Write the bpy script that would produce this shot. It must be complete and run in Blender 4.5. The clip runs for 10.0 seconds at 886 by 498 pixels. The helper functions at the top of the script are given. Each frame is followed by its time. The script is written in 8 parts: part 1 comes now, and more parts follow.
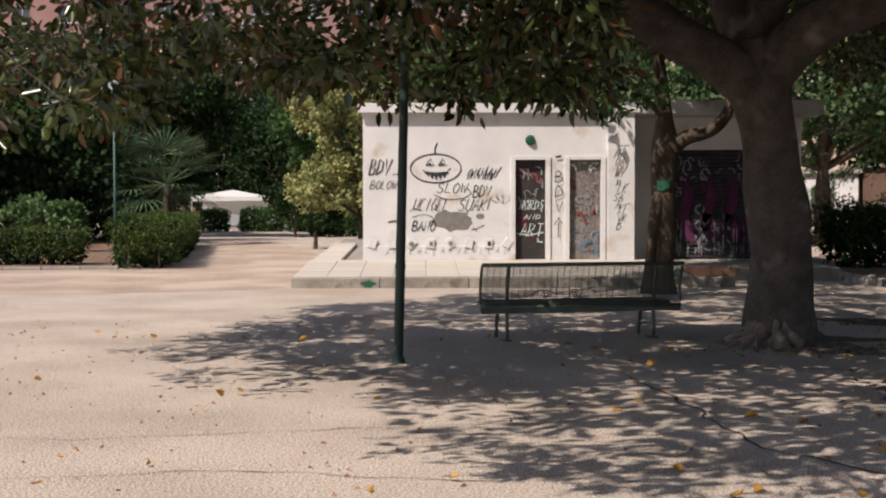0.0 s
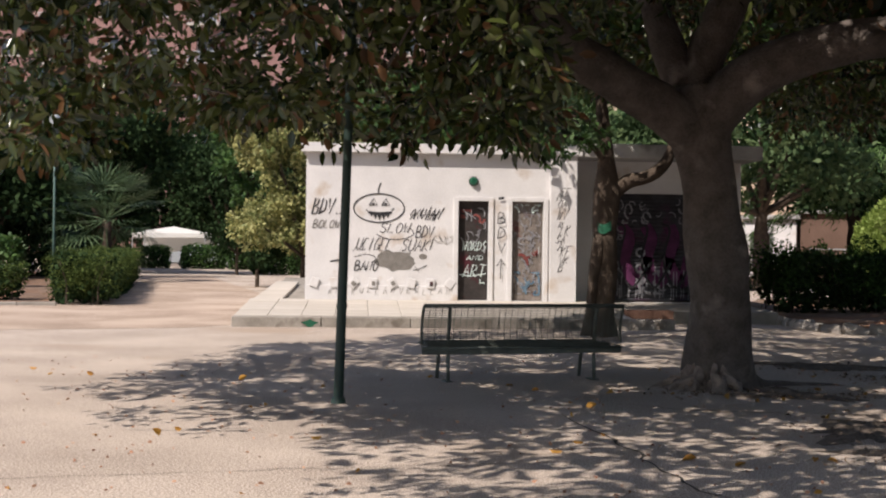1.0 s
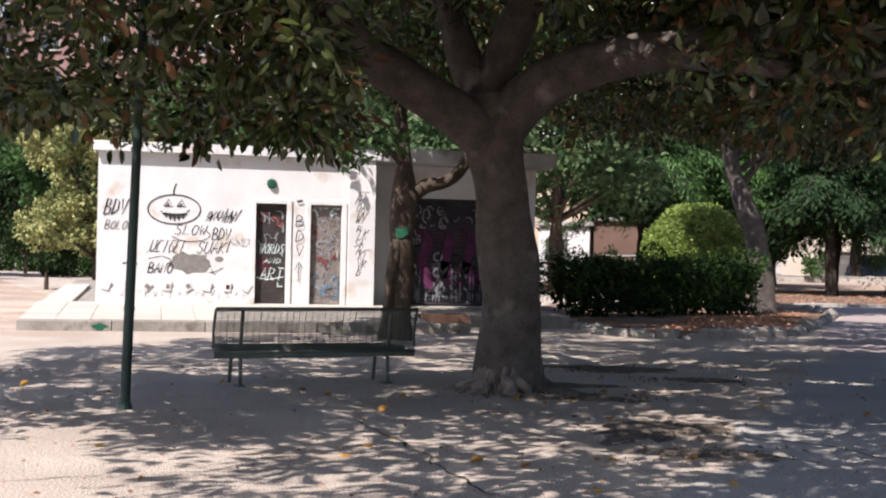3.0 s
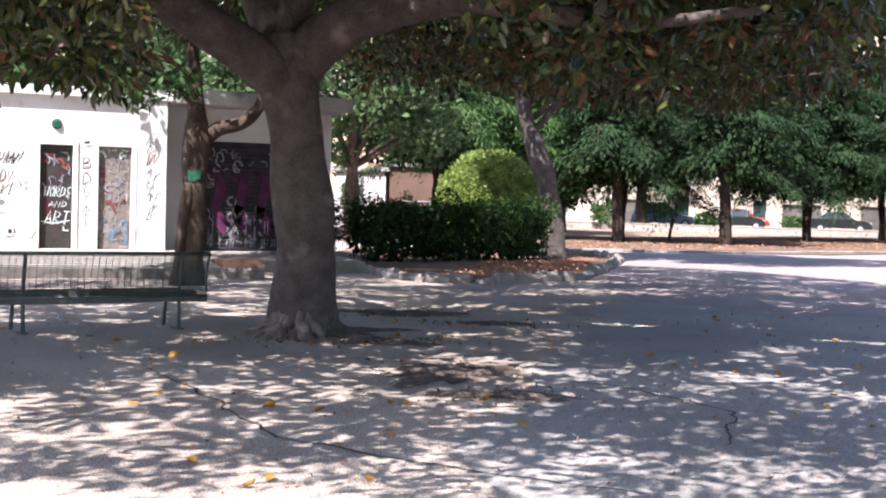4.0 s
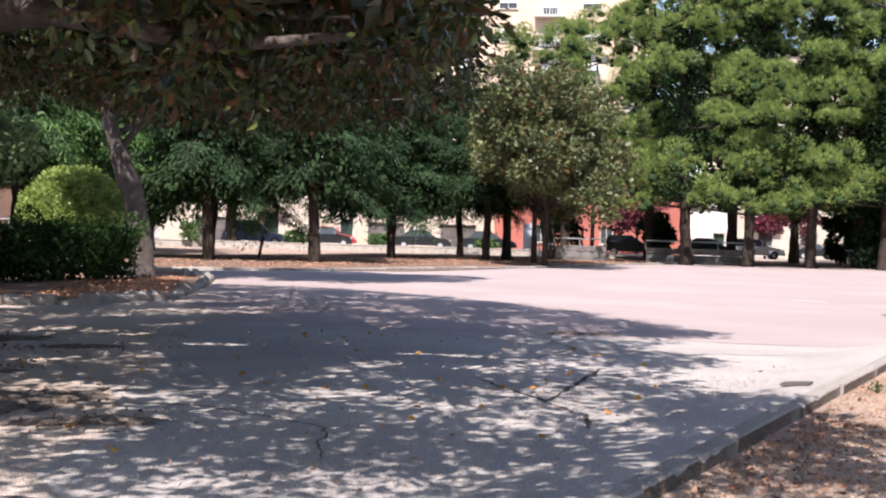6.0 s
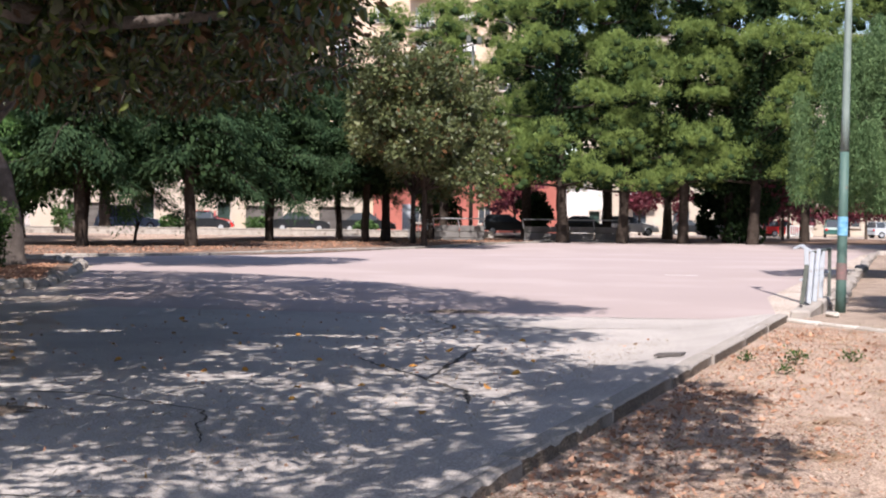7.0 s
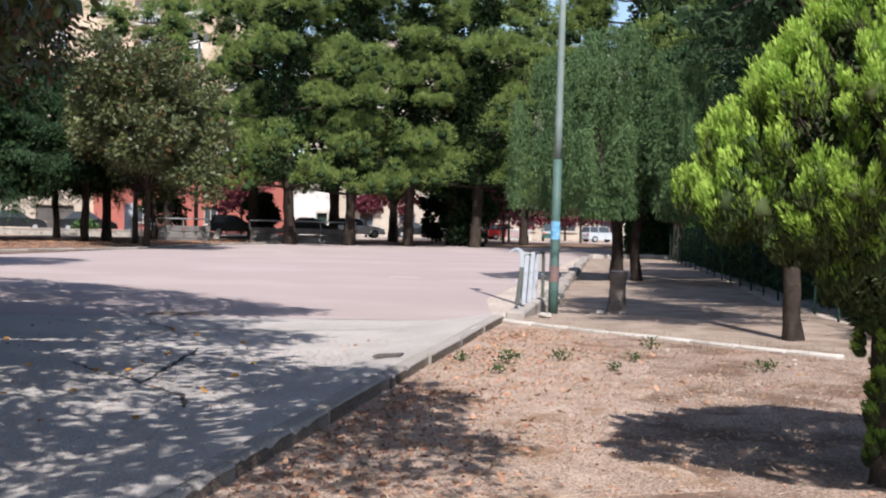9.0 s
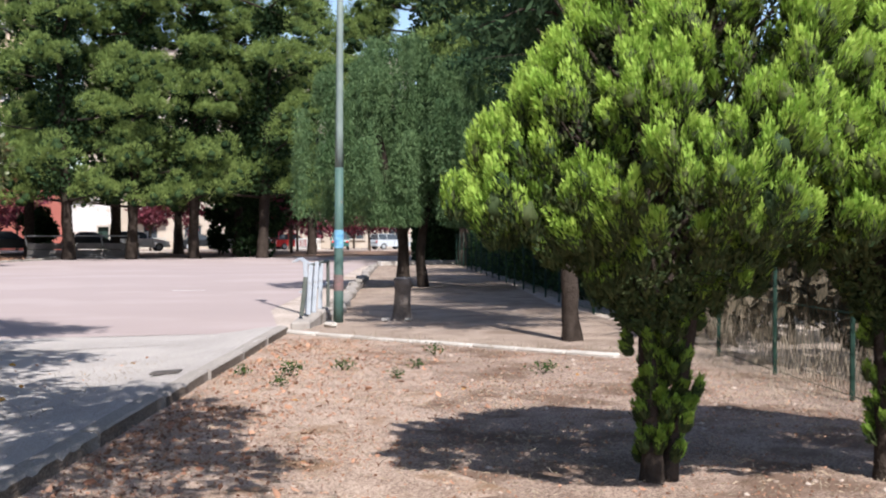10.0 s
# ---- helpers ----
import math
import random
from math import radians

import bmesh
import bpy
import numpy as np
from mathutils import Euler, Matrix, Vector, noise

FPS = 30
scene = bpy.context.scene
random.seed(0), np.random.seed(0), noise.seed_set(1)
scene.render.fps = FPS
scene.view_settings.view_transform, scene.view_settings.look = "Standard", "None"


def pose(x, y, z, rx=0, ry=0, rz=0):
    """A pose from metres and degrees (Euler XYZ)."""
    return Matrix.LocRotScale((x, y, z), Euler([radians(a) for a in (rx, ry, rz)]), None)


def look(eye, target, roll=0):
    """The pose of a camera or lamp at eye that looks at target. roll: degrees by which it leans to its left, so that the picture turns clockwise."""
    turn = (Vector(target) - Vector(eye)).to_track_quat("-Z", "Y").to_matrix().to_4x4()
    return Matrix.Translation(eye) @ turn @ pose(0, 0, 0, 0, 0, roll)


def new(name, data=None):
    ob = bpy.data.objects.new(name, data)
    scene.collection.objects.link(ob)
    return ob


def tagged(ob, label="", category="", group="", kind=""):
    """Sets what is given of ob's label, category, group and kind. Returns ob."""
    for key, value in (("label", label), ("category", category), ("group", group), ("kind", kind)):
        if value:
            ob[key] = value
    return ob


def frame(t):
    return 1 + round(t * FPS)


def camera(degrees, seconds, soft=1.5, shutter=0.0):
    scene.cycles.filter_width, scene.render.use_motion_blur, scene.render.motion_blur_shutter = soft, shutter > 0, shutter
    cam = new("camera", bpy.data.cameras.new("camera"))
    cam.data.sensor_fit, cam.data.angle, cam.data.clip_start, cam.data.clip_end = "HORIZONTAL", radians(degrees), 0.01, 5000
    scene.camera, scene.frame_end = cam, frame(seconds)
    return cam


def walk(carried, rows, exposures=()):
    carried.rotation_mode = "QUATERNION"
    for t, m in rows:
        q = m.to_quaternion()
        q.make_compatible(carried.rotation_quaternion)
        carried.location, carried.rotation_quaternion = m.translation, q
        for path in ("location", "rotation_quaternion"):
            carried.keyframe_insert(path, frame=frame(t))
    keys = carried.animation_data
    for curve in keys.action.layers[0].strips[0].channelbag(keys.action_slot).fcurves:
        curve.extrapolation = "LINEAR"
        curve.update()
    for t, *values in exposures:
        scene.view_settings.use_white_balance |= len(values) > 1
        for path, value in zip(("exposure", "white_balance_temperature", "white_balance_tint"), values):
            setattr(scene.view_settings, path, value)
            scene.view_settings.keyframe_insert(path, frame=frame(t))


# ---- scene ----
cam = camera(37.645, 10.0, soft=2.1)
EYE = 1.5
ROWS = [
    (0.0, -0.014, 0.002, -0.001, -1.074, -1.936, 0.07),
    (0.5, -0.009, -0.009, 0.007, -1.881, -0.85, -0.555),
    (1.0, -0.009, -0.002, 0.001, -3.583, -0.154, -0.745),
    (1.5, -0.009, -0.0, 0.006, -4.499, 0.368, -0.375),
    (2.0, -0.003, -0.025, 0.017, -4.214, 2.103, -1.001),
    (2.5, 0.028, -0.076, 0.011, -7.309, 2.095, -0.554),
    (2.7, 0.052, -0.047, 0.004, -9.477, 1.427, -0.583),
    (3.8, 0.096, 0.088, -0.012, -19.019, -1.854, -2.338),
    (4.0, 0.106, 0.079, -0.02, -21.262, -2.0, -1.627),
    (4.5, 0.099, 0.107, -0.014, -27.176, -2.208, -1.139),
    (5.0, 0.094, 0.092, -0.012, -31.614, -1.889, -0.958),
    (5.5, 0.072, 0.056, -0.006, -35.881, -1.084, -1.061),
    (5.7, 0.066, 0.041, -0.002, -37.275, -0.845, -1.4),
    (6.8, 0.069, 0.017, 0.007, -43.585, -1.249, -1.01),
    (7.0, 0.06, -0.003, -0.02, -44.512, -1.425, -0.734),
    (7.5, 0.045, -0.034, -0.019, -46.841, -1.817, -0.502),
    (8.0, 0.058, -0.057, -0.019, -49.843, -1.802, -0.389),
    (8.5, 0.077, -0.066, -0.01, -53.324, -1.486, -0.749),
    (9.0, 0.075, -0.085, -0.012, -56.451, -1.139, -1.389),
    (9.5, 0.145, -0.101, -0.003, -60.213, -0.981, -2.035),
    (10.0, 0.227, -0.124, -0.005, -65.703, -0.664, 0.022),
]
EXPOSURES = [(0.0, 0.2, 6840, 15.5), (1.5, 0.38, 6650, 15.5), (2.7, 0.60, 6400, 15.5), (3.8, 1.43, 6040, 18.5), (5.0, 1.53, 6080, 18.5), (5.7, 1.23, 6260, 19), (6.8, 0.93, 6290, 18), (8.0, 0.76, 6290, 16), (9.0, 0.66, 6110, 14), (10.0, 0.76, 6080, 13.5)]
walk(cam, [(t, pose(x, y, EYE + z, 90 + pitch, roll, yaw)) for t, x, y, z, yaw, pitch, roll in ROWS], EXPOSURES)

# ---- sky and sun ----
SUN_AZ, SUN_EL = radians(43), radians(50)  # the shadows fall towards (cos, sin) of SUN_AZ
world = bpy.data.worlds.new("sky")
scene.world = world
world.use_nodes = True
wn = world.node_tree.nodes
sky = wn.new("ShaderNodeTexSky")
sky.sky_type = "NISHITA"
sky.sun_disc = False
sky.sun_elevation = SUN_EL
sky.sun_rotation = math.atan2(-math.cos(SUN_AZ), -math.sin(SUN_AZ))
wn["Background"].inputs["Strength"].default_value = 0.105
world.node_tree.links.new(sky.outputs["Color"], wn["Background"].inputs["Color"])
sun = new("sun", bpy.data.lights.new("sun", "SUN"))
sun.data.energy = 4.7
sun.data.angle = radians(0.53)
sun.data.color = (1.0, 0.94, 0.85)
sun.matrix_world = look((-30 * math.cos(SUN_AZ), -30 * math.sin(SUN_AZ), 40), (-30 * math.cos(SUN_AZ) + math.cos(SUN_AZ) * math.cos(SUN_EL), -30 * math.sin(SUN_AZ) + math.sin(SUN_AZ) * math.cos(SUN_EL), 40 - math.sin(SUN_EL)))


# ---- materials ----
def material(name, c1, c2, scale=8.0, rough=0.8, bump=0.2, fine=60.0, island=0.0, objrand=0.0, metal=0.0, spec=0.3, stain=None, stain_scale=0.6, stain_at=0.55, through_light=0.0, coords="Object", fine_amt=0.7):
    """A surface of two colours mixed by coarse and fine noise, with relief, and stains of a third colour."""
    m = bpy.data.materials.new(name)
    m.use_nodes = True
    nt = m.node_tree
    n, ln = nt.nodes, nt.links
    p = n["Principled BSDF"]
    tc = n.new("ShaderNodeTexCoord")
    a = n.new("ShaderNodeTexNoise")
    a.inputs["Scale"].default_value, a.inputs["Detail"].default_value = scale, 4
    b = n.new("ShaderNodeTexNoise")
    b.inputs["Scale"].default_value, b.inputs["Detail"].default_value = fine, 3
    for t in (a, b):
        ln.new(tc.outputs[coords], t.inputs["Vector"])
    mixed = n.new("ShaderNodeMath")
    mixed.operation = "MULTIPLY_ADD"
    ln.new(b.outputs["Fac"], mixed.inputs[0])
    mixed.inputs[1].default_value = fine_amt
    half = n.new("ShaderNodeMath")
    half.operation = "MULTIPLY_ADD"
    ln.new(a.outputs["Fac"], half.inputs[0])
    half.inputs[1].default_value, half.inputs[2].default_value = 1.3, -0.15 - fine_amt / 2
    ln.new(half.outputs[0], mixed.inputs[2])
    fac = mixed.outputs[0]
    if island or objrand:
        src = n.new("ShaderNodeNewGeometry").outputs["Random Per Island"] if island else n.new("ShaderNodeObjectInfo").outputs["Random"]
        r = n.new("ShaderNodeMath")
        r.operation = "MULTIPLY_ADD"
        ln.new(src, r.inputs[0])
        r.inputs[1].default_value = island or objrand
        ln.new(fac, r.inputs[2])
        s = n.new("ShaderNodeMath")
        s.operation = "SUBTRACT"
        ln.new(r.outputs[0], s.inputs[0])
        s.inputs[1].default_value = 0.5 * (island or objrand)
        fac = s.outputs[0]
    mix = n.new("ShaderNodeMix")
    mix.data_type = "RGBA"
    mix.clamp_factor = True
    ln.new(fac, mix.inputs["Factor"])
    mix.inputs["A"].default_value, mix.inputs["B"].default_value = (*c1, 1), (*c2, 1)
    colour = mix.outputs["Result"]
    if stain:
        st = n.new("ShaderNodeTexNoise")
        st.inputs["Scale"].default_value, st.inputs["Detail"].default_value = stain_scale, 6
        ln.new(tc.outputs[coords], st.inputs["Vector"])
        ramp = n.new("ShaderNodeMapRange")
        ramp.inputs["From Min"].default_value, ramp.inputs["From Max"].default_value = stain_at, stain_at + 0.12
        ln.new(st.outputs["Fac"], ramp.inputs["Value"])
        m2 = n.new("ShaderNodeMix")
        m2.data_type = "RGBA"
        ln.new(ramp.outputs["Result"], m2.inputs["Factor"])
        ln.new(colour, m2.inputs["A"])
        m2.inputs["B"].default_value = (*stain, 1)
        colour = m2.outputs["Result"]
    ln.new(colour, p.inputs["Base Color"])
    p.inputs["Roughness"].default_value, p.inputs["Metallic"].default_value = rough, metal
    p.inputs["Specular IOR Level"].default_value = spec
    if bump:
        bp = n.new("ShaderNodeBump")
        bp.inputs["Strength"].default_value, bp.inputs["Distance"].default_value = bump, 0.02
        ln.new(b.outputs["Fac"], bp.inputs["Height"])
        ln.new(bp.outputs["Normal"], p.inputs["Normal"])
    if through_light:
        tr = n.new("ShaderNodeBsdfTranslucent")
        ln.new(colour, tr.inputs["Color"])
        ms = n.new("ShaderNodeMixShader")
        ms.inputs[0].default_value = through_light
        ln.new(p.outputs[0], ms.inputs[1])
        ln.new(tr.outputs[0], ms.inputs[2])
        ln.new(ms.outputs[0], n["Material Output"].inputs["Surface"])
    return m


def glass(name, tint=(0.05, 0.06, 0.07), rough=0.05):
    m = bpy.data.materials.new(name)
    m.use_nodes = True
    p = m.node_tree.nodes["Principled BSDF"]
    p.inputs["Base Color"].default_value = (*tint, 1)
    p.inputs["Roughness"].default_value = rough
    p.inputs["Specular IOR Level"].default_value = 0.35
    return m


def leaf_mat(name, c1, c2, rough=0.5, spec=0.35, island=0.9, through_light=0.3):
    return material(name, c1, c2, scale=0.8, fine=9, rough=rough, bump=0, island=island, spec=spec, through_light=through_light)


M_ground = material("worn asphalt", (0.23, 0.187, 0.155), (0.60, 0.513, 0.44), scale=0.5, fine=64, fine_amt=5.0, rough=0.95, bump=0.4, stain=(0.36, 0.285, 0.225), stain_scale=0.3, stain_at=0.56, spec=0.15)
M_pink = material("faded pink court surface", (0.32, 0.262, 0.248), (0.37, 0.303, 0.286), scale=0.18, fine=30, rough=0.9, bump=0.3, stain=(0.378, 0.313, 0.297), stain_scale=0.25, stain_at=0.5, spec=0.2)
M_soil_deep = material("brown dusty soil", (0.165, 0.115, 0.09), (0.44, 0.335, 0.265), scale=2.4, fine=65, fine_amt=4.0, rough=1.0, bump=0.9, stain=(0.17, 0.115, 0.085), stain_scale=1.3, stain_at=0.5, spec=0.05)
M_apron = material("pale worn concrete asphalt", (0.27, 0.247, 0.23), (0.49, 0.452, 0.42), scale=0.5, fine=60, fine_amt=4.0, rough=0.95, bump=0.4, stain=(0.42, 0.39, 0.36), stain_scale=0.3, stain_at=0.56, spec=0.15)
M_soil = material("dry soil", (0.215, 0.15, 0.115), (0.54, 0.42, 0.335), scale=2.2, fine=70, fine_amt=4.0, rough=1.0, bump=0.9, stain=(0.26, 0.17, 0.11), stain_scale=1.6, stain_at=0.56, spec=0.05)
M_humus = material("dark leafy soil", (0.09, 0.06, 0.045), (0.27, 0.195, 0.15), scale=1.4, fine=40, fine_amt=3, rough=1.0, bump=0.7, stain=(0.22, 0.12, 0.075), stain_scale=0.8, stain_at=0.5, spec=0.05)
M_path = material("dusty path", (0.15, 0.11, 0.083), (0.43, 0.345, 0.28), scale=1.6, fine=50, fine_amt=3.5, rough=1.0, bump=0.5, stain=(0.20, 0.15, 0.115), stain_scale=0.9, spec=0.05)
M_kerb = material("weathered concrete", (0.19, 0.172, 0.15), (0.40, 0.37, 0.33), scale=3, fine=50, rough=0.95, bump=0.5, objrand=0.6, stain=(0.15, 0.13, 0.11), stain_scale=2.5, stain_at=0.58, spec=0.1)
# kerb face towards the soil: brown stain, darkened further as its shade side
M_kerb_shade_face = material("soil-stained concrete with shade", (0.075, 0.06, 0.048), (0.20, 0.165, 0.135), scale=3.0, fine=60, fine_amt=2.0, rough=1.0, bump=0.7, stain=(0.24, 0.21, 0.18), stain_scale=3.0, stain_at=0.58, spec=0.05)
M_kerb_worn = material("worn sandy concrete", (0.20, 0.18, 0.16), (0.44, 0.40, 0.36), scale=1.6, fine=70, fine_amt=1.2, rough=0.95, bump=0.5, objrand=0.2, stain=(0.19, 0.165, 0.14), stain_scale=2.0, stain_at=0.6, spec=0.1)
M_slab = material("pale stone slab", (0.38, 0.34, 0.29), (0.52, 0.48, 0.43), scale=1.5, fine=60, rough=0.9, bump=0.3, objrand=0.4, spec=0.2)
M_plaster = material("white painted plaster", (0.50, 0.49, 0.49), (0.70, 0.685, 0.68), scale=1.3, fine=30, rough=0.9, bump=0.3, stain=(0.47, 0.40, 0.34), stain_scale=1.6, stain_at=0.57, spec=0.2)
M_roof = material("grey concrete roof edge", (0.26, 0.25, 0.24), (0.45, 0.44, 0.42), scale=2, fine=40, rough=0.95, bump=0.4, stain=(0.14, 0.13, 0.12), stain_scale=1.4)
M_bark = material("grey smooth bark", (0.05, 0.041, 0.036), (0.165, 0.14, 0.124), scale=5, fine=34, rough=0.95, bump=1.0, stain=(0.25, 0.21, 0.19), stain_scale=2.2, stain_at=0.6, spec=0.1)
M_root = material("pale crinkled root bark", (0.15, 0.115, 0.095), (0.36, 0.29, 0.245), scale=7, fine=35, rough=0.95, bump=1.0, spec=0.1)
M_bark2 = material("brown rough bark", (0.045, 0.034, 0.027), (0.12, 0.093, 0.073), scale=6, fine=40, rough=1.0, bump=1.0, spec=0.05)
# the brown rough bark again, darkened for trunks that stand in shade
M_bark_shaded = material("brown bark with shade in its colour", (0.022, 0.017, 0.014), (0.07, 0.055, 0.045), scale=6, fine=40, rough=1.0, bump=1.0, spec=0.05)
M_green_metal = material("dark green paint", (0.008, 0.022, 0.017), (0.02, 0.045, 0.036), scale=3, fine=50, rough=0.5, bump=0.1, spec=0.4)
M_bench = material("dull green grey steel", (0.05, 0.06, 0.05), (0.13, 0.142, 0.125), scale=6, fine=70, rough=0.55, bump=0.1, spec=0.4)
M_lamp_green = material("faded green paint", (0.045, 0.10, 0.085), (0.10, 0.16, 0.14), scale=4, fine=50, rough=0.6, bump=0.15, stain=(0.16, 0.13, 0.10), stain_scale=6, stain_at=0.6)
M_edging = material("bleached concrete edging", (0.30, 0.27, 0.235), (0.58, 0.54, 0.49), scale=4, fine=45, rough=0.95, bump=0.4, objrand=0.4, spec=0.1)
M_stump = material("weathered grey wood", (0.07, 0.057, 0.05), (0.26, 0.22, 0.19), scale=5, fine=30, rough=1.0, bump=0.9, spec=0.05)
M_pole_top = material("faded grey green pole paint", (0.13, 0.18, 0.165), (0.25, 0.30, 0.28), scale=3, fine=40, rough=0.6, bump=0.1)
M_zinc = material("galvanised steel", (0.30, 0.32, 0.33), (0.48, 0.50, 0.51), scale=5, fine=60, rough=0.5, bump=0.05, metal=0.4)
M_rail = material("grey painted steel", (0.30, 0.33, 0.37), (0.48, 0.52, 0.56), scale=6, fine=50, rough=0.6, bump=0.1, stain=(0.20, 0.12, 0.07), stain_scale=7, stain_at=0.6)
M_black = material("black spray paint", (0.012, 0.012, 0.014), (0.04, 0.04, 0.045), scale=6, fine=60, rough=0.7, bump=0)
M_door = material("sprayed dark steel door", (0.012, 0.010, 0.010), (0.055, 0.045, 0.042), scale=2.5, fine=14, rough=0.6, bump=0.1, stain=(0.07, 0.012, 0.02), stain_scale=3, stain_at=0.55)
M_door2 = material("sprayed brown steel door", (0.05, 0.04, 0.035), (0.30, 0.26, 0.23), scale=5, fine=16, rough=0.6, bump=0.1, stain=(0.12, 0.03, 0.03), stain_scale=4, stain_at=0.58)
M_hole = material("bare grey render", (0.13, 0.12, 0.11), (0.25, 0.235, 0.215), scale=6, fine=40, rough=1.0, bump=0.8)
M_pale_paint = material("pale spray paint", (0.45, 0.60, 0.58), (0.75, 0.82, 0.80), scale=9, fine=50, rough=0.7, bump=0)
M_pink_paint = material("magenta spray paint", (0.035, 0.008, 0.028), (0.14, 0.03, 0.10), scale=4, fine=40, rough=0.7, bump=0)
M_white_paint = material("white spray paint", (0.10, 0.10, 0.12), (0.36, 0.36, 0.38), scale=9, fine=40, rough=0.7, bump=0)
M_shutter = material("sprayed steel shutter", (0.008, 0.008, 0.010), (0.06, 0.06, 0.07), scale=3, fine=16, rough=0.6, bump=0.1, stain=(0.06, 0.016, 0.045), stain_scale=1.6, stain_at=0.56)
M_fence = material("dark green fence wire", (0.012, 0.03, 0.022), (0.03, 0.06, 0.045), scale=4, fine=40, rough=0.8, bump=0, spec=0.1)
M_blue_paint = material("dull blue spray paint", (0.03, 0.07, 0.12), (0.16, 0.24, 0.30), scale=9, fine=40, rough=0.7, bump=0)
M_dull_red = material("dull red spray paint", (0.10, 0.02, 0.02), (0.26, 0.08, 0.07), scale=9, fine=40, rough=0.7, bump=0)
M_glass = glass("dark window glass")
M_bulb = material("green glass cover", (0.01, 0.06, 0.035), (0.02, 0.12, 0.07), rough=0.25, bump=0)
L_main = leaf_mat("leathery dark green leaf", (0.012, 0.024, 0.008), (0.095, 0.115, 0.03), rough=0.22, spec=0.55, through_light=0.32)
L_rust = leaf_mat("rust brown leaf", (0.05, 0.027, 0.012), (0.17, 0.085, 0.032), rough=0.55, through_light=0.35)
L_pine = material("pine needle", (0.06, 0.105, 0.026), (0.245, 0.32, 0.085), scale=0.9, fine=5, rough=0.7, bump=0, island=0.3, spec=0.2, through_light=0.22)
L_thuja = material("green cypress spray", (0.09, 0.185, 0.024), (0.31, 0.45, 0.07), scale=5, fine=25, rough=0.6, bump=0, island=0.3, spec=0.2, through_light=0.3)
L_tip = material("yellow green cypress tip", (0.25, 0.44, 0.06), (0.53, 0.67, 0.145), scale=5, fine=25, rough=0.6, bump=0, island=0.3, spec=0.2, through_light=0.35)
# very dark green: the shade inside the crown is put into the colour
L_thuja_shade = leaf_mat("shade-coloured inner cypress twig", (0.02, 0.045, 0.012), (0.07, 0.085, 0.025), rough=0.8, through_light=0.1)
L_schinus = leaf_mat("grey green drooping leaf", (0.06, 0.12, 0.048), (0.19, 0.285, 0.125), rough=0.7, spec=0.15, through_light=0.4)
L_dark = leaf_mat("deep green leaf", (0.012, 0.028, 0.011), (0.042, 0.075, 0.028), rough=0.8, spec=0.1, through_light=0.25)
L_deep = leaf_mat("bluish green park leaf", (0.016, 0.042, 0.02), (0.065, 0.11, 0.05), rough=0.8, spec=0.12, through_light=0.4)
L_mid = leaf_mat("green leaf", (0.024, 0.068, 0.018), (0.10, 0.18, 0.05), rough=0.5, through_light=0.3)
L_feather = leaf_mat("feathery green leaf", (0.034, 0.09, 0.026), (0.12, 0.21, 0.062), rough=0.7, spec=0.15, through_light=0.4)
L_olive = leaf_mat("glossy olive leaf", (0.027, 0.046, 0.017), (0.165, 0.182, 0.07), rough=0.45, spec=0.4, through_light=0.3, island=0.55)
L_yellow = leaf_mat("cream flowered leaf", (0.10, 0.14, 0.04), (0.52, 0.49, 0.21), rough=0.6, through_light=0.3)
L_bright = leaf_mat("fresh lime leaf", (0.14, 0.22, 0.04), (0.33, 0.41, 0.11), rough=0.55, through_light=0.3)
L_hedge = leaf_mat("hedge leaf", (0.018, 0.046, 0.012), (0.075, 0.14, 0.034), rough=0.8, spec=0.1, through_light=0.3)
L_grey = leaf_mat("soft grey green leaf", (0.035, 0.075, 0.03), (0.135, 0.19, 0.085), rough=0.7, spec=0.15, through_light=0.35)
L_box = leaf_mat("clipped box leaf", (0.026, 0.052, 0.013), (0.115, 0.155, 0.04), rough=0.7, spec=0.15, through_light=0.3)
L_plum = leaf_mat("crimson leaf", (0.06, 0.012, 0.02), (0.22, 0.05, 0.07), rough=0.6, through_light=0.3)
L_palm = leaf_mat("palm leaf", (0.02, 0.05, 0.02), (0.10, 0.15, 0.07), rough=0.45, through_light=0.2)
L_brush = leaf_mat("dry grey-brown brush", (0.06, 0.05, 0.032), (0.20, 0.165, 0.115), rough=0.9, spec=0.1)
L_straw = leaf_mat("dry grass", (0.19, 0.155, 0.11), (0.42, 0.355, 0.265), rough=0.9, through_light=0.2)
L_stalk = leaf_mat("dry straw", (0.22, 0.16, 0.10), (0.62, 0.50, 0.36), rough=0.8, island=0.5)
L_litter = leaf_mat("fallen brown leaf", (0.27, 0.125, 0.075), (0.52, 0.30, 0.19), rough=0.8, through_light=0.1)
L_curled = leaf_mat("curled dry leaf", (0.16, 0.08, 0.05), (0.40, 0.23, 0.15), rough=0.8, through_light=0.1)
L_debris = leaf_mat("dark bark debris", (0.07, 0.05, 0.038), (0.26, 0.18, 0.125), rough=0.9, through_light=0.05)
L_fallen = leaf_mat("fallen yellow leaf", (0.34, 0.15, 0.03), (0.54, 0.29, 0.05), rough=0.7, through_light=0.1)


# ---- geometry helpers ----
def cat(*geos):
    vs, fs = [], []
    for v, f in geos:
        k = len(vs)
        vs.extend([tuple(p) for p in v])
        fs.extend([tuple(i + k for i in face) for face in f])
    return vs, fs


def moved(geo, m):
    return [tuple(m @ Vector(p)) for p in geo[0]], geo[1]


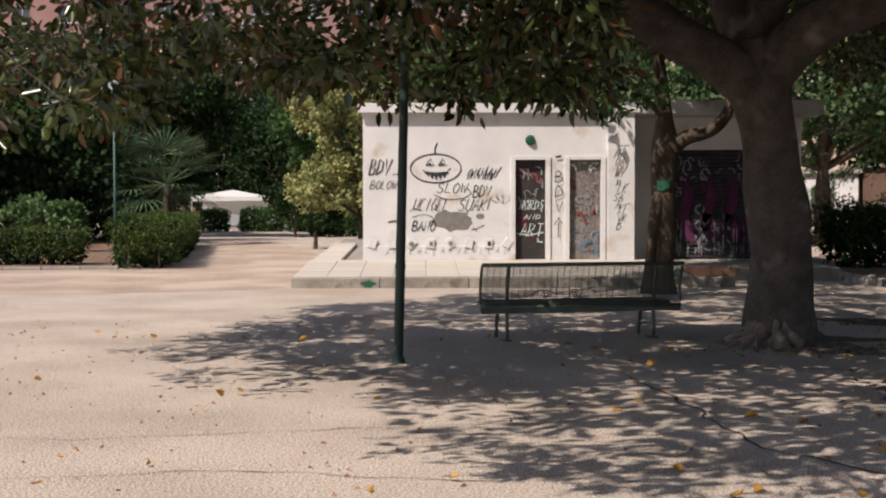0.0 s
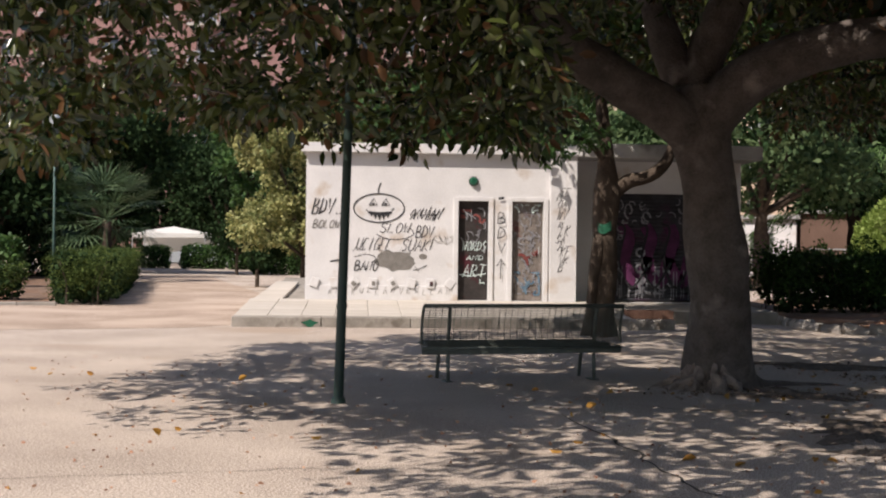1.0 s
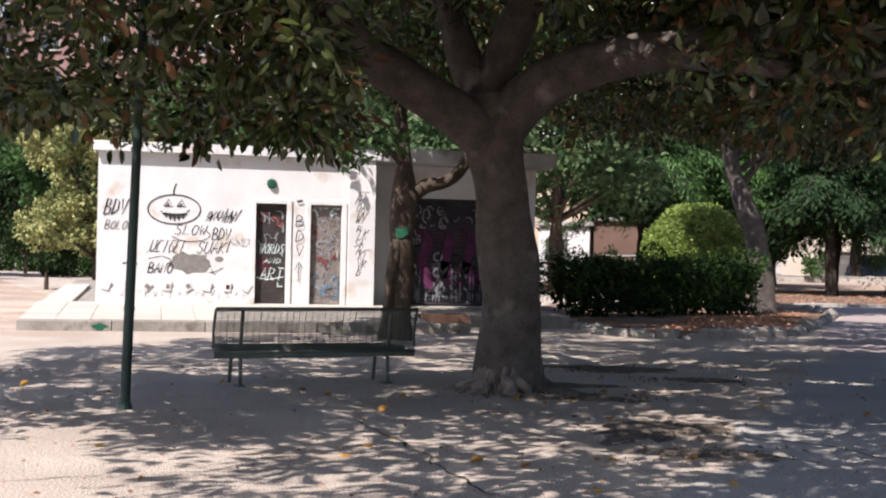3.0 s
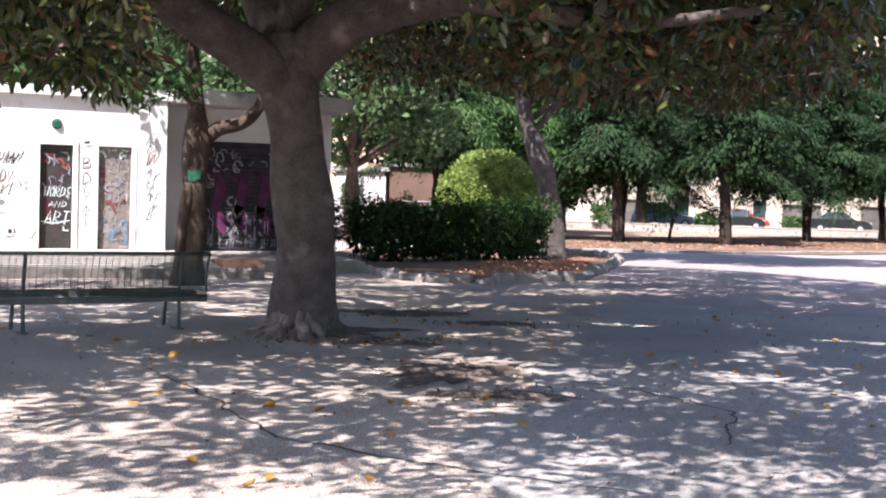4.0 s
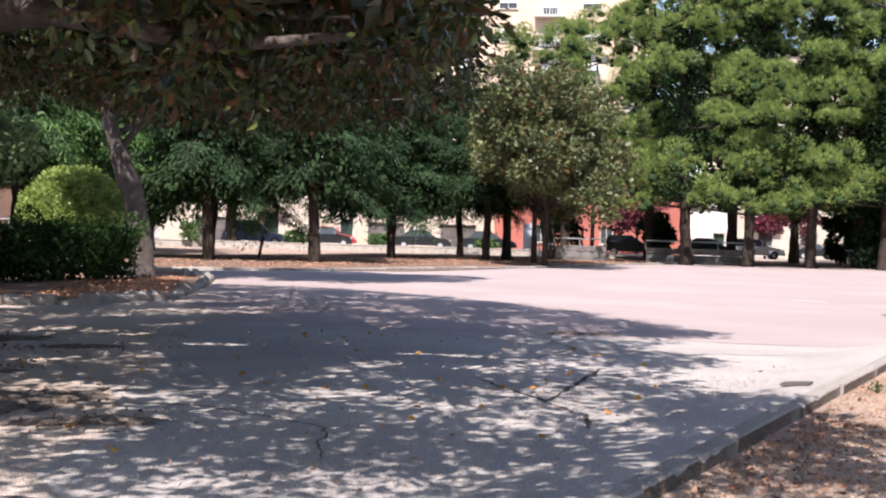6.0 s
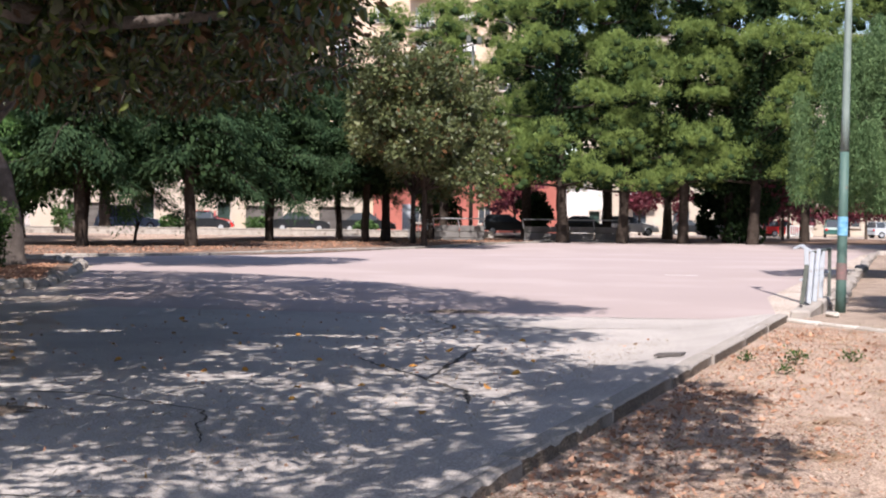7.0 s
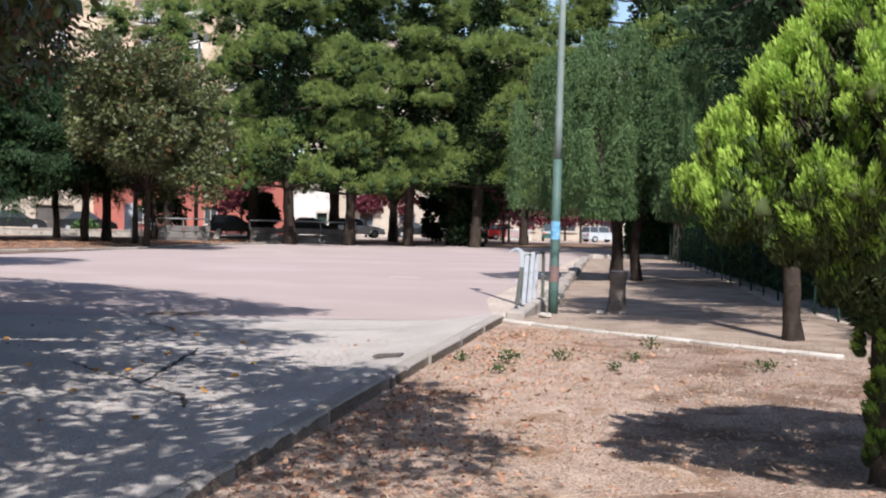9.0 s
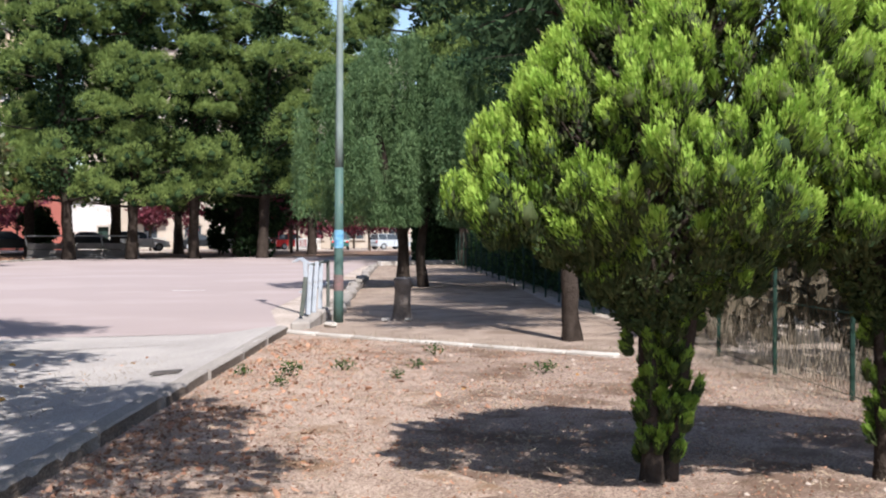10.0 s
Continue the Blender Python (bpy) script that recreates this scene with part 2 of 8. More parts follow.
def box(cx, cy, cz, sx, sy, sz, bev=0.0, rz=0.0):
    """A box, centred, with chamfered edges where bev is set."""
    hx, hy, hz = sx / 2, sy / 2, sz / 2
    if bev <= 0:
        v = [(x * hx, y * hy, z * hz) for z in (-1, 1) for y in (-1, 1) for x in (-1, 1)]
        f = [(0, 2, 3, 1), (4, 5, 7, 6), (0, 1, 5, 4), (2, 6, 7, 3), (0, 4, 6, 2), (1, 3, 7, 5)]
    else:
        bm = bmesh.new()
        bmesh.ops.create_cube(bm, size=1)
        bmesh.ops.scale(bm, vec=(sx, sy, sz), verts=bm.verts)
        bmesh.ops.bevel(bm, geom=bm.edges[:], offset=min(bev, 0.45 * min(sx, sy, sz)), segments=1, affect="EDGES")
        v = [tuple(p.co) for p in bm.verts]
        bm.verts.index_update()
        f = [tuple(p.index for p in face.verts) for face in bm.faces]
        bm.free()
    return moved((v, f), Matrix.Translation((cx, cy, cz)) @ Matrix.Rotation(rz, 4, "Z"))


def tube(points, radii, n=10, rough=0.0, seed=0, caps=True):
    """A tapered tube along a line of points; rough makes its surface uneven."""
    rng = random.Random(seed)
    pts = [Vector(p) for p in points]
    vs, fs = [], []
    up = Vector((0.13, 0.21, 0.97)).normalized()
    side = None
    for k, p in enumerate(pts):
        d = (pts[min(k + 1, len(pts) - 1)] - pts[max(k - 1, 0)]).normalized()
        if side is None:
            side = d.cross(Vector((1, 0, 0)) if abs(d.x) < 0.8 else Vector((0, 1, 0))).normalized()
        side = (side - d * side.dot(d)).normalized()
        other = d.cross(side)
        for j in range(n):
            a = 2 * math.pi * j / n
            q = side * math.cos(a) + other * math.sin(a)
            r = radii[k] * (1 + rough * noise.noise(Vector((p.x + q.x * 0.6, p.y + q.y * 0.6, p.z * 0.7)) * 2.1 + Vector((seed, 0, 0))))
            vs.append(tuple(p + q * r))
    for k in range(len(pts) - 1):
        for j in range(n):
            a, b = k * n + j, k * n + (j + 1) % n
            fs.append((a, b, b + n, a + n))
    if caps:
        fs.append(tuple(range(n - 1, -1, -1)))
        fs.append(tuple(range((len(pts) - 1) * n, len(pts) * n)))
    return vs, fs


def bent(points, steps=6):
    """A smooth line through the points (Catmull-Rom), with position in the first three and radius in the fourth value."""
    p = [np.array(q, float) for q in points]
    p = [2 * p[0] - p[1]] + p + [2 * p[-1] - p[-2]]
    out = []
    for k in range(1, len(p) - 2):
        for s in range(steps):
            t = s / steps
            a, b, c, d = p[k - 1 : k + 3]
            out.append(0.5 * (2 * b + (c - a) * t + (2 * a - 5 * b + 4 * c - d) * t * t + (3 * b - a - 3 * c + d) * t**3))
    out.append(p[-2])
    return [tuple(o[:3]) for o in out], [max(0.004, float(o[3])) for o in out]


def limb(points, n=10, steps=6, rough=0.25, seed=0):
    pts, radii = bent(points, steps)
    return tube(pts, radii, n, rough, seed)


def ribbon(points, width, y=0.0, thick=0.004):
    """A painted stroke in the plane of x and z, as a thin raised strip."""
    vs, fs = [], []
    for k, (x, z) in enumerate(points):
        a = points[max(0, k - 1)]
        b = points[min(len(points) - 1, k + 1)]
        dx, dz = b[0] - a[0], b[1] - a[1]
        ln = math.hypot(dx, dz) or 1
        ox, oz = -dz / ln * width / 2, dx / ln * width / 2
        vs += [(x + ox, y, z + oz), (x - ox, y, z - oz)]
        if k:
            i = 2 * k
            fs.append((i - 2, i - 1, i + 1, i))
    return vs, fs


def link(name, geo, mat, parent=None, label="", smooth=False):
    me = bpy.data.meshes.new(name)
    me.from_pydata(geo[0], [], geo[1])
    me.update()
    if mat:
        me.materials.append(mat)
    if smooth:
        me.shade_smooth()
    ob = new(name, me)
    if parent:
        ob.parent = parent
    if label:
        ob["label"] = label
    return ob


def fast(name, v, f, mats, parent=None, index=None, label=""):
    """A large mesh from arrays of points and of faces with equal corner counts."""
    me = bpy.data.meshes.new(name)
    nf, k = f.shape
    me.vertices.add(len(v))
    me.vertices.foreach_set("co", np.ascontiguousarray(v, np.float32).ravel())
    me.loops.add(nf * k)
    me.loops.foreach_set("vertex_index", np.ascontiguousarray(f, np.int32).ravel())
    me.polygons.add(nf)
    me.polygons.foreach_set("loop_start", np.arange(0, nf * k, k, dtype=np.int32))
    for m in mats:
        me.materials.append(m)
    if index is not None:
        me.polygons.foreach_set("material_index", index.astype(np.int32))
    me.update(calc_edges=True)
    ob = new(name, me)
    if parent:
        ob.parent = parent
    if label:
        ob["label"] = label
    return ob


def thing(name, at, label, category, group="", kind="", rz=0.0):
    ob = new(name)
    ob.empty_display_size = 0.2
    ob.matrix_world = pose(*at, 0, 0, rz)
    return tagged(ob, label, category, group, kind)


def stuff(ob):
    ob["kind"] = "stuff"
    return ob


def pierced(x0, x1, z0, z1, holes, y0, y1):
    """An upright wall slab from y0 to y1 with rectangular holes (xa, xb, za, zb), as one closed mesh."""
    xs = sorted({x0, x1} | {v for h in holes for v in h[:2]})
    zs = sorted({z0, z1} | {v for h in holes for v in h[2:4]})
    nx, nz = len(xs), len(zs)
    vs = [(x, y, z) for y in (y0, y1) for z in zs for x in xs]

    def solid(i, j):
        if not (0 <= i < nx - 1 and 0 <= j < nz - 1):
            return False
        cx, cz = (xs[i] + xs[i + 1]) / 2, (zs[j] + zs[j + 1]) / 2
        return not any(h[0] < cx < h[1] and h[2] < cz < h[3] for h in holes)

    fs, b = [], nx * nz
    for j in range(nz - 1):
        for i in range(nx - 1):
            if not solid(i, j):
                continue
            a, c, d, e = j * nx + i, j * nx + i + 1, (j + 1) * nx + i + 1, (j + 1) * nx + i
            fs += [(a, c, d, e), (b + e, b + d, b + c, b + a)]
            if not solid(i - 1, j):
                fs.append((a, e, b + e, b + a))
            if not solid(i + 1, j):
                fs.append((c, b + c, b + d, d))
            if not solid(i, j - 1):
                fs.append((a, b + a, b + c, c))
            if not solid(i, j + 1):
                fs.append((e, d, b + d, b + e))
    used = sorted({i for f in fs for i in f})
    back = {o: n for n, o in enumerate(used)}
    return [vs[i] for i in used], [tuple(back[i] for i in f) for f in fs]


def unit(a):
    return a / np.maximum(np.linalg.norm(a, axis=1, keepdims=True), 1e-9)


def leaves(c, axis, size, wide, rng, fold=0.35, curl=0.15, plain=False, facing=None):
    """Leaves of two folded blades: c is where each begins, axis where it points to."""
    n = len(c)
    size = np.broadcast_to(size, n)[:, None]
    axis = unit(axis)
    side = unit(np.cross(axis, rng.normal(size=(n, 3)) if facing is None else facing + rng.normal(size=(n, 3)) * 0.35))
    up = np.cross(side, axis)
    w = size * wide / 2
    if plain:
        v = np.empty((n, 4, 3))
        v[:, 0] = c
        v[:, 1] = c + axis * size * 0.5 + side * w + up * w * fold
        v[:, 2] = c + axis * size - up * size * curl
        v[:, 3] = c + axis * size * 0.5 - side * w + up * w * fold
        return v.reshape(-1, 3), np.arange(n * 4).reshape(n, 4)
    v = np.empty((n, 6, 3))
    v[:, 0] = c
    v[:, 1] = c + axis * size * 0.33 + side * w + up * w * fold
    v[:, 2] = c + axis * size * 0.72 + side * w * 0.8 + up * (w * fold - size * curl * 0.4)
    v[:, 3] = c + axis * size - up * size * curl
    v[:, 4] = c + axis * size * 0.72 - side * w * 0.8 + up * (w * fold - size * curl * 0.4)
    v[:, 5] = c + axis * size * 0.33 - side * w + up * w * fold
    k = np.arange(n)[:, None] * 6
    f = np.concatenate([k + np.array([[0, 1, 2, 3]]), k + np.array([[0, 3, 4, 5]])])
    return v.reshape(-1, 3), f


def ball(n, rng):
    return unit(rng.normal(size=(n, 3)))


def clumped(blobs, clumps, radius, per, rng, shell=0.55, squash=0.7, low=-0.5):
    """Points in clumps that fill the outer part of ellipsoid blobs (x, y, z, rx, ry, rz): places and outward directions."""
    pts, outs = [], []
    vol = np.array([b[3] * b[4] + b[3] * b[5] + b[4] * b[5] for b in blobs])
    counts = np.maximum(3, (clumps * vol / vol.sum()).astype(int))
    for b, k in zip(blobs, counts):
        d = ball(k * 2, rng)
        d = d[d[:, 2] > low][:k]
        k = len(d)
        s = shell + (1 - shell) * rng.random((k, 1)) ** 0.6
        ctr = np.array(b[:3]) + d * s * np.array(b[3:6])
        r = radius * (0.6 + 0.8 * rng.random((k, 1)))
        e = ball(k * per, rng)
        q = np.repeat(ctr, per, 0) + e * np.repeat(r, per, 0) * (0.45 + 0.55 * rng.random((k * per, 1))) * np.array([1, 1, squash])
        pts.append(q)
        outs.append(e + 0.5 * np.repeat(d, per, 0))
    return np.concatenate(pts), unit(np.concatenate(outs))


def tufts_mesh(c, r, tall, rng):
    """Upright teardrop bodies at c with radius r: arrays of points and quads."""
    n, nu, nv = len(c), 8, 6
    th = np.linspace(0, np.pi, nv)
    ph = np.linspace(0, 2 * np.pi, nu, endpoint=False)
    z = -np.cos(th)
    rad = np.sin(th) * (1 - 0.25 * z)
    base = np.stack([np.outer(rad, np.cos(ph)), np.outer(rad, np.sin(ph)), np.repeat(z[:, None] * tall, nu, 1)], 2).reshape(-1, 3)
    v = c[:, None] + base[None] * r[:, None, None] * (1 + 0.22 * rng.normal(size=(n, len(base), 1)))
    f = np.array([(i * nu + j, i * nu + (j + 1) % nu, (i + 1) * nu + (j + 1) % nu, (i + 1) * nu + j) for i in range(nv - 1) for j in range(nu)])
    return v.reshape(-1, 3), (f[None] + np.arange(n)[:, None, None] * len(base)).reshape(-1, 4)


def sheet(name, corners, z, mat, label, category, cell=None, bumpy=0.0):
    """A flat ground sheet over a polygon."""
    return tagged(link(name, ([(x, y, z) for x, y in corners], [tuple(range(len(corners)))]), mat), label, category, kind="structure")


def tree(name, at, label, trunk_pts, limbs, blobs, leaf, size, wide, clumps, radius, per, bark=None, seed=1, droop=0.0, shell=0.55, low=-0.5, category="tree", group="", squash=0.7, fold=0.3, extra=None, extra_share=0.0, up=0.3):
    """A tree: a tapered trunk with limbs, and a crown of leaf clumps. All places are relative to its foot."""
    rng = np.random.default_rng(seed)
    t = thing(name, at, label, category, group)
    link("trunk", limb(trunk_pts, 10, 5, 0.3, seed), bark or M_bark2, t, smooth=True)
    for k, l in enumerate(limbs):
        link("limb", limb(l, 6, 3, 0.2, seed + k), bark or M_bark2, t, smooth=True)
    c, out = clumped(blobs, clumps, radius, per, rng, shell, squash, low)
    axis = out + rng.normal(size=out.shape) * 0.6
    axis[:, 2] += up - droop * 2.0
    v, f = leaves(c, axis, size * (0.7 + 0.6 * rng.random(len(c))), wide * 1.25, rng, fold, plain=True, facing=np.cross(out, np.cross(axis, out)) * 0.3 + out + np.array([0, 0, 0.5]))
    mats, index = [leaf], None
    if extra:
        mats.append(extra)
        pick = (rng.random(len(c)) < extra_share).astype(np.int32)
        index = pick
    fast("crown", v, f, mats, t, index)
    return t


# ---- ground ----
M_dirt = material("brown earth", (0.24, 0.18, 0.14), (0.50, 0.40, 0.325), scale=0.7, fine=35, fine_amt=3, rough=1.0, bump=0.5, stain=(0.46, 0.37, 0.30), stain_scale=0.4, stain_at=0.52, spec=0.05)
def disc(r, n=64):
    return [(r * math.cos(2 * math.pi * k / n), r * math.sin(2 * math.pi * k / n)) for k in range(n)]


sheet("ground", disc(900), 0.0, M_ground, "worn pale asphalt ground of the park", "ground")
PLAZA = [(12.4, 22.9), (10.5, 18.2), (13.0, 14.9), (17.1, 10.2), (22, 13.4), (54, 28.2), (80, 36), (73.4, 42.9), (63.6, 52.8), (52, 48.5), (40.5, 42.9), (26.5, 38.6), (20, 38.8), (18.4, 32.4)]
sheet("pavement", PLAZA, 0.006, M_pink, "faded pink court surface of the open square", "pavement")
APRON = [(2.2, 3.72), (16.7, 9.95), (17.1, 10.3), (13.0, 15.0), (10.5, 18.3), (9.0, 17.0), (8.3, 15.2), (7.1, 14.1), (6.4, 12.3), (5.2, 11.0), (4.4, 9.0), (3.1, 7.6), (2.7, 5.6)]
sheet("pavement", APRON, 0.003, M_apron, "pale grey cracked asphalt along the kerb", "pavement")
K0, K1 = (-12.0, -2.4), (16.7, 9.9)
sheet("soil", [K0, K1, (15.0, 4.2), (13.4, 1.1), (4, -10), (-12, -14)], 0.035, M_soil, "dry brown soil of a planting bed with fallen leaves", "soil")
rag = random.Random(77)
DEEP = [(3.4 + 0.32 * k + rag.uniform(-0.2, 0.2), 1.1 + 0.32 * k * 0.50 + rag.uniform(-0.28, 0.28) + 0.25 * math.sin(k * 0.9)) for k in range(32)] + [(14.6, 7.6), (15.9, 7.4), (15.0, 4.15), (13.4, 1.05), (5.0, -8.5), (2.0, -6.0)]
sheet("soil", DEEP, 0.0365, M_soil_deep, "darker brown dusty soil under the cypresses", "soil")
sheet("path", [(17.0, 9.95), (19.6, 10.6), (54, 27.6), (60, 25.6), (26, 9.0), (13.4, 1.3), (15.0, 4.2)], 0.02, M_path, "dusty pale path beside a wire fence", "path")
FAR_BED = [(20.5, 39.5), (30, 38.5), (40.5, 43.3), (52, 49), (63.6, 53.3), (73.4, 43.4), (82, 38), (110, 45), (90, 62), (66, 66), (40, 84), (24, 92), (14, 60)]
sheet("soil_far", FAR_BED, 0.03, M_humus, "brown soil under the trees strewn with dry leaves", "soil")
# paler sheet puts the sunlit strip before the low wall into the soil colour
sheet("soil_far", [(21, 66), (30, 57.5), (40, 62.5), (52, 66.5), (59, 67.5), (61.5, 67.2), (48, 78.0), (36, 85.8), (24, 91)], 0.034, M_soil, "dry earth by the low wall, set paler as its sunlit strip", "soil")
LEFT_BED = [(-30, 30.0), (-10.5, 30.3), (-7.2, 30.6), (-7.6, 40), (-10.5, 57), (-14, 62), (-40, 60)]
sheet("soil_left", LEFT_BED, 0.03, M_humus, "bare soil of a hedged bed", "soil")
DIRT = [(-11, 22.6), (-8.2, 21.9), (-5.4, 22.2), (-3.0, 23.0), (-1.9, 24.4), (-1.5, 29), (-2.6, 37), (-4.8, 48), (-7, 60), (-10.5, 58), (-8.8, 47), (-7.5, 39), (-7.1, 30.6), (-9, 30.2), (-16, 29.8), (-16, 24)]
sheet("dirt_path", DIRT, 0.004, M_dirt, "brown earth path leading past the white building", "path")
RIGHT_BED = [(8.4, 31.5), (8.4, 26.6), (8.6, 22.8), (10.0, 22.6), (12.5, 24.1), (15.5, 28.4), (17.9, 32.3), (18.9, 35.5), (17.5, 37.6), (12, 37.5)]
sheet("soil_hedge", RIGHT_BED, 0.07, M_humus, "brown soil with fallen leaves under a hedge", "soil")
STREET = [(38, 87), (60, 73.5), (71, 60.5), (90, 70), (70, 100), (40, 112)]
sheet("road", STREET, 0.2, M_ground, "grey street beyond the park wall", "road")


def kerb(name, line, label, length=0.95, w=0.16, h=0.14, seed=1, closed=False, rise=0.0, mat=None, rough=0.0):
    """A row of kerb stones along a line; each stone is a piece of its own."""
    rng = random.Random(seed)
    root = thing(name, (0, 0, 0), label, "kerb", kind="structure")
    metas = [box(0, 0, h / 2 - 0.05, 1.0, w, h + 0.1, 0.02 + 0.05 * rough) for _ in range(3 + int(3 * rough))]
    if length >= 2:
        metas = []
        for k in range(4):
            vs, fs, cuts = [], [], 22
            for i in range(cuts + 1):
                x = -0.5 + i / cuts
                chip = 0.09 * max(0.0, noise.noise(Vector((x * 9, k * 3.3, 0.5))) - 0.22)
                sag = 0.003 * noise.noise(Vector((x * 4, k * 5.1, 2.0)))
                for y, z in ((-w / 2, -0.1), (-w / 2 + 0.01 * noise.noise(Vector((x * 9, k, 7.0))), h - 0.022 - chip), (-w / 2 + 0.012 + chip, h - 0.006 + sag), (w / 2 - 0.02, h + sag), (w / 2, -0.1)):
                    vs.append((x, y, z))
                if i:
                    a = 5 * (i - 1)
                    fs += [(a + j, a + j + 5, a + j + 6, a + j + 1) for j in range(4)]
            fs += [(0, 1, 2, 3, 4), tuple(5 * cuts + j for j in (4, 3, 2, 1, 0))]
            metas.append((vs, fs))
    meshes = []
    for k, g in enumerate(metas):
        v = g[0] if length >= 2 else [(x + 0.2 * rough * noise.noise(Vector((x * 5, y * 9 + k, z * 6))), y + (0.03 + 0.09 * rough) * noise.noise(Vector((x * 3, y * 3, k * 7.1 + z))), z + (0.02 + 0.12 * rough) * noise.noise(Vector((x * 4 + k * 3, y, z)))) for x, y, z in g[0]]
        me = bpy.data.meshes.new("kerb_stone")
        me.from_pydata(v, [], g[1])
        me.materials.append(mat or M_kerb)
        # the side towards the soil takes the stained face with shade in its colour
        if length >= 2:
            me.materials.append(M_kerb_shade_face)
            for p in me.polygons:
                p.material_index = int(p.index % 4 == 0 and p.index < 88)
        meshes.append(me)
    pts = [Vector((*p, 0)) for p in line]
    for a, b in zip(pts, pts[1:]):
        d = b - a
        n = max(1, round(d.length / length))
        ang = math.atan2(d.y, d.x)
        for k in range(n):
            c = a + d * ((k + 0.5) / n)
            o = new("kerb_stone", meshes[rng.randrange(len(meshes))])
            o.parent = root
            o.matrix_basis = Matrix.Translation((c.x + rng.uniform(-0.01, 0.01), c.y + rng.uniform(-0.012, 0.012), rise + rng.uniform(-0.015 - 0.05 * rough, 0.01 + 0.02 * rough))) @ Matrix.Rotation(ang + rng.uniform(-0.015, 0.015) * (1 + 6 * rough), 4, "Z") @ Matrix.Diagonal((d.length / n * (0.985 if length < 2 else 0.994), 1, 1, 1))
    return root


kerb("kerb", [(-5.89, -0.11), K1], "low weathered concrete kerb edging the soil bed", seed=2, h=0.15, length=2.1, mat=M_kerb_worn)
# the asphalt rises to the top of the kerb
vs, fs = [], []
for k in range(101):
    s = 24.7 * k / 100
    for j, (off, z) in enumerate(((-0.02, 0.141), (0.3, 0.122), (0.65, 0.062), (1.15, 0.0045))):
        w = 0.012 * noise.noise(Vector((s * 1.7, off * 3, 4.0))) * (j < 3)
        vs.append((-5.89 + 0.9143 * s - 0.4051 * off, -0.11 + 0.4051 * s + 0.9143 * off, z + w))
    if k:
        for j in range(3):
            a, b = 4 * (k - 1) + j, 4 * k + j
            fs.append((a, b, b + 1, a + 1))
tagged(link("pavement", (vs, fs), M_apron, smooth=True), "pale asphalt rising to the top of the kerb", "pavement", kind="structure")
kerb("kerb", [K1, (15.05, 4.3)], "pale concrete edging between soil bed and path", seed=3, h=0.10, w=0.16, mat=M_edging, length=0.7, rise=-0.025)
kerb("kerb", [(8.35, 27.2), (8.45, 24.6), (8.7, 22.9), (9.9, 22.45), (12.5, 23.9), (15.5, 28.2), (17.9, 32.1), (18.9, 35.5), (17.5, 37.8)], "uneven rough stone kerb round the hedge bed", length=0.42, w=0.24, h=0.2, seed=4, rough=1.0, mat=M_kerb_worn)
kerb("kerb", [(20.5, 39.3), (26.5, 38.8), (40.5, 43.0), (52, 48.8), (63.6, 53.0)], "long grey kerb at the edge of the square", length=1.6, w=0.25, h=0.11, seed=5)
kerb("kerb", [(-30, 29.8), (-10.5, 30.1), (-7.0, 30.4)], "thin stone edging of the hedge bed", length=0.9, w=0.12, h=0.08, seed=6)
kerb("kerb", [(19.9, 10.9), (36, 18.8), (53.8, 27.5)], "raised concrete kerb along the path", length=1.0, w=0.26, h=0.2, seed=7, mat=M_kerb_worn, rough=0.6)
kerb("kerb", [(54, 27.4), (60.5, 25.2)], "pale kerb across the end of the path", length=1.5, w=0.25, h=0.22, seed=8, mat=M_edging)

# ---- park wall and street edge ----
wall_geo = []
WL = [(36, 86), (48, 78.2), (61.5, 67.5), (66.5, 62.5)]
for a, b in zip(WL, WL[1:]):
    L = math.dist(a, b)
    ang = math.atan2(b[1] - a[1], b[0] - a[0])
    wall_geo += [box((a[0] + b[0]) / 2, (a[1] + b[1]) / 2, 0.19, L, 0.3, 0.48, 0.02, ang), box((a[0] + b[0]) / 2, (a[1] + b[1]) / 2, 0.47, L, 0.38, 0.07, 0.01, ang)]
tagged(link("wall_low", cat(*wall_geo), M_kerb), "low pale masonry wall between park and street", "wall", kind="structure")


# ---- service building ----
BX, BY = 0.0, 27.3


